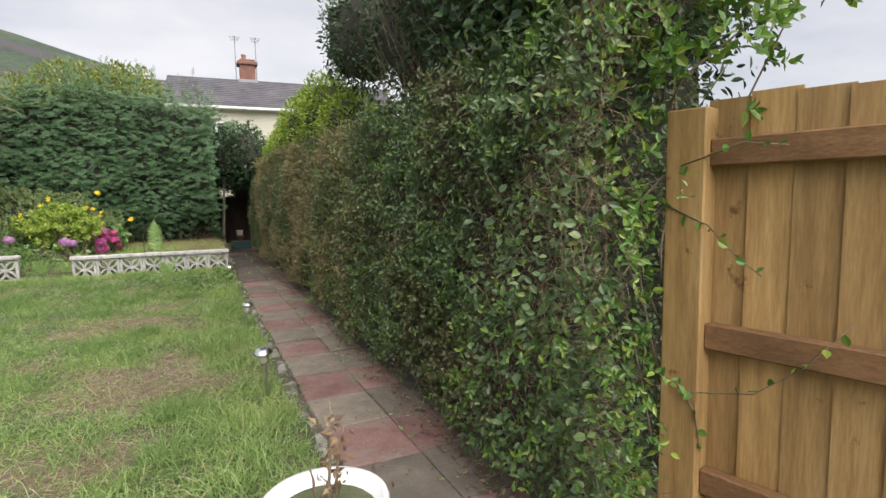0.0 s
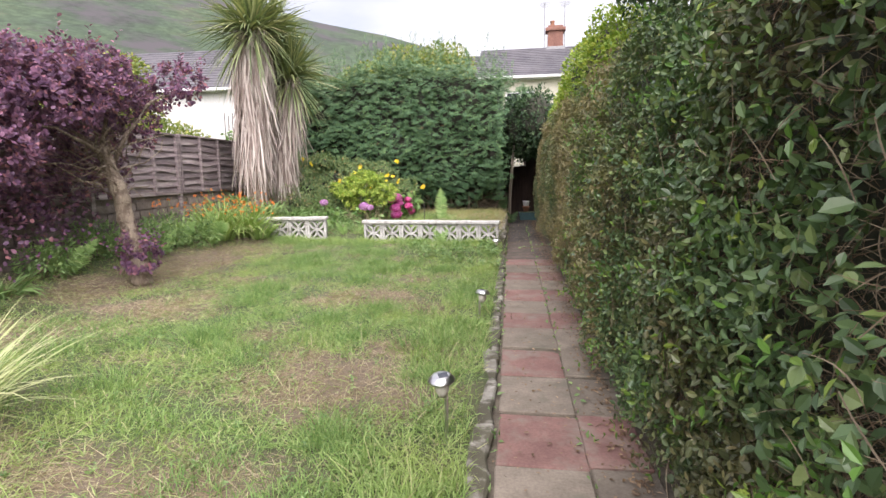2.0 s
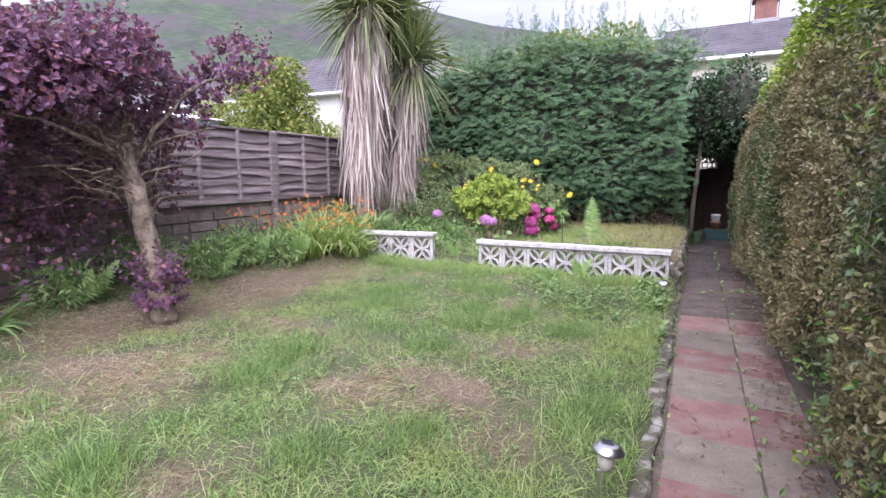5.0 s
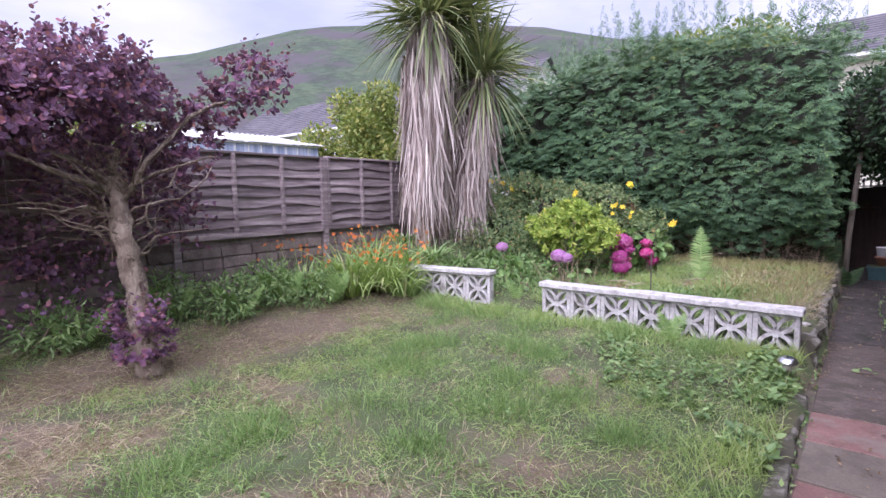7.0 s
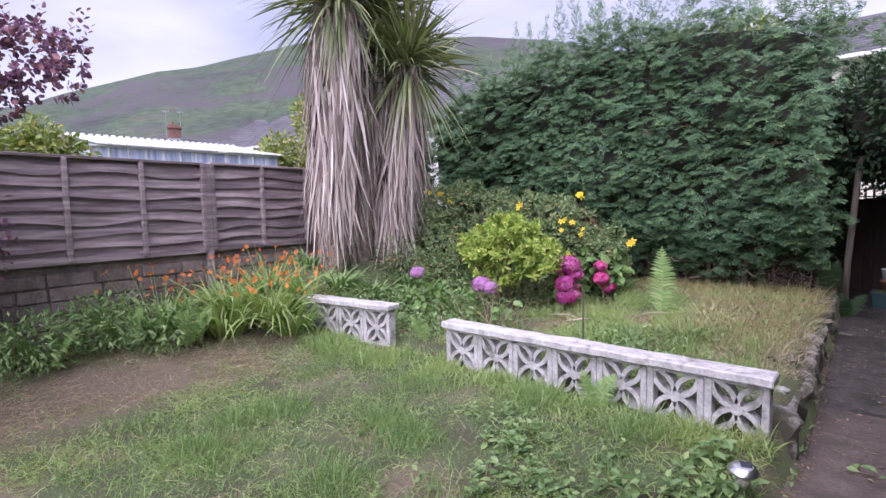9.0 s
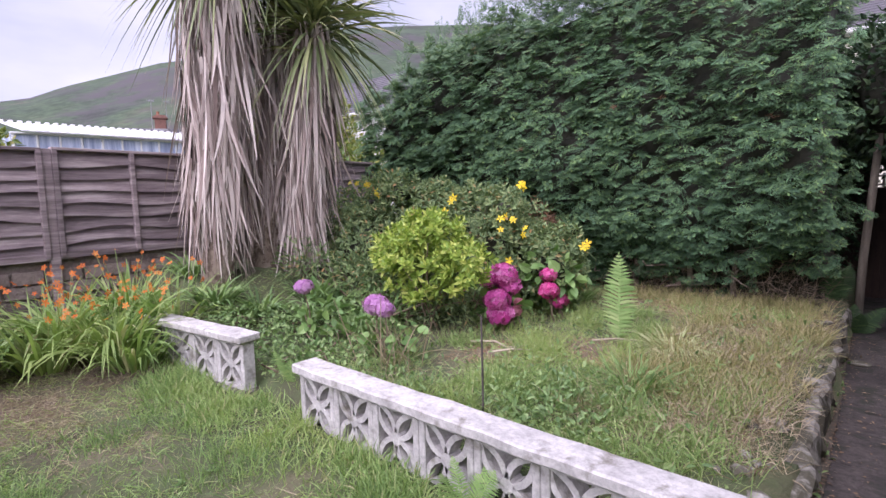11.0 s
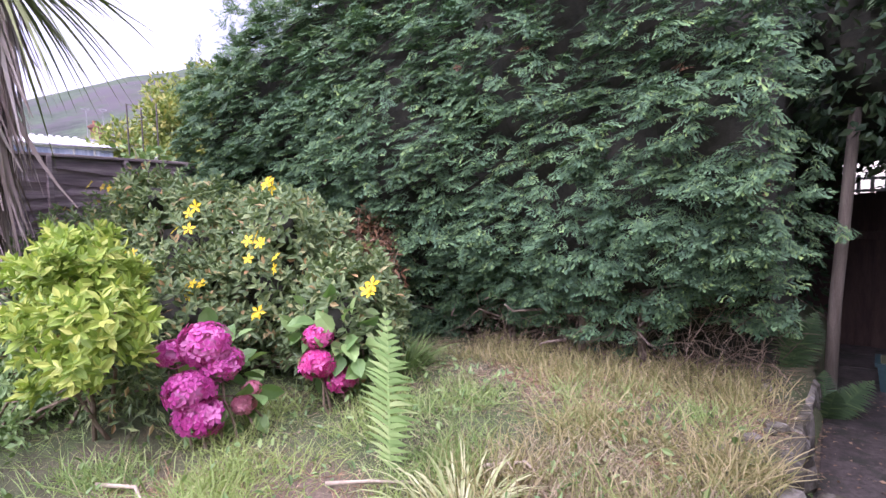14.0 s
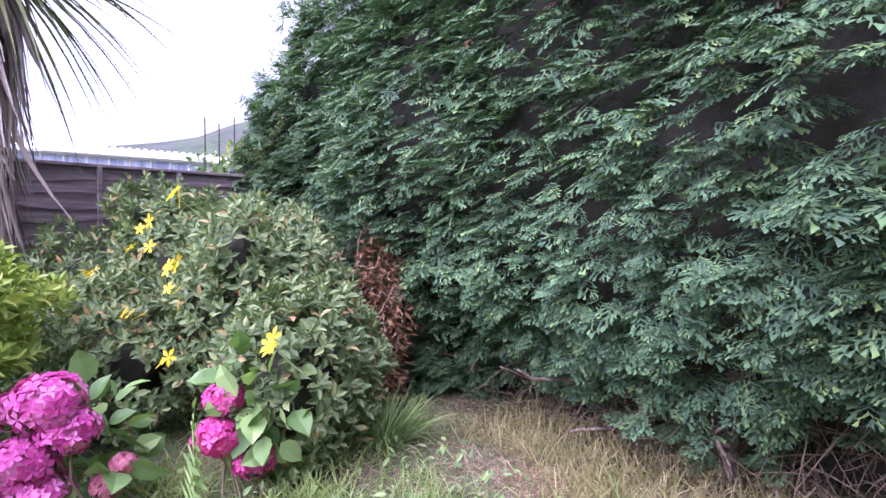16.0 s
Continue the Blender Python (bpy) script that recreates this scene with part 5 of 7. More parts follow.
for pts in VINE:
    bm = bmesh.new()
    tube(bm, [Vector(p) for p in pts], [0.0035 - 0.002 * i / len(pts) for i in range(len(pts))], 5)
    part("stem", bm, M["twig"], vine, "", True)
    for a, b in zip(pts, pts[1:]):
        for f in (0.1, 0.45, 0.8):
            PV.append(np.array(a) * (1 - f) + np.array(b) * f)
            DV.append(rng.normal(0, 0.7, 3) + [-0.3, 0, 0.2])
scatter("leaves", ELL_WIDE, np.array(PV), np.array(DV), rng.normal(0, 0.4, (len(PV), 3)) + [-1, 0, 0.6], rng.uniform(0.03, 0.055, len(PV)), M["privet_new"], vine)
gold = thing("golden_privet", "bright yellow-green golden privet standing above the hedge", "shrub")
GB = [((1.85, 8.4, 2.5), (0.5, 0.7, 0.75)), ((1.72, 9.6, 2.5), (0.48, 0.9, 0.7)), ((1.65, 11.0, 2.4), (0.45, 0.9, 0.65)), ((1.6, 12.6, 2.3), (0.45, 1.0, 0.6)), ((1.9, 7.3, 2.3), (0.45, 0.6, 0.5))]
blob_leaves(GB, 1100, (0.04, 0.075), LEAF, M["golden"], gold, 23, "leaves", 0.5)
core_blobs(GB, gold)

# canopy closing the passage, and what stands in it
canopy = thing("passage_foliage", "dark evergreen foliage closing over the passage", "shrub")
CB = [((0.6, 15.4, 2.38), (0.75, 0.9, 0.78)), ((0.7, 16.5, 2.55), (0.9, 0.6, 0.95)), ((-0.4, 16.6, 1.6), (0.6, 0.5, 1.6)), ((0.9, 14.6, 2.6), (0.5, 0.6, 0.7)), ((1.3, 15.2, 2.2), (0.5, 0.9, 0.7)), ((0.35, 16.3, 2.5), (0.6, 0.7, 0.7)), ((1.35, 16.3, 1.2), (0.4, 0.9, 1.2)), ((0.45, 16.8, 2.0), (1.0, 0.22, 0.4)), ((0.2, 16.2, 2.1), (0.45, 0.4, 0.42)), ((0.5, 17.9, 0.8), (1.8, 0.4, 0.5)), ((1.3, 17.9, 1.5), (0.75, 0.4, 0.75)), ((-0.4, 17.9, 1.5), (0.65, 0.4, 0.75)), ((0.45, 17.9, 2.2), (1.0, 0.4, 0.5))]
blob_leaves(CB, 430, (0.055, 0.105), LEAF, M["ivy"], canopy, 24)
core_blobs(CB, canopy)


# ---- cordyline: two stems in a skirt of dead leaves ----
def cordyline(name, label, base, top, crown_r, skirt_r, seed, n_live, n_dead, hem=0.0):
    r = np.random.default_rng(seed)
    base, top = np.array(base, float), np.array(top, float)
    palm = thing(name, label, "palm tree", tuple(base), "cordyline stems of one clump")
    top = top - base
    bm = bmesh.new()
    tube(bm, wander((0, 0, -0.1), tuple(top), 7, 0.02), [0.16, 0.15, 0.14, 0.13, 0.12, 0.11, 0.1, 0.09], 9)
    part("trunk", bm, M["bark"], palm, "", True)
    # living crown
    u = unit(r.normal(size=(n_live, 3)) + [0, 0, 0.55])
    u[:, 2] = np.where(u[:, 2] < -0.1, -0.5 * u[:, 2], u[:, 2])
    L = crown_r * r.uniform(0.75, 1.1, n_live)
    sag = np.where(u[:, 2] > 0.3, r.uniform(0.03, 0.3, n_live), r.uniform(0.15, 0.5, n_live))
    side = unit(np.cross(u, [0, 0, 1.0]) + r.normal(0, 0.25, (n_live, 3)))
    V, T = strips(top + u * 0.06 + r.normal(0, 0.05, (n_live, 3)) * [1, 1, 2.2], u, L, r.uniform(0.028, 0.05, n_live), sag, 6, side, 1.0, 0.45, 0.03)
    soup("crown", V, T, M["cord"], palm, "crown of long green sword-shaped leaves")
    # dead skirt: layers that hang from every height of the stem
    f = r.uniform(0.22, 1.0, n_dead) ** 0.8
    a = r.uniform(0, 2 * math.pi, n_dead)
    out = np.stack([np.cos(a), np.sin(a), 0 * a], 1)
    rad = skirt_r * (0.4 + 0.6 * r.uniform(0, 1, n_dead)) * (0.62 + 0.5 * f) * np.where(f > 0.85, 0.8, 1)
    P = top * f[:, None] + out * (rad * 0.55)[:, None]
    D = out * r.uniform(-0.16, 0.15, n_dead)[:, None] + r.normal(0, 0.085, (n_dead, 3)) + [0, 0, -1]
    L = np.minimum(r.uniform(0.55, 1.0, n_dead), np.maximum(P[:, 2] - hem * r.uniform(0.7, 1.2, n_dead), 0.12) + 0.05)
    side = unit(np.cross(out, [0, 0, 1.0]) + r.normal(0, 0.4, (n_dead, 3)))
    V, T = strips(P, D, L, r.uniform(0.02, 0.045, n_dead), r.normal(0, 0.03, n_dead), 5, side, 0.85, 0.3, 0.085)
    soup("dead_leaf_skirt", V, T, M["cord_dead"], palm, "hanging skirt of grey-brown dead leaves")
    # leaves that have just turned down
    n = n_live // 6
    a = r.uniform(0, 2 * math.pi, n)
    out = np.stack([np.cos(a), np.sin(a), r.uniform(-0.9, 0.1, n)], 1)
    V, T = strips(top + out * 0.08 - [0, 0, 0.12], out, crown_r * r.uniform(0.75, 1.05, n), r.uniform(0.025, 0.04, n), r.uniform(0.35, 0.8, n), 6,
                  unit(np.cross(out, [0, 0, 1.0])), 1.0, 0.45, 0.03)
    soup("drooping_leaves", V, T, M["cord"], palm, "drooping yellow-green leaves")
    return palm


cordyline("cordyline_palm", "tall cordyline palm with green crown and shaggy dead-leaf skirt", (-4.30, 10.6, 0.5), (-4.3, 10.85, 3.92), 1.05, 0.66, 31, 520, 2200)
cordyline("cordyline_palm", "shorter cordyline stem leaning beside the tall palm", (-4.25, 11.4, 0.5), (-3.92, 11.6, 3.2), 0.95, 0.44, 32, 420, 1200, 0.3)
cordyline("cordyline_palm", "cordyline stem standing behind the tall palm", (-4.5, 11.2, 0.5), (-4.25, 11.45, 3.95), 0.9, 0.3, 33, 280, 800, 0.1)

# ---- purple smoke bush ----
smoke = thing("smoke_bush", "purple-leaved smoke bush with a leaning pale trunk", "tree", (-3.56, 6.69, 0.1))
o = Vector((-3.56, 6.69, 0.1))
bm = bmesh.new()


def limb(pts, r0, r1, sides=8):
    pts = [Vector(p) - o for p in pts]
    tube(bm, pts, [r0 + (r1 - r0) * i / (len(pts) - 1) for i in range(len(pts))], sides)


rng = np.random.default_rng(41)
stem_z = np.linspace(0.05, 1.6, 28)
limb([(float(np.interp(q, [0.05, 0.45, 0.8, 1.1, 1.4, 1.6], [-3.56, -3.57, -3.63, -3.68, -3.76, -3.8])) + 0.02 * math.sin(q * 7), 6.69 - 0.045 * q + 0.015 * math.sin(q * 9 + 1), q) for q in stem_z], 0.098, 0.062, 14)
limb([(-3.74, 6.66, 1.4), (-3.72, 6.85, 1.74), (-3.7, 7.02, 1.92), (-3.68, 7.2, 2.1), (-3.66, 7.42, 2.23), (-3.6, 7.7, 2.3)], 0.026, 0.01)
limb([(-3.8, 6.62, 1.55), (-3.95, 6.4, 1.75), (-4.1, 6.1, 1.85), (-4.3, 5.7, 2.1)], 0.026, 0.009)
limb([(-3.78, 6.6, 1.5), (-3.7, 6.3, 1.6), (-3.75, 6.0, 1.75), (-3.8, 5.5, 1.8)], 0.024, 0.008)
limb([(-3.8, 6.62, 1.58), (-3.8, 6.7, 1.9), (-3.9, 6.6, 2.3)], 0.024, 0.008)
for q in range(13):
    a = Vector((-3.66 - 0.012 * q, 6.65, 0.95 + 0.045 * q))
    e = a + Vector((rng.normal(-0.05, 0.22), rng.choice([-1, 1]) * rng.uniform(0.3, 0.75), rng.uniform(0.0, 0.5)))
    limb(wander(a, e, 5, 0.045), 0.014, 0.004, 6)
for v in bm.verts:
    v.co += Vector((0.03 * noise.noise(v.co * 9), 0.03 * noise.noise(v.co * 9 + Vector((5, 0, 0))), 0)) + Vector((0.014 * noise.noise(v.co * 26), 0.014 * noise.noise(v.co * 26 + Vector((9, 0, 0))), 0))
part("trunk", bm, M["bark"], smoke, "leaning pale flaking trunk with bare limbs", True)
bm = bmesh.new()
for q in range(80):
    a = Vector((-3.74, 6.6, 1.2)) + Vector(rng.normal(0, 0.08, 3)) + Vector((0, 0, rng.uniform(0, 0.5)))
    b = a + Vector((rng.normal(-0.1, 0.3), rng.normal(-0.1, 0.4), rng.normal(0.05, 0.25)))
    limb(wander(a, b, 5, 0.05), 0.0045, 0.0015, 4)
part("bare_twig_tangle", bm, M["twig"], smoke, "tangle of bare grey twigs", True)
PB = [((-3.85, 6.4, 2.42), (0.42, 0.55, 0.2)), ((-3.95, 5.6, 2.3), (0.4, 0.5, 0.22)), ((-4.05, 6.75, 2.1), (0.5, 0.5, 0.36)), ((-4.2, 6.1, 2.12), (0.6, 0.65, 0.4)), ((-4.0, 5.5, 2.0), (0.55, 0.6, 0.38)), ((-4.3, 4.9, 1.8), (0.6, 0.6, 0.4)), ((-3.62, 7.72, 2.42), (0.27, 0.34, 0.24)),
      ((-4.4, 7.0, 1.5), (0.4, 0.45, 0.5)), ((-4.45, 6.3, 1.4), (0.4, 0.6, 0.6)), ((-4.2, 5.5, 1.25), (0.45, 0.5, 0.4)), ((-3.75, 6.5, 2.25), (0.45, 0.5, 0.22)),
      ((-3.52, 6.66, 0.33), (0.17, 0.2, 0.2)), ((-4.3, 5.7, 0.75), (0.45, 0.6, 0.45)), ((-4.35, 6.5, 0.8), (0.4, 0.5, 0.5)), ((-4.0, 4.5, 2.0), (0.6, 0.5, 0.45)), ((-3.82, 7.5, 2.2), (0.2, 0.22, 0.16)), ((-3.6, 5.9, 2.05), (0.4, 0.55, 0.3)), ((-3.7, 5.2, 1.5), (0.4, 0.5, 0.35)), ((-3.95, 7.25, 1.9), (0.3, 0.3, 0.3)), ((-4.5, 7.5, 1.3), (0.25, 0.3, 0.4))]
PB = [(tuple(np.array(c) - np.array(o)), r) for c, r in PB]
LOW = [(c, r) for c, r in PB if c[2] < 1.2 and r[2] > 0.25]
whorls([b for b in PB if b not in LOW], 92, (0.042, 0.07), ROUND, M["purple"], smoke, 42, 8, name="crown")
blob_leaves([b for b in PB if b not in LOW], 130, (0.04, 0.065), ROUND, M["purple"], smoke, 44, "crown", 0.9)
blob_leaves(LOW, 110, (0.04, 0.068), ROUND, M["purple"], smoke, 43, "leaves", 0.9, label="sparse purple leaves on the low shoots")
# leafy shoots that stand out of the crown
PT, DT = [], []
for q in range(110):
    c, r = PB[q % 7] if q % 3 else PB[11]
    u = unit(np.array([rng.normal(), rng.normal(), abs(rng.normal()) + 0.5]))
    s = np.array(c) + u * np.array(r)
    d = unit(u + [0, 0, 0.9])
    L = rng.uniform(0.1, 0.26)
    for k in range(9):
        PT.append(s + d * L * k / 8)
        a = k * 2.4
        DT.append(d * 0.5 + np.array([math.cos(a), math.sin(a), 0.2]))
PT, DT = np.array(PT), np.array(DT)
scatter("young_growth", ROUND, PT, DT, rng.normal(0, 0.4, PT.shape) + [0, 0, 1], rng.uniform(0.035, 0.06, len(PT)), M["purple"], smoke)


# ---- flower bed ----
def rad_of(blobs):
    return max(r[2] for _, r in blobs)


def bush(name, label, blobs, per_m2, size, shape, mat, seed, shell=0.5, core=True, category="shrub", whorled=0):
    c = np.mean([b[0] for b in blobs], 0)
    base = (float(c[0]), float(c[1]), float(height(c[0], c[1])))
    t = thing(name, label, category, base)
    bl = [(tuple(np.array(p) - base), r) for p, r in blobs]
    if whorled:
        whorls(bl, per_m2, size, shape, M[mat], t, seed, whorled)
    else:
        blob_leaves(bl, per_m2, size, shape, M[mat], t, seed, "leaves", shell)
    if core:
        core_blobs(bl, t, 0.48)
    r = np.random.default_rng(seed)
    b = bmesh.new()
    for q in range(14 if rad_of(bl) > 0.3 else 4):
        p, rad = bl[q % len(bl)]
        e = np.array(p) + r.normal(0, 0.45, 3) * rad
        tube(b, wander((r.normal(0, 0.12), r.normal(0, 0.12), -0.05), tuple(e), 4, 0.03), [0.013, 0.011, 0.009, 0.007, 0.004], 5)
    part("woody_growth", b, M["twig"], t, "thin woody stems", True)
    return t


bush("hypericum_bush", "dark green hypericum bush with yellow flowers in the bed", [((-2.75, 12.95, 0.85), (0.7, 0.5, 0.55)), ((-3.5, 12.7, 1.05), (0.65, 0.5, 0.55)), ((-2.2, 13.0, 0.65), (0.45, 0.4, 0.45)), ((-3.1, 13.05, 1.1), (0.6, 0.45, 0.45)),
      ((-3.0, 12.3, 0.65), (0.5, 0.4, 0.45)), ((-4.0, 12.2, 0.85), (0.5, 0.5, 0.5)), ((-2.45, 12.75, 1.25), (0.2, 0.2, 0.25)), ((-3.7, 12.5, 1.5), (0.25, 0.25, 0.2)), ((-4.45, 12.75, 1.2), (0.5, 0.45, 0.5)), ((-1.95, 12.85, 0.7), (0.3, 0.3, 0.4))], 165, (0.047, 0.08), ELL, "hyper", 51, 0.6, whorled=7)
bush("lime_shrub", "lime green leafy shrub in the flower bed", [((-2.35, 11.6, 1.08), (0.26, 0.24, 0.13)), ((-2.72, 11.75, 1.04), (0.24, 0.24, 0.12)), ((-2.05, 11.6, 0.93), (0.19, 0.18, 0.09)), ((-2.5, 11.6, 0.84), (0.36, 0.28, 0.09)), ((-2.9, 11.7, 0.84), (0.2, 0.2, 0.09)),
      ((-2.45, 11.65, 1.24), (0.14, 0.14, 0.06)), ((-2.65, 11.7, 1.18), (0.1, 0.1, 0.06)), ((-2.2, 11.65, 1.16), (0.08, 0.08, 0.05)), ((-2.15, 11.55, 0.68), (0.1, 0.1, 0.06)), ((-2.0, 11.55, 0.78), (0.16, 0.15, 0.07)), ((-3.08, 11.7, 0.98), (0.12, 0.12, 0.06)), ((-2.75, 11.6, 0.66), (0.14, 0.12, 0.06)), ((-2.4, 11.5, 0.58), (0.1, 0.1, 0.05))], 150, (0.05, 0.09), ELL, "lime", 52, 0.95, False, whorled=9)
bush("ground_cover", "dark leafy growth beneath the lime shrub", [((-2.5, 11.85, 0.55), (0.4, 0.25, 0.28)), ((-2.9, 12.0, 0.6), (0.35, 0.25, 0.3)), ((-3.95, 11.35, 0.75), (0.4, 0.25, 0.3)), ((-3.5, 11.75, 0.75), (0.4, 0.3, 0.35))], 620, (0.05, 0.08), LANCE, "hyper", 53, 0.8, False, "plant")


def star_flower(petals=5, w=0.42):
    V, T = [(0, 0, 0)], []
    for k in range(petals):
        a = 2 * math.pi * k / petals
        for da, r, z in ((-w, 0.62, 0.1), (0, 1.0, 0.05), (w, 0.62, 0.1)):
            V.append((r * math.cos(a + da), r * math.sin(a + da), z))
        i = 1 + 3 * k
        T += [(0, i, i + 1), (0, i + 1, i + 2)]
    return V, T


STAR = star_flower()
YF = [(-2.0, 12.5, 1.53), (-2.1, 12.5, 1.26), (-2.25, 12.5, 1.18), (-1.98, 12.5, 1.1), (-1.5, 12.72, 0.97), (-2.75, 12.35, 0.92), (-2.6, 12.35, 0.98), (-2.81, 12.45, 1.42), (-3.9, 12.4, 1.5), (-4.25, 12.4, 1.64), (-4.1, 12.42, 1.58), (-2.16, 12.45, 0.83),
      (-3.2, 12.2, 1.1), (-2.95, 12.45, 1.3), (-4.4, 11.9, 1.05), (-2.05, 12.1, 0.62)]
for i, p in enumerate(YF):
    r = np.random.default_rng(300 + i)
    k = 3 if i % 2 == 0 else 2
    P = np.array(p) + r.normal(0, 0.025, (k, 3)) + [0, -0.08, 0]
    fl_t = thing("yellow_flower", "bright yellow open hypericum flower", "flower", tuple(P[0]), "yellow flowers of the bush")
    N = np.stack([0.2 + r.normal(0, 0.4, k), -0.9 + r.normal(0, 0.2, k), 0.5 + r.normal(0, 0.3, k)], 1)
    D = np.cross(N, r.normal(size=(k, 3)))
    scatter("petals", STAR, P - P[0], D, N, r.uniform(0.036, 0.052, k), M["yellow"], fl_t)
    V, T = strips(np.array([[0, 0, 0.0]]), np.array([[r.normal(0, 0.2), 0.8, -0.8]]), np.array([0.2]), np.array([0.006]), np.zeros(1), 2, taper=0.3)
    soup("stem", V, T, M["hyper"], fl_t)


def mophead(at, radius, mat, label, seed):
    """A hydrangea head: many small four-petalled florets over a flattened ball, on a stem."""
    r = np.random.default_rng(seed)
    t = thing("hydrangea_flower", label, "flower", at, "hydrangea flower heads")
    n = 120
    u = unit(r.normal(size=(n, 3)) + [0, -0.2, 0.35])
    P = u * radius * [1, 1, 0.76] * r.uniform(0.88, 1.08, (n, 1))
    D = np.cross(u, r.normal(size=(n, 3)))
    scatter("petals", star_flower(4, 0.55), P, D, u + r.normal(0, 0.15, (n, 3)), r.uniform(0.26, 0.36, n) * radius, mat, t)
    b = bmesh.new()
    q = bmesh.ops.create_icosphere(b, subdivisions=2, radius=radius * 0.8)
    for v in q["verts"]:
        v.co.z *= 0.66
    part("head", b, mat, t, "", True)
    b = bmesh.new()
    g = float(height(at[0], at[1])) - at[2]
    tube(b, wander((0.02, 0.05, g), (0, 0, -radius * 0.6), 3, 0.01), [0.008, 0.007, 0.006, 0.005], 5)
    part("stem", b, M["twig"], t)
    return t


HEADS = [((-1.93, 11.98, 0.77), 0.105, "pink"), ((-2.0, 11.87, 0.74), 0.07, "pink"), ((-1.9, 12.04, 0.67), 0.085, "pink"), ((-1.93, 11.9, 0.57), 0.095, "pink"), ((-1.93, 11.94, 0.44), 0.10, "pink"), ((-1.82, 12.54, 0.71), 0.068, "rose"),
         ((-1.8, 12.51, 0.57), 0.08, "rose"), ((-1.77, 12.64, 0.46), 0.075, "rose"), ((-1.92, 12.15, 0.43), 0.05, "palepink"), ((-1.92, 12.2, 0.50), 0.04, "palepink"), ((-2.25, 10.85, 0.67), 0.08, "lilac"), ((-2.13, 10.83, 0.65), 0.06, "lilac"), ((-2.98, 10.72, 0.75), 0.065, "lilac")]
WORD = {"pink": "magenta pink hydrangea flower head on a thin stem", "rose": "deep rose-pink hydrangea flower head among broad leaves", "palepink": "small pale pink hydrangea flower head", "lilac": "lilac hydrangea flower head on a thin stem"}
for i, (at, rad, kind) in enumerate(HEADS):
    mophead(at, rad * 1.14, M[kind], WORD[kind], 400 + i)

HYD = [((-2.1, 12.12, 0.52), (0.22, 0.2, 0.3)), ((-1.88, 12.72, 0.69), (0.25, 0.2, 0.3)), ((-2.25, 10.95, 0.45), (0.28, 0.18, 0.2)), ((-2.95, 10.85, 0.5), (0.25, 0.2, 0.22))]
for i, b in enumerate(HYD):
    bush("hydrangea_plant", "hydrangea plant with broad light green leaves", [b], 100 if i < 2 else 90, (0.09, 0.15) if i < 2 else (0.06, 0.11), HYDRA, "hydra", 500 + i, 0.5, False, "plant")


def fern_plant(at, fronds, length, seed, upright=0.9, label="pale green fern with upright fronds", mat="fern"):
    r = np.random.default_rng(seed)
    t = thing("fern", label, "fern", at)
    for f in range(fronds):
        a = r.uniform(0, 6.28)
        d = np.array([math.cos(a) * (1 - upright), math.sin(a) * (1 - upright), upright])
        d = d / np.linalg.norm(d)
        L = length * r.uniform(0.8, 1.1)
        n = 22
        s = np.linspace(0.1, 1, n)
        C = d * s[:, None] * L
        C[:, 2] -= 0.25 * (1 - upright + 0.1) * L * s ** 2
        side = unit(np.cross(d, [0.25 * math.cos(a + 1), -1.0, 0.2]))
        w = 0.27 * L * np.sin(np.clip(s * 1.02, 0, 1) * math.pi) ** 0.7 * (1 - 0.35 * s) + 0.01
        P = np.repeat(C, 2, 0)
        sg = np.tile([-1.0, 1.0], n)
        D = side * sg[:, None] + d * 0.45 + r.normal(0, 0.06, (2 * n, 3))
        nn = unit(np.cross(side, d))
        V, T = strips(P, D, np.repeat(w, 2) * 1.0, np.full(2 * n, 0.037 * L), np.full(2 * n, 0.18), 2, unit(np.cross(np.broadcast_to(nn, D.shape), D)), 1.0, 0.3)
        V2, T2 = strips(np.zeros((1, 3)), d[None], np.array([L]), np.array([0.012]), np.array([0.25 * (1.1 - upright)]), 8, side[None], 0.8)
        soup("frond", np.concatenate([V, V2]), np.concatenate([T, T2 + len(V)]), M[mat], t)
    return t


fern_plant((-1.05, 12.3, 0.25), 2, 0.72, 61, 0.985)
fern_plant((-2.45, 10.25, 0.2), 3, 0.28, 62, 0.7, "small fern in the gap between the white walls")
fern_plant((0.24, 14.85, -0.04), 14, 0.4, 63, 0.62, "fern spreading at the foot of the post, coloured dark for shade", "fern_in_shade")
fern_plant((0.05, 14.75, 0.25), 6, 0.5, 64, 0.75, "shaded fern under the conifer hedge", "fern_in_shade")
fern_plant((-0.66, 9.95, 0.1), 4, 0.32, 65, 0.7, "small fern against the white wall")


def strap_clump(name, label, at, n, length, width, mat, seed, spread=0.55, sag=(0.3, 0.8), category="plant"):
    r = np.random.default_rng(seed)
    t = thing(name, label, category, at)
    a = r.uniform(0, 6.28, n)
    D = np.stack([np.cos(a) * spread, np.sin(a) * spread, 0.6 + r.uniform(0, 0.8, n)], 1)
    P = np.stack([np.cos(a), np.sin(a), 0 * a], 1) * (r.uniform(0, 0.16, n))[:, None]
    V, T = strips(P, D, length * r.uniform(0.6, 1.1, n), width * r.uniform(0.7, 1.2, n), r.uniform(sag[0], sag[1], n), 5, unit(np.cross(D, [0, 0, 1.0]) + r.normal(0, 0.2, (n, 3))), 1.0, 0.4, 0.04)
    soup("foliage", V, T, M[mat], t)
    return t


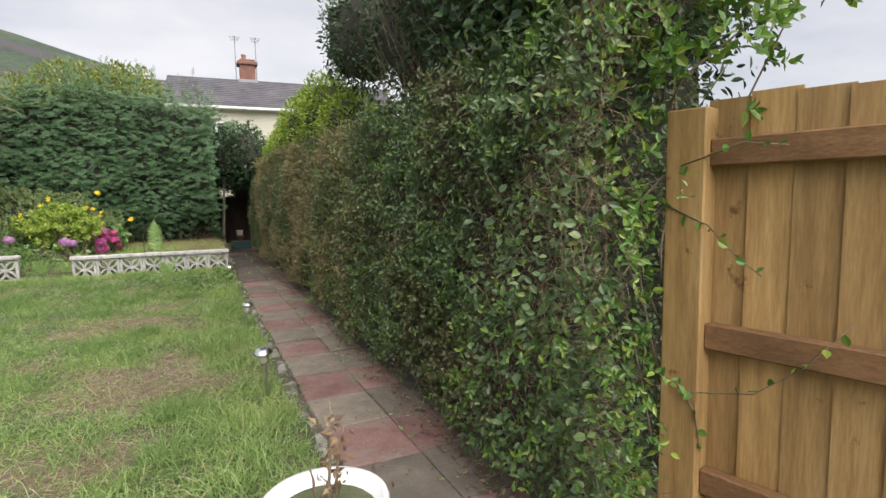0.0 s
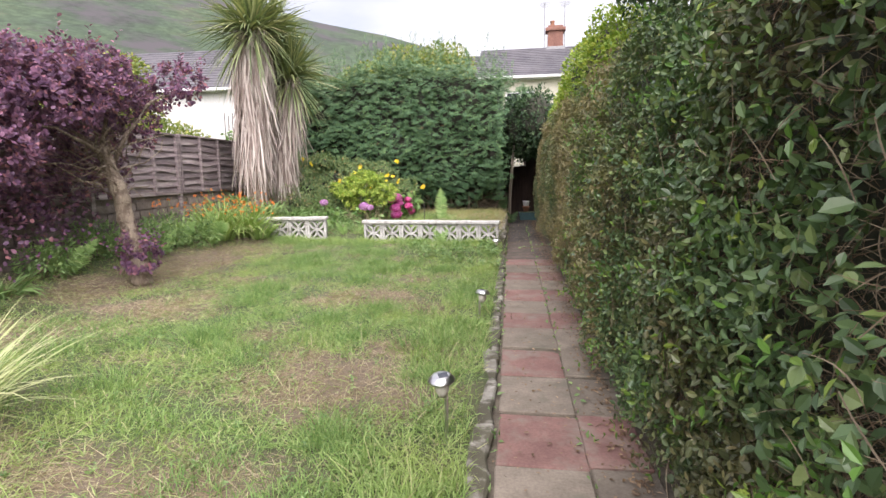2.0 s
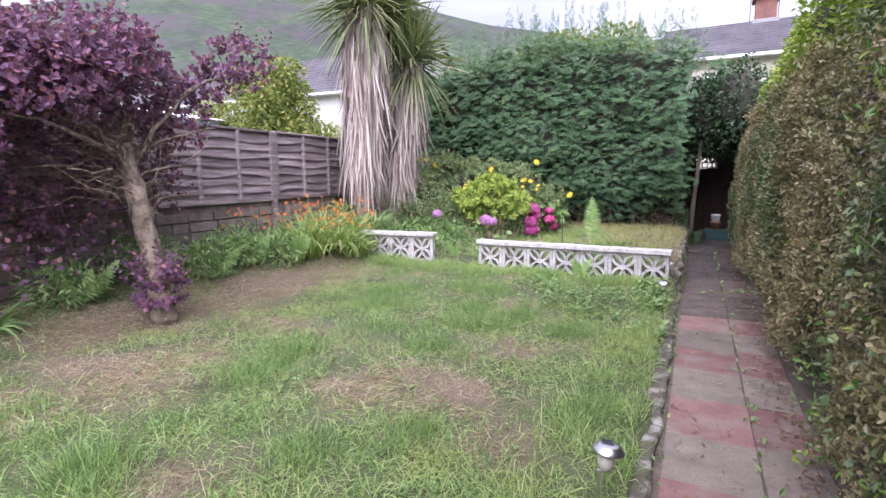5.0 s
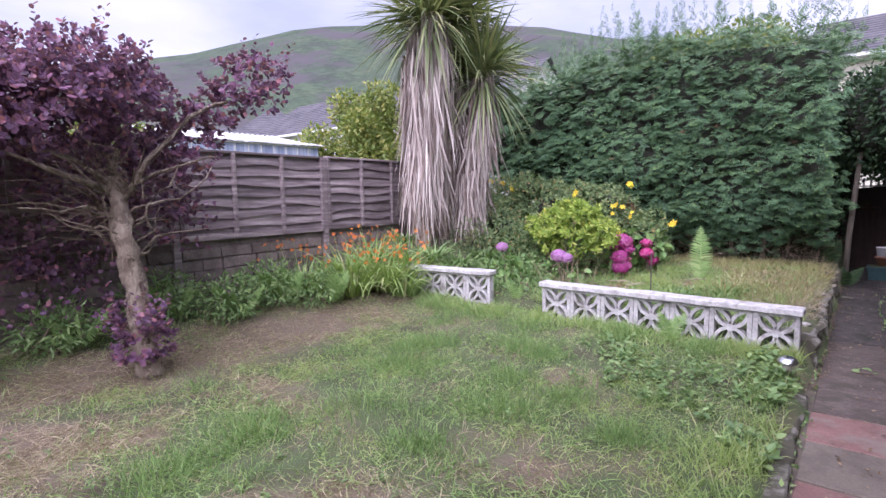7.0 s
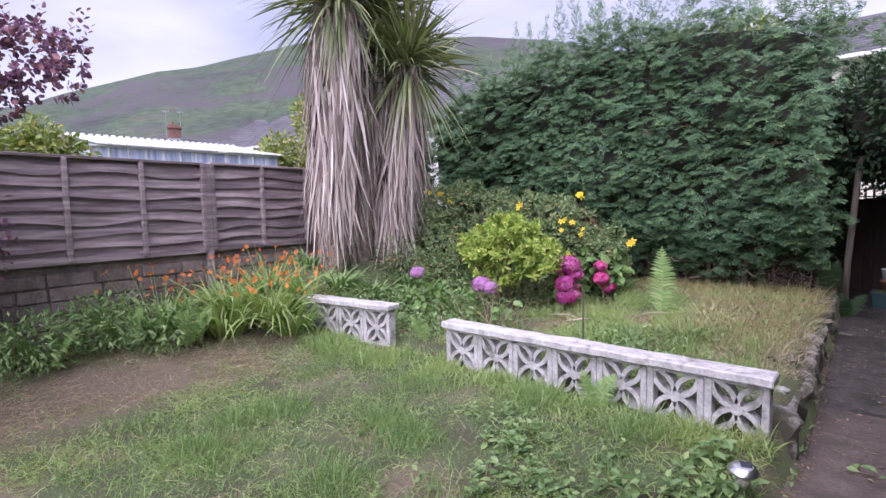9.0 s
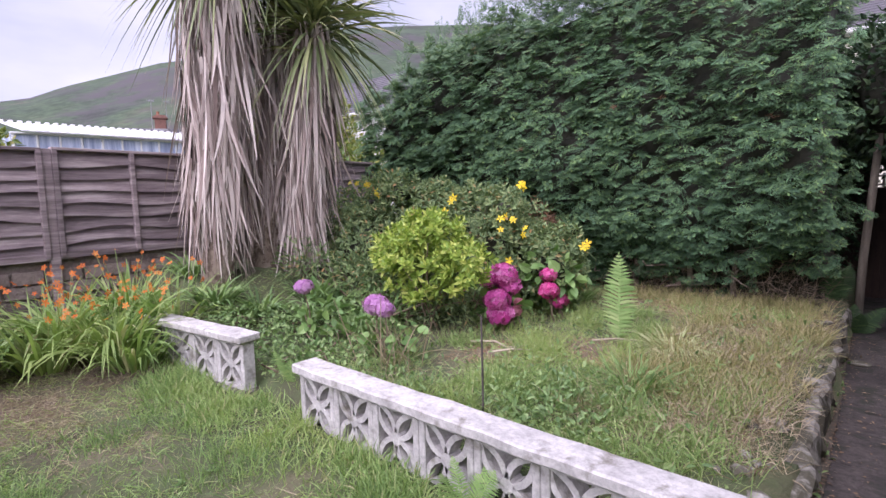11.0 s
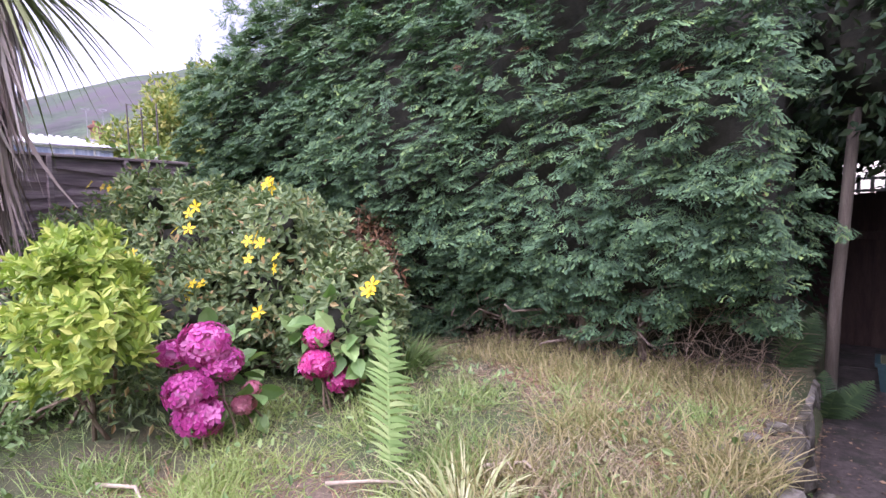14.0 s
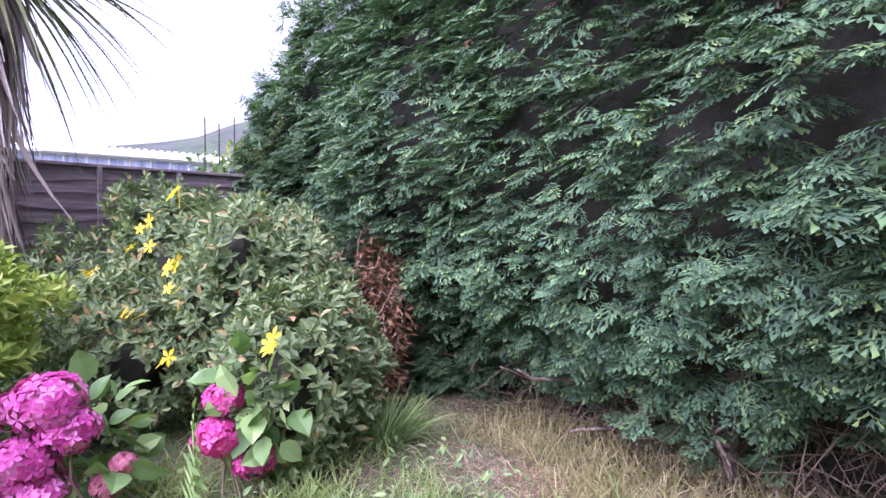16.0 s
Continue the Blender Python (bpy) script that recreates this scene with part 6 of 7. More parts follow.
r4 = np.random.default_rng(70)
for i, (cx, cy, nn, ln) in enumerate([(-4.35, 9.35, 150, 0.95), (-3.98, 9.62, 170, 1.0), (-4.1, 9.2, 120, 0.8), (-4.5, 9.9, 110, 0.9), (-4.55, 8.8, 90, 0.7), (-4.05, 10.12, 140, 0.85), (-3.75, 9.7, 90, 0.7)]):
    cl = strap_clump("montbretia", "clump of arching montbretia leaves with orange flowers", (cx, cy, float(height(cx, cy))), int(nn * 1.2), ln * 1.1, 0.03, "grass", 700 + i)
    k = 22
    a = r4.uniform(0, 6.28, k)
    P = np.stack([np.cos(a) * r4.uniform(0.1, 0.45, k), np.sin(a) * r4.uniform(0.1, 0.45, k) - 0.08, r4.uniform(0.40, 0.66, k)], 1)
    scatter("flowers", STAR, P, r4.normal(size=(k, 3)), r4.normal(0, 0.5, (k, 3)) + [0.4, -0.6, 0.6], r4.uniform(0.018, 0.034, k), M["orange"], cl, "orange flower sprays")
    base = P * [0.25, 0.25, 0]
    V, T = strips(base, P - base, np.linalg.norm(P - base, axis=1), np.full(k, 0.006), np.zeros(k), 3, taper=0.4)
    soup("flower_stem", V, T, M["grass"], cl)["kind"] = "stuff"
for i, (cx, cy) in enumerate([(-3.7, 11.3), (-3.4, 11.0), (-4.5, 10.5), (-3.2, 11.6), (-3.65, 10.7), (-4.7, 10.1), (-3.5, 11.4), (-3.9, 10.4), (-3.0, 11.3)]):
    strap_clump("lily_leaves", "clump of green strap-shaped leaves at the palm's foot", (cx, cy, float(height(cx, cy))), 90, 0.5, 0.026, "weed", 720 + i, 0.7)
strap_clump("ornamental_grass", "fountain of pale striped grass blades", (-2.05, 3.4, 0.02), 260, 1.05, 0.012, "paleblade", 730, 0.85, (0.15, 0.5), "grass")
strap_clump("grass_tussock", "arching pale grass tussock over a dark hollow", (-0.6, 12.2, float(height(-0.6, 12.2))), 260, 0.5, 0.008, "paleblade", 735, 0.9, (0.5, 1.1), "grass")
strap_clump("grass_tussock", "green grass tussock in the raised bed", (-0.55, 11.35, float(height(-0.55, 11.35))), 220, 0.42, 0.009, "tuft", 736, 0.7, (0.3, 0.8), "grass")
strap_clump("grass_tussock", "soft green grass tussock before the conifers", (-2.0, 13.35, float(height(-2.0, 13.35))), 320, 0.45, 0.008, "tuft", 737, 0.7, (0.2, 0.7), "grass")
strap_clump("strap_leaf_clump", "dark green strap-leaved clump beneath the smoke bush", (-4.05, 5.0, 0.1), 130, 0.6, 0.028, "weed", 731, 0.8)
strap_clump("strap_leaf_clump", "dark green strap-leaved clump beneath the smoke bush", (-4.2, 5.6, 0.12), 110, 0.5, 0.028, "weed", 732, 0.8)
for i, (cx, cy, rr, hh) in enumerate([(-4.45, 8.3, 0.35, 0.22), (-4.3, 7.7, 0.35, 0.2), (-4.6, 7.2, 0.35, 0.22), (-4.15, 8.7, 0.3, 0.2), (-4.3, 6.3, 0.3, 0.18)]):
    g = float(height(cx, cy))
    bush("border_plant", "low leafy green border plant by the fence", [((cx, cy, g + hh), (rr, rr * 1.1, hh + 0.04))], 700, (0.05, 0.09), LANCE, "weed", 740 + i, 0.7, False, "plant")
    fern_plant((cx + 0.1, cy + 0.1, g), 8, 0.5, 750 + i, 0.6, "green fern in the border by the fence")
for i, (cx, cy, rr, hh) in enumerate([(-3.3, 10.8, 0.45, 0.14), (-2.75, 11.1, 0.4, 0.12), (-3.0, 11.5, 0.4, 0.2), (-3.5, 11.9, 0.5, 0.3), (-4.4, 11.9, 0.5, 0.3), (-3.6, 10.45, 0.4, 0.12), (-2.5, 10.6, 0.35, 0.1), (-1.6, 10.5, 0.3, 0.08), (-2.7, 10.4, 0.3, 0.1), (-3.2, 10.35, 0.4, 0.1)]):
    g = float(height(cx, cy))
    bush("ground_cover", "low sprawling green ground cover in the bed", [((cx, cy, g + hh * 0.7), (rr, rr * 0.8, hh))], 600, (0.03, 0.055), LEAF, "weed", 760 + i, 0.8, False, "plant")

# dead brown brash between the bush and the conifers
brash = thing("dead_brash", "heap of dead brown conifer brash behind the bush", "brash", (-2.5, 13.5, 0.3))
blob_leaves([((0, 0.05, 0.25), (0.2, 0.18, 0.35)), ((0.03, 0.1, 0.55), (0.2, 0.16, 0.35)), ((-0.08, 0.15, 0.85), (0.18, 0.14, 0.3))], 1700, (0.03, 0.08), LANCE, M["conifer_dead"], brash, 77, "dead_sprays", 0.6, 0.5)
r = np.random.default_rng(78)
n = 160
V, T = strips(r.normal(0, 0.12, (n, 3)) + np.stack([0 * np.arange(n), 0.0 * np.arange(n), r.uniform(0.1, 1.0, n)], 1), r.normal(0, 1, (n, 3)) - [0, 0.3, 0.6], r.uniform(0.12, 0.35, n), np.full(n, 0.006), r.uniform(0, 0.4, n), 4, taper=0.6, curl=0.15)
soup("twig_mass", V, T, M["deadtwig"], brash, "bare brown twigs")

# ---- trees beyond the fence ----
for nm, lb, bl, sd in (("garden_tree", "yellow-green leafy tree beyond the fence", [((-13.0, 17.6, 3.3), (1.3, 1.4, 1.5)), ((-12.4, 16.8, 2.6), (1.0, 1.1, 1.0)), ((-13.6, 18.6, 2.9), (1.2, 1.2, 1.3)), ((-12.6, 17.6, 4.5), (0.7, 0.8, 0.8)), ((-11.6, 18.4, 2.2), (1.1, 1.2, 0.9)), ((-13.9, 15.9, 3.0), (0.8, 0.8, 0.8)), ((-12.2, 16.2, 3.6), (0.5, 0.6, 0.6)), ((-13.8, 17.0, 4.4), (0.6, 0.6, 0.7))], 81),
                       ("garden_tree", "light green shrub beside the conservatory", [((-12.5, 9.5, 2.75), (0.6, 0.55, 0.65)), ((-12.4, 8.8, 2.4), (0.6, 0.6, 0.7)), ((-12.5, 10.1, 2.6), (0.3, 0.4, 0.45))], 82),
                       ("garden_tree", "yellow-green tree behind the far hedge", [((-4.6, 24.0, 5.3), (1.6, 1.4, 1.3)), ((-3.0, 24.5, 5.6), (1.4, 1.3, 1.1)), ((-6.2, 24.2, 4.7), (1.5, 1.4, 1.3))], 83)):
    c = np.mean([b[0] for b in bl], 0)
    t = thing(nm, lb, "tree", (float(c[0]), float(c[1]), 0.0))
    b2 = [(tuple(np.array(p) - [c[0], c[1], 0]), q) for p, q in bl]
    blob_leaves(b2, 200, (0.10, 0.2), LEAF, M["far_leaf"], t, sd, "crown", 0.8)
    b = bmesh.new()
    tube(b, wander((0, 0, -0.1), (0, 0, float(c[2])), 5, 0.06), [0.14, 0.12, 0.1, 0.08, 0.06, 0.04], 8)
    for p, q in b2:
        tube(b, wander((0, 0, float(c[2]) * 0.5), p, 4, 0.08), [0.06, 0.05, 0.04, 0.03, 0.015], 6)
    part("trunk", b, M["bark"], t, "", True)

# pale dry stalks among the lilac heads
stalks = thing("dry_stalks", "pale dry arching stalks among the lilac flowers", "stalks", (-2.1, 10.85, 0.2))
r = np.random.default_rng(88)
n = 42
V, T = strips(r.normal(0, 0.1, (n, 3)) * [1.6, 1, 0], np.stack([r.normal(0.1, 0.55, n), r.normal(-0.1, 0.3, n), np.ones(n)], 1), r.uniform(0.3, 0.75, n), np.full(n, 0.009), r.uniform(0.0, 0.5, n), 6, taper=0.6, curl=0.12)
soup("stalk", V, T, M["straw"], stalks)
stalks["kind"] = "stuff"


# ---- lawn ----
def blades(n, x0, x1, y0, y1, lo, hi, w, seed, keep=None, flat=0.6, tufts=0, segs=2):
    r = np.random.default_rng(seed)
    if tufts:
        cx, cy = r.uniform(x0, x1, tufts), r.uniform(y0, y1, tufts)
        i = r.integers(0, tufts, n)
        x, y = cx[i] + r.normal(0, 0.09, n), cy[i] + r.normal(0, 0.09, n)
    else:
        x, y = r.uniform(x0, x1, n), r.uniform(y0, y1, n)
    if keep is not None:
        k = keep(x, y)
        x, y = x[k], y[k]
    n = len(x)
    P = np.stack([x, y, height(x, y) + 0.0], 1)
    D = np.stack([r.normal(0, flat, n), r.normal(0, flat, n), np.ones(n)], 1)
    return strips(P, D, r.uniform(lo, hi, n), np.full(n, w), r.uniform(0.1, 0.7, n), segs, None, 1.0, 0.3)


def on_lawn(x, y):
    return (y < 10.02 + 0.2 * ((x > -2.7) & (x < -2.05))) & (x < 0.56 - 0.04 * (y - 4.3)) & (x > fence_x(y) + 0.15)


def in_bed(x, y):
    return (y > 10.2) & (x < bed_edge(y) - 0.02) & (x > fence_x(y) + 0.1)


coin = np.random.default_rng(89)


def green_here(x, y):
    return on_lawn(x, y) & (coin.uniform(0, 1, len(x)) > 0.86 * dry(x, y))


def dry_here(x, y):
    return on_lawn(x, y) & (coin.uniform(0, 1, len(x)) < dry(x, y) + 0.05)


def joined(name, parts, mat, label):
    V = np.concatenate([v for v, _ in parts])
    off = np.cumsum([0] + [len(v) for v, _ in parts])
    tagged(soup(name, V, np.concatenate([t + o2 for (_, t), o2 in zip(parts, off)]), mat), label, "grass", kind="stuff")


TALL = [(-2.04, 6.67), (-1.75, 7.43), (-1.89, 6.08), (-1.53, 4.95), (-1.7, 5.05), (-1.23, 7.86), (-0.95, 7.95), (-0.52, 5.97), (-1.13, 7.19), (-2.27, 8.7), (-1.67, 9.01), (-1.4, 8.9), (-3.25, 9.71), (-2.24, 8.11), (-2.44, 8.44),
        (-1.35, 8.35), (-0.8, 8.3), (0.05, 5.1), (-0.1, 3.7), (-0.05, 3.1), (-1.7, 4.1), (-2.5, 4.6), (0.2, 6.6), (-0.3, 8.0), (-1.9, 9.5), (-0.3, 9.7), (-1.0, 9.75), (-3.0, 4.1), (-0.9, 5.6)]


def tall_tufts(per, seed):
    """Clumps of long soft blades at the places in TALL."""
    q = np.random.default_rng(seed)
    c = np.repeat(np.array(TALL), per, 0)
    size = np.repeat(q.uniform(0.07, 0.16, len(TALL)), per)
    o2 = q.normal(0, 1, c.shape) * size[:, None]
    x, y = (c + o2).T
    keep = on_lawn(x, y)
    x, y, o2 = x[keep], y[keep], o2[keep]
    n = len(x)
    D = np.stack([o2[:, 0] * 1.5 + q.normal(0, 0.35, n), o2[:, 1] * 1.5 + q.normal(0, 0.35, n), np.ones(n)], 1)
    return strips(np.stack([x, y, height(x, y)], 1), D, q.uniform(0.08, 0.2, n), np.full(n, 0.0045), q.uniform(0.1, 0.6, n), 2)


joined("lawn_grass", [blades(80000, -4.6, 0.6, 1.2, 10.1, 0.03, 0.085, 0.006, 90, green_here, 1.2, 0, 1), blades(48000, -4.4, 0.6, 1.2, 10.1, 0.05, 0.13, 0.0055, 91, green_here, 0.95, 1150),
                      blades(26000, -1.6, 0.6, 1.2, 6.0, 0.05, 0.14, 0.005, 92, green_here, 0.9, 210), blades(8000, 0.1, 0.56, 2.0, 9.9, 0.08, 0.2, 0.006, 93, on_lawn, 0.45, 70),
                      blades(6000, -3.9, 0.35, 9.7, 10.05, 0.06, 0.2, 0.007, 88, on_lawn, 0.45, 70)], M["grass"], "patchy unmown lawn of uneven green tufts")
joined("tall_grass", [tall_tufts(420, 84), blades(9000, -3.2, 0.35, 2.5, 9.8, 0.09, 0.18, 0.005, 86, on_lawn, 0.5, 75)], M["tuft"], "soft dark green tufts of longer grass in the lawn")
joined("dry_grass", [blades(85000, -4.6, 0.5, 1.2, 9.9, 0.04, 0.16, 0.0055, 94, dry_here, 1.9, 0, 1), blades(42000, -2.6, 0.5, 2.4, 7.2, 0.07, 0.2, 0.0055, 85, dry_here, 2.2, 0, 1), blades(36000, -4.7, -2.4, 4.6, 10.0, 0.06, 0.19, 0.006, 83, dry_here, 2.4, 0, 1), blades(6000, -3.0, 0.4, 1.6, 9.0, 0.08, 0.2, 0.005, 99, dry_here, 1.2, 150), blades(14000, -2.4, 0.3, 10.3, 14.4, 0.04, 0.13, 0.005, 95, in_bed, 1.8, 0, 1),
                     blades(6000, -2.2, 0.2, 13.0, 14.6, 0.05, 0.16, 0.005, 87, in_bed, 1.4, 0, 1), blades(6000, -0.7, 0.2, 10.9, 13.2, 0.1, 0.26, 0.005, 96, in_bed, 0.9, 38)], M["straw"], "straw-coloured dry grass on lawn and raised bed")
joined("standing_dry_grass", [blades(4800, -1.9, 0.05, 13.7, 14.35, 0.08, 0.22, 0.006, 110, in_bed, 0.5, 90), blades(4500, -0.75, 0.15, 11.3, 13.6, 0.12, 0.3, 0.006, 111, in_bed, 0.55, 34)], M["ripe"], "upright yellow-green dry grass along the conifer hedge's foot")
joined("orange_thatch", [blades(22000, -1.9, 0.1, 11.0, 13.9, 0.05, 0.15, 0.006, 112, lambda x, y: in_bed(x, y) & (dry(x, y) > 0.4), 2.6, 0, 1)], M["thatch"], "flattened orange-brown thatch on the raised bed")
joined("bed_grass", [blades(26000, -4.2, 0.2, 10.2, 13.9, 0.05, 0.15, 0.0055, 97, lambda x, y: in_bed(x, y) & (noise2(x, y, 1.1, 8.0) > -0.1 + 0.9 * dry(x, y)), 0.9, 0, 1),
                     blades(11000, -2.2, 0.1, 10.2, 13.6, 0.12, 0.26, 0.005, 98, in_bed, 0.6, 80), blades(7000, -1.6, -0.1, 10.2, 12.0, 0.06, 0.16, 0.006, 113, in_bed, 0.9, 50)], M["grass"], "green grass growing over the raised bed")

# weeds in the lawn and along the path
r = np.random.default_rng(100)


def leafy_shoots(name, label, cx, cy, shape, size, tall, seed):
    """Short leafy shoots, each a stem with leaves in pairs up it."""
    q = np.random.default_rng(seed)
    keep = on_lawn(cx, cy)
    cx, cy = cx[keep], cy[keep]
    k, c = 9, len(cx)
    h = q.uniform(tall[0], tall[1], c)
    lean = q.normal(0, 0.25, (c, 2))
    f = np.tile(np.linspace(0.15, 1, k), c)
    i = np.repeat(np.arange(c), k)
    P = np.stack([cx[i] + lean[i, 0] * h[i] * f, cy[i] + lean[i, 1] * h[i] * f, height(cx, cy)[i] + h[i] * f], 1)
    a = np.tile(np.arange(k) * 2.4, c) + q.uniform(0, 6.28, c)[i]
    D = np.stack([np.cos(a), np.sin(a), 0.35 + q.normal(0, 0.3, len(a))], 1)
    ob = scatter(name, shape, P, D, q.normal(0, 0.3, (len(a), 3)) + [0, 0, 1], q.uniform(size[0], size[1], len(a)) * (1.15 - 0.5 * f), M["weed"])
    return tagged(ob, label, "weeds", kind="stuff")


c1 = r.choice(6, 62)
mint = np.array([(-0.94, 9.29), (-0.63, 9.31), (-0.39, 9.11), (-0.4, 8.72), (-0.16, 8.7), (-0.7, 8.9)])[c1] + r.normal(0, 0.15, (62, 2))
leafy_shoots("mint_weeds", "pale green leafy weeds spreading over the lawn", mint[:, 0], mint[:, 1], ELL_WIDE, (0.04, 0.065), (0.05, 0.17), 101)
c1 = r.choice(6, 34)
dock = np.array([(0.15, 9.35), (0.28, 9.23), (0.41, 9.2), (0.04, 9.6), (0.13, 8.92), (0.3, 8.3)])[c1] + r.normal(0, 0.1, (34, 2))
leafy_shoots("dock_weeds", "bright green broad-leaved weeds round the solar lamp", dock[:, 0], dock[:, 1], ELL_WIDE, (0.05, 0.10), (0.04, 0.16), 102)
cx, cy = r.uniform(-3.2, 0.4, 260), r.uniform(2.2, 9.9, 260)
leafy_shoots("lawn_weeds", "small broad-leaved weeds dotted over the lawn", cx, cy, ELL, (0.022, 0.04), (0.03, 0.10), 103)
n = 2100
y = r.uniform(10.1, 13.6, n)
x = np.where(r.uniform(0, 1, n) < 0.45, r.normal(-0.8, 0.3, n), r.uniform(-2.2, 0.1, n))
y = np.where((x > -1.1) & (x < -0.5), r.normal(10.9, 0.35, n), y)
k = in_bed(x, y)
P = np.stack([x, y, height(x, y) + r.uniform(0.01, 0.1, n)], 1)[k]
n = len(P)
tagged(scatter("bed_weeds", ELL, P, r.normal(0, 1, (n, 3)) + [0, 0, 0.3], r.normal(0, 0.35, (n, 3)) + [0, 0, 1], r.uniform(0.025, 0.06, n), M["weed"]), "small leafy weeds in the raised bed", "weeds", kind="stuff")
n = 420
y = r.uniform(1.8, 14, n)
x = np.where(r.uniform(0, 1, n) < 0.6, 0.64, 1.08) - 0.04 * (y - 4.3) + r.normal(0, 0.02, n)
P = np.stack([x, y, r.uniform(0.0, 0.03, n)], 1)
tagged(scatter("path_weeds", LEAF, P, r.normal(0, 1, (n, 3)) + [0, 0, 0.6], r.normal(0, 0.4, (n, 3)) + [0, 0, 1], r.uniform(0.02, 0.05, n), M["weed"]), "tiny weeds in the joints of the path", "weeds", kind="stuff")
n = 3600
y = r.uniform(1.5, 15.5, n)
x = np.where(r.uniform(0, 1, n) < 0.2, r.uniform(-0.55, 0.0, n), 0) + 1.27 - np.abs(r.normal(0, 0.08, n)) - 0.036 * (y - 4.3) + 0.04
P = np.stack([x, y, 0.006 + r.uniform(0, 0.015, n)], 1)
tagged(scatter("leaf_litter", LEAF, P, np.stack([r.normal(0, 1, n), r.normal(0, 1, n), r.normal(0, 0.15, n)], 1), r.normal(0, 0.25, (n, 3)) + [0, 0, 1], r.uniform(0.015, 0.035, n), M["litter"]),
       "dry fallen leaves along the hedge's foot", "leaf litter", kind="stuff")
n = 2600
x, y = r.uniform(-2.2, 0.15, n), r.uniform(13.0, 15.0, n)
P = np.stack([x, y, height(x, y) + r.uniform(0.0, 0.03, n)], 1)
V, T = strips(P, np.stack([r.normal(0, 1, n), r.normal(0, 1, n), r.normal(0.05, 0.15, n)], 1), r.uniform(0.03, 0.13, n), np.full(n, 0.004), r.normal(0, 0.05, n), 2, taper=0.6)
tagged(soup("needle_litter", V, T, M["litter"]), "dead twigs and needles under the conifer hedge", "litter", kind="stuff")


# ---- solar lamps in the grass ----
def solar_lamp(at, tilt, label):
    t = thing("solar_lamp", label, "garden lamp", at, "solar lamps beside the path")
    hd = part("cap", lathe([(0.04, 0.246), (0.06, 0.25), (0.064, 0.256), (0.06, 0.262), (0.044, 0.28), (0.034, 0.283)], 28), M["steel"], t, "domed stainless steel cap", True)
    hd.matrix_basis = pose(0, 0, 0, tilt[0], tilt[1], 0)
    sp = part("solar_cell", box_mesh(-0.022, 0.022, -0.022, 0.022, 0.282, 0.286, 0.001), M["solar"], t, "dark square solar cell")
    sp.matrix_basis = pose(0, 0, 0, tilt[0], tilt[1], 20)
    df = part("diffuser", lathe([(0.02, 0.175), (0.03, 0.2), (0.034, 0.247)], 20), M["lampglass"], t, "frosted diffuser", True)
    df.matrix_basis = pose(0, 0, 0, tilt[0], tilt[1], 0)
    b = bmesh.new()
    tube(b, [(0, 0, -0.2), (0, 0, 0.178)], [0.008, 0.009], 8)
    part("stake", b, M["steel"], t)
    return t


solar_lamp((0.45, 3.785, 0.085), (6, -4), "steel solar lamp on a stake beside the path")
solar_lamp((0.4, 5.83, 0.01), (-5, 6), "steel solar lamp on a stake in tall weeds")
solar_lamp((0.285, 9.38, 0.0), (5, 4), "steel solar lamp on a stake near the white wall")

# ---- white tub with a dead plant ----
tub = thing("planter", "round white plastic planter with a dead stalk", "planter", (0.52, 1.98, 0.0))
b = lathe([(0.15, 0.0), (0.165, 0.02), (0.2, 0.24), (0.225, 0.25), (0.23, 0.265), (0.225, 0.28), (0.205, 0.275), (0.195, 0.22)], 36)
part("tub", b, M["whitepot"], tub, "", True)
part("soil", lathe([(0.01, 0.2), (0.194, 0.215), (0.18, 0.23), (0.05, 0.236)], 24), M["soil"], tub)
b = bmesh.new()
for dx, h in ((0.02, 0.62), (0.05, 0.5), (-0.03, 0.42), (0.0, 0.34)):
    tube(b, wander((dx * 0.6, 0.02, 0.22), (dx * 1.8, 0.02 + dx, h), 5, 0.008), [0.007, 0.006, 0.006, 0.005, 0.004, 0.003], 5)
part("dead_stalk", b, M["twig"], tub, "dry brown flower stalk", True)
r = np.random.default_rng(110)
n = 70
P = np.stack([r.normal(0.03, 0.03, n), r.normal(0.02, 0.03, n), r.uniform(0.3, 0.58, n)], 1)
scatter("dead_leaves", LEAF, P, r.normal(0, 1, (n, 3)) - [0, 0, 0.8], r.normal(size=(n, 3)), r.uniform(0.02, 0.05, n), M["litter"], tub, "withered brown leaves")

# ---- stakes, post, passage ----
b = bmesh.new()
tube(b, [(0, 0, -0.1), (0.002, 0, 0.3), (0.0, 0, 0.58)], [0.006, 0.006, 0.005], 7)
tagged(part("garden_stake", b, M["black"]), "thin dark stake standing in the raised bed", "stake").matrix_basis = pose(-1.05, 10.56, 0.22)
b = bmesh.new()
tube(b, [(0.24, 15.15, 0.0), (0.26, 15.15, 0.7), (0.30, 15.15, 1.3), (0.34, 15.15, 1.95)], [0.04, 0.038, 0.036, 0.034], 9)
tagged(part("rustic_post", b, M["post"], None, "", True), "round weathered wooden post beside the passage", "post")
back = thing("back_fence", "dark creosoted board fence closing the passage", "fence", (-0.6, 17.05, 0), kind="structure")
for k in range(20):
    part("board", box_mesh(0.13 * k, 0.13 * k + 0.14, 0.012 * (k % 2), 0.012 * (k % 2) + 0.014, 0, (1.42 if 6 <= k <= 8 else 1.72) + 0.01 * (k % 3), 0.003), M["dark_timber"], back)
part("rail", box_mesh(0, 2.6, -0.04, 0.0, 1.0, 1.08, 0.004), M["dark_timber"], back)
lat = thing("white_lattice", "white painted lattice on top of the dark fence", "lattice", (0.2, 17.06, 1.43))
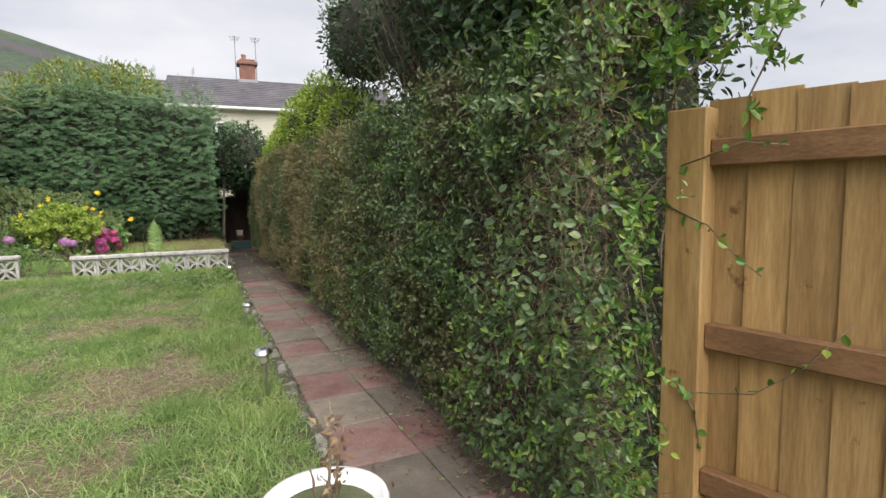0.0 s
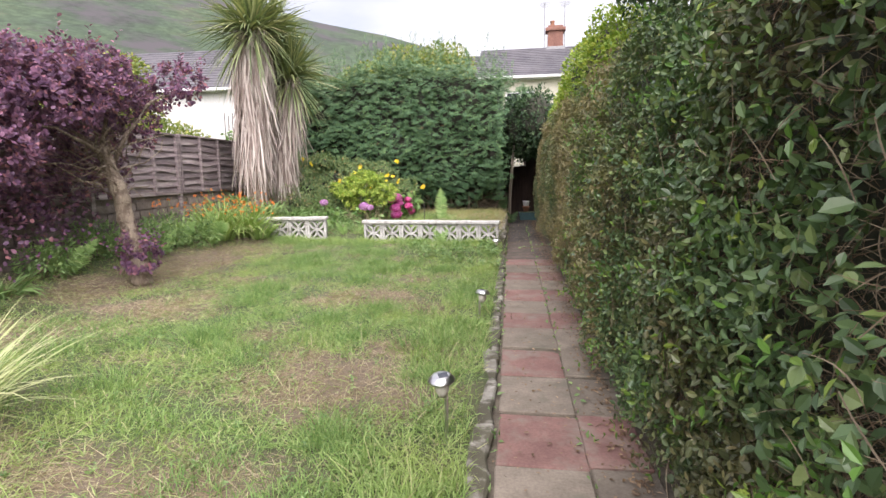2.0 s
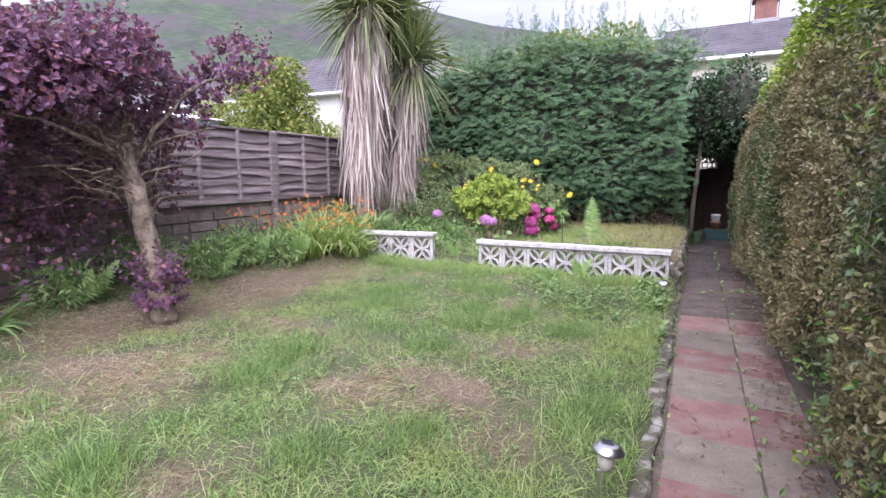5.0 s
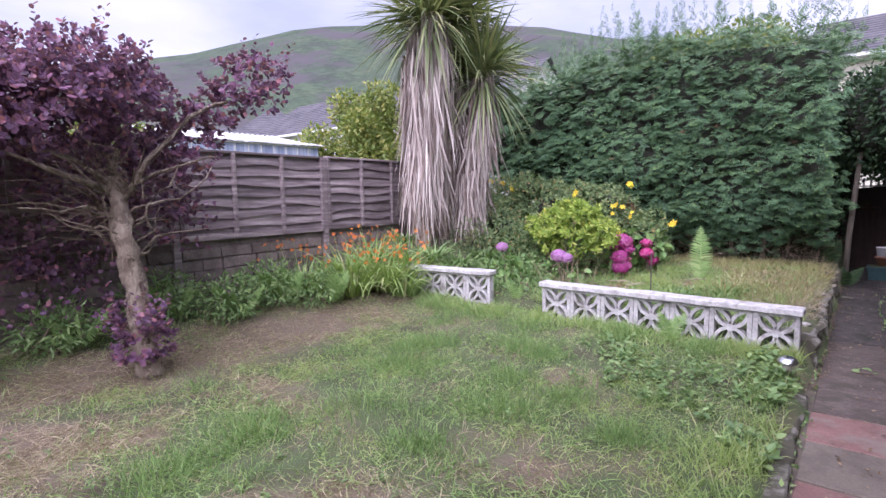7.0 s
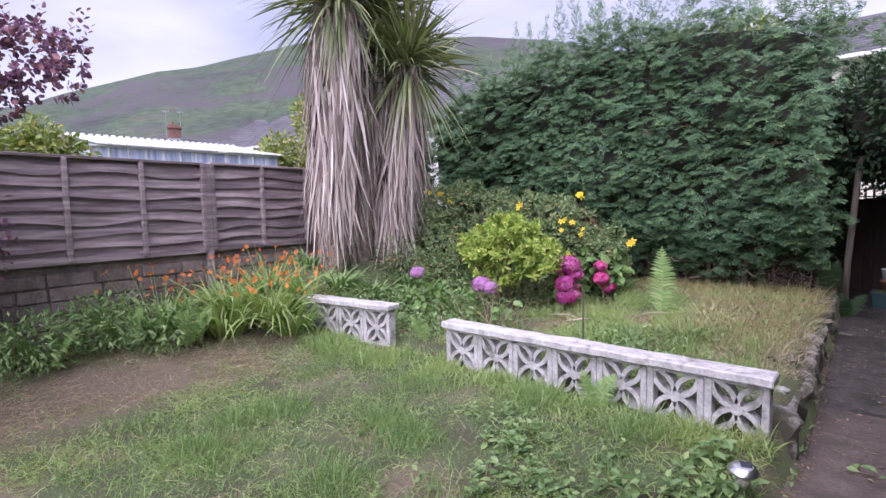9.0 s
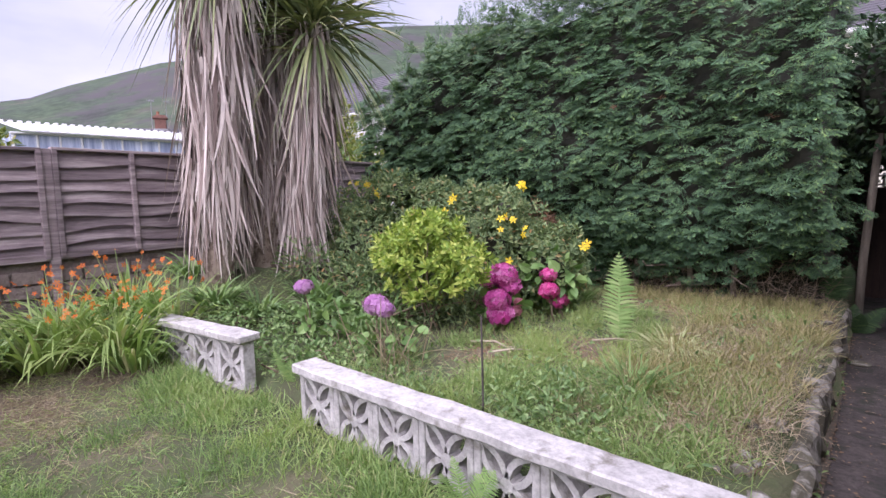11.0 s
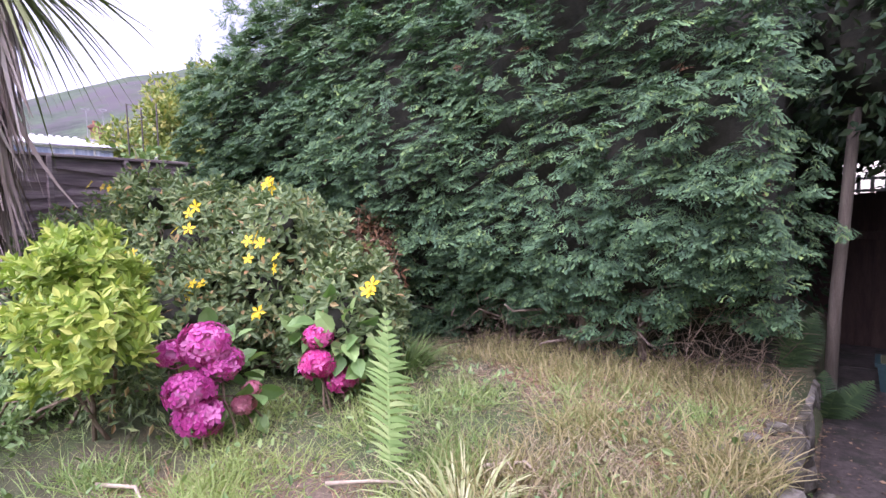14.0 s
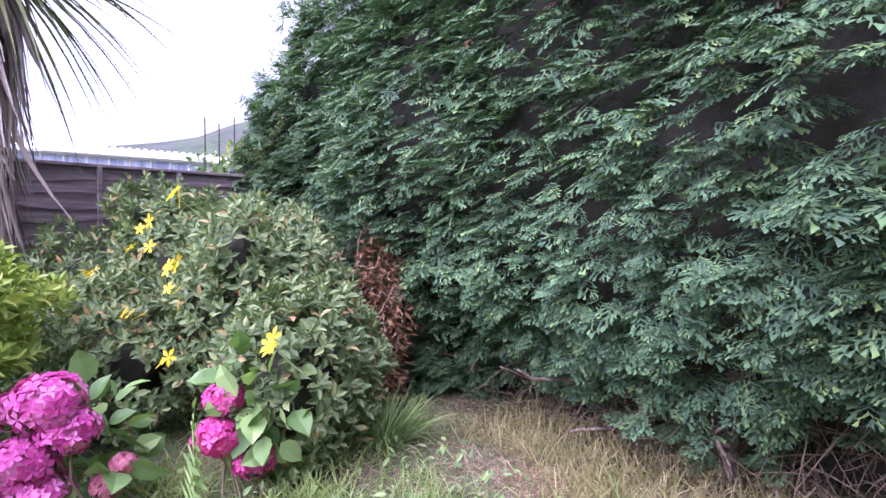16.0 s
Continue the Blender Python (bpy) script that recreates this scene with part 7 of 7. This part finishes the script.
for k in range(5):
    part("slat", box_mesh(0.1 * k, 0.1 * k + 0.03, 0, 0.012, 0.0, 0.17), M["gutter"], lat)
for k in range(2):
    part("rail", box_mesh(0, 0.43, -0.012, -0.002, 0.01 + 0.11 * k, 0.035 + 0.11 * k), M["gutter"], lat)
trough = thing("trough_planter", "dark teal plastic trough in the passage", "planter", (0.72, 15.75, -0.02))
b = bmesh.new()
for s0, s1, z0, z1 in ((0.27, 0.3, 0.0, 0.2), (0.32, 0.32, 0.2, 0.225)):
    q = bmesh.ops.create_cone(b, cap_ends=True, segments=4, radius1=s0, radius2=s1, depth=z1 - z0)
    for v in q["verts"]:
        v.co = Matrix.Rotation(radians(45), 3, "Z") @ v.co
        v.co = Vector((v.co.x * 1.1, v.co.y * 0.7, v.co.z + (z0 + z1) / 2))
part("tub", b, M["teal"], trough)
part("soil", box_mesh(-0.22, 0.22, -0.13, 0.13, 0.2, 0.232, 0.01), M["soil"], trough)
pot = thing("plant_pot", "terracotta plant pot standing in the teal trough", "plant pot", (0.66, 15.75, 0.2))
part("pot", lathe([(0.06, 0.02), (0.085, 0.13), (0.1, 0.13), (0.1, 0.165), (0.085, 0.165), (0.08, 0.14)], 20), M["terracotta"], pot, "", True)
buck = thing("bucket", "white plastic bucket on the terracotta pot", "bucket", (0.66, 15.75, 0.355))
part("tub", lathe([(0.07, 0.0), (0.085, 0.13), (0.092, 0.135), (0.092, 0.15), (0.08, 0.15), (0.075, 0.1)], 20), M["whitepot"], buck, "", True)
cover = thing("drain_cover", "small round pale drain cover set in the path", "drain cover", (0.36, 13.7, 0.004))
part("cover", lathe([(0.075, 0.0), (0.075, 0.008), (0.066, 0.012), (0.06, 0.008), (0.02, 0.009)], 24), M["kerb"], cover, "", True)
# garden canes above the fence with a climbing plant
for k, (dx, h) in enumerate(((0, 2.75), (0.16, 2.7), (0.34, 2.8))):
    b = bmesh.new()
    tube(b, [(-6.5 - 0.1 * dx, 13.35 + dx, 0), (-6.5, 13.35 + dx, h)], [0.012, 0.01], 6)
    tagged(part("garden_cane", b, M["black"]), "dark garden cane standing behind the fence", "cane", "canes behind the fence")
bush("climbing_plant", "light green climbing plant on the canes behind the fence", [((-6.4, 13.5, 2.05), (0.2, 0.35, 0.25))], 220, (0.06, 0.1), BROAD, "weed", 790, 0.9, False, "plant")

r = np.random.default_rng(120)
n = 900
y = r.uniform(9.6, 15.2, n)
x = np.where(r.uniform(0, 1, n) < 0.6, bed_edge(y) + np.abs(r.normal(0, 0.05, n)) + 0.02, r.uniform(0.42, 1.2, n) - 0.036 * (y - 4.3) + 0.1)
P = np.stack([x, y, 0.004 + 0 * x], 1)
tagged(scatter("path_debris", LEAF, P, np.stack([r.normal(0, 1, n), r.normal(0, 1, n), r.normal(0, 0.1, n)], 1), r.normal(0, 0.2, (n, 3)) + [0, 0, 1], r.uniform(0.012, 0.032, n), M["litter"]), "dead leaf scraps on the path beside the raised bed", "leaf litter", kind="stuff")
for k in range(46):
    yy = r.uniform(10.2, 14.4)
    xx = float(bed_edge(yy)) - r.uniform(0.02, 0.3)
    b = bmesh.new()
    q = bmesh.ops.create_icosphere(b, subdivisions=1, radius=1.0)
    s = r.uniform(0.015, 0.045)
    for v in q["verts"]:
        v.co = Vector((v.co.x * s, v.co.y * s * 1.3, v.co.z * s * 0.6)) * (1 + 0.35 * noise.noise(v.co * 1.7 + Vector((k, 0, 0))))
    tagged(part("loose_stone", b, M["kerb"]), "small loose grey stone on the bed's crumbling edge", "stone", "loose stones on the bed's edge").matrix_basis = pose(xx, yy, float(height(xx, yy)) + s * 0.3, 0, 0, 40 * k)
for pts in ([(-1.9, 11.5), (-1.72, 11.58), (-1.6, 11.56), (-1.5, 11.66)], [(-1.62, 11.36), (-1.5, 11.5), (-1.44, 11.62), (-1.34, 11.6)], [(-0.75, 12.5), (-0.6, 12.62), (-0.5, 12.58)], [(-1.15, 12.05), (-1.0, 12.15), (-0.86, 12.3)]):
    b = bmesh.new()
    z0 = float(height(*pts[0])) + 0.05
    tube(b, [Vector((px - pts[0][0], py - pts[0][1], 0.015 * math.sin(i * 2.0))) for i, (px, py) in enumerate(pts)], [0.009, 0.008, 0.007, 0.005][:len(pts)], 6)
    tagged(part("fallen_stick", b, M["straw_stick"], None, "", True), "pale bent stick lying on the dry grass", "stick", "sticks on the raised bed").matrix_basis = pose(pts[0][0], pts[0][1], z0)
# a green shoot lying over the path
b = bmesh.new()
pts = [(1.14, 9.9, 0.12), (1.0, 10.0, 0.1), (0.88, 10.12, 0.06), (0.74, 10.2, 0.03), (0.6, 10.22, 0.012)]
tr = thing("bramble_shoot", "green bramble shoot trailing from the hedge over the path", "plant", (1.14, 9.9, 0.0))
tube(b, [Vector(p) - Vector((1.14, 9.9, 0)) for p in pts], [0.004, 0.004, 0.003, 0.003, 0.002], 5)
part("stem", b, M["twig"], tr, "", True)
P = np.array([pts[i % 5] for i in range(17)]) + r.normal(0, 0.04, (17, 3)) * [1, 1, 0.2] - [1.14, 9.9, 0] + [0, 0, 0.015]
scatter("leaves", ELL_WIDE, P, r.normal(0, 1, (17, 3)) * [1, 1, 0.2], r.normal(0, 0.25, (17, 3)) + [0, 0, 1], r.uniform(0.045, 0.08, 17), M["weed"], tr)
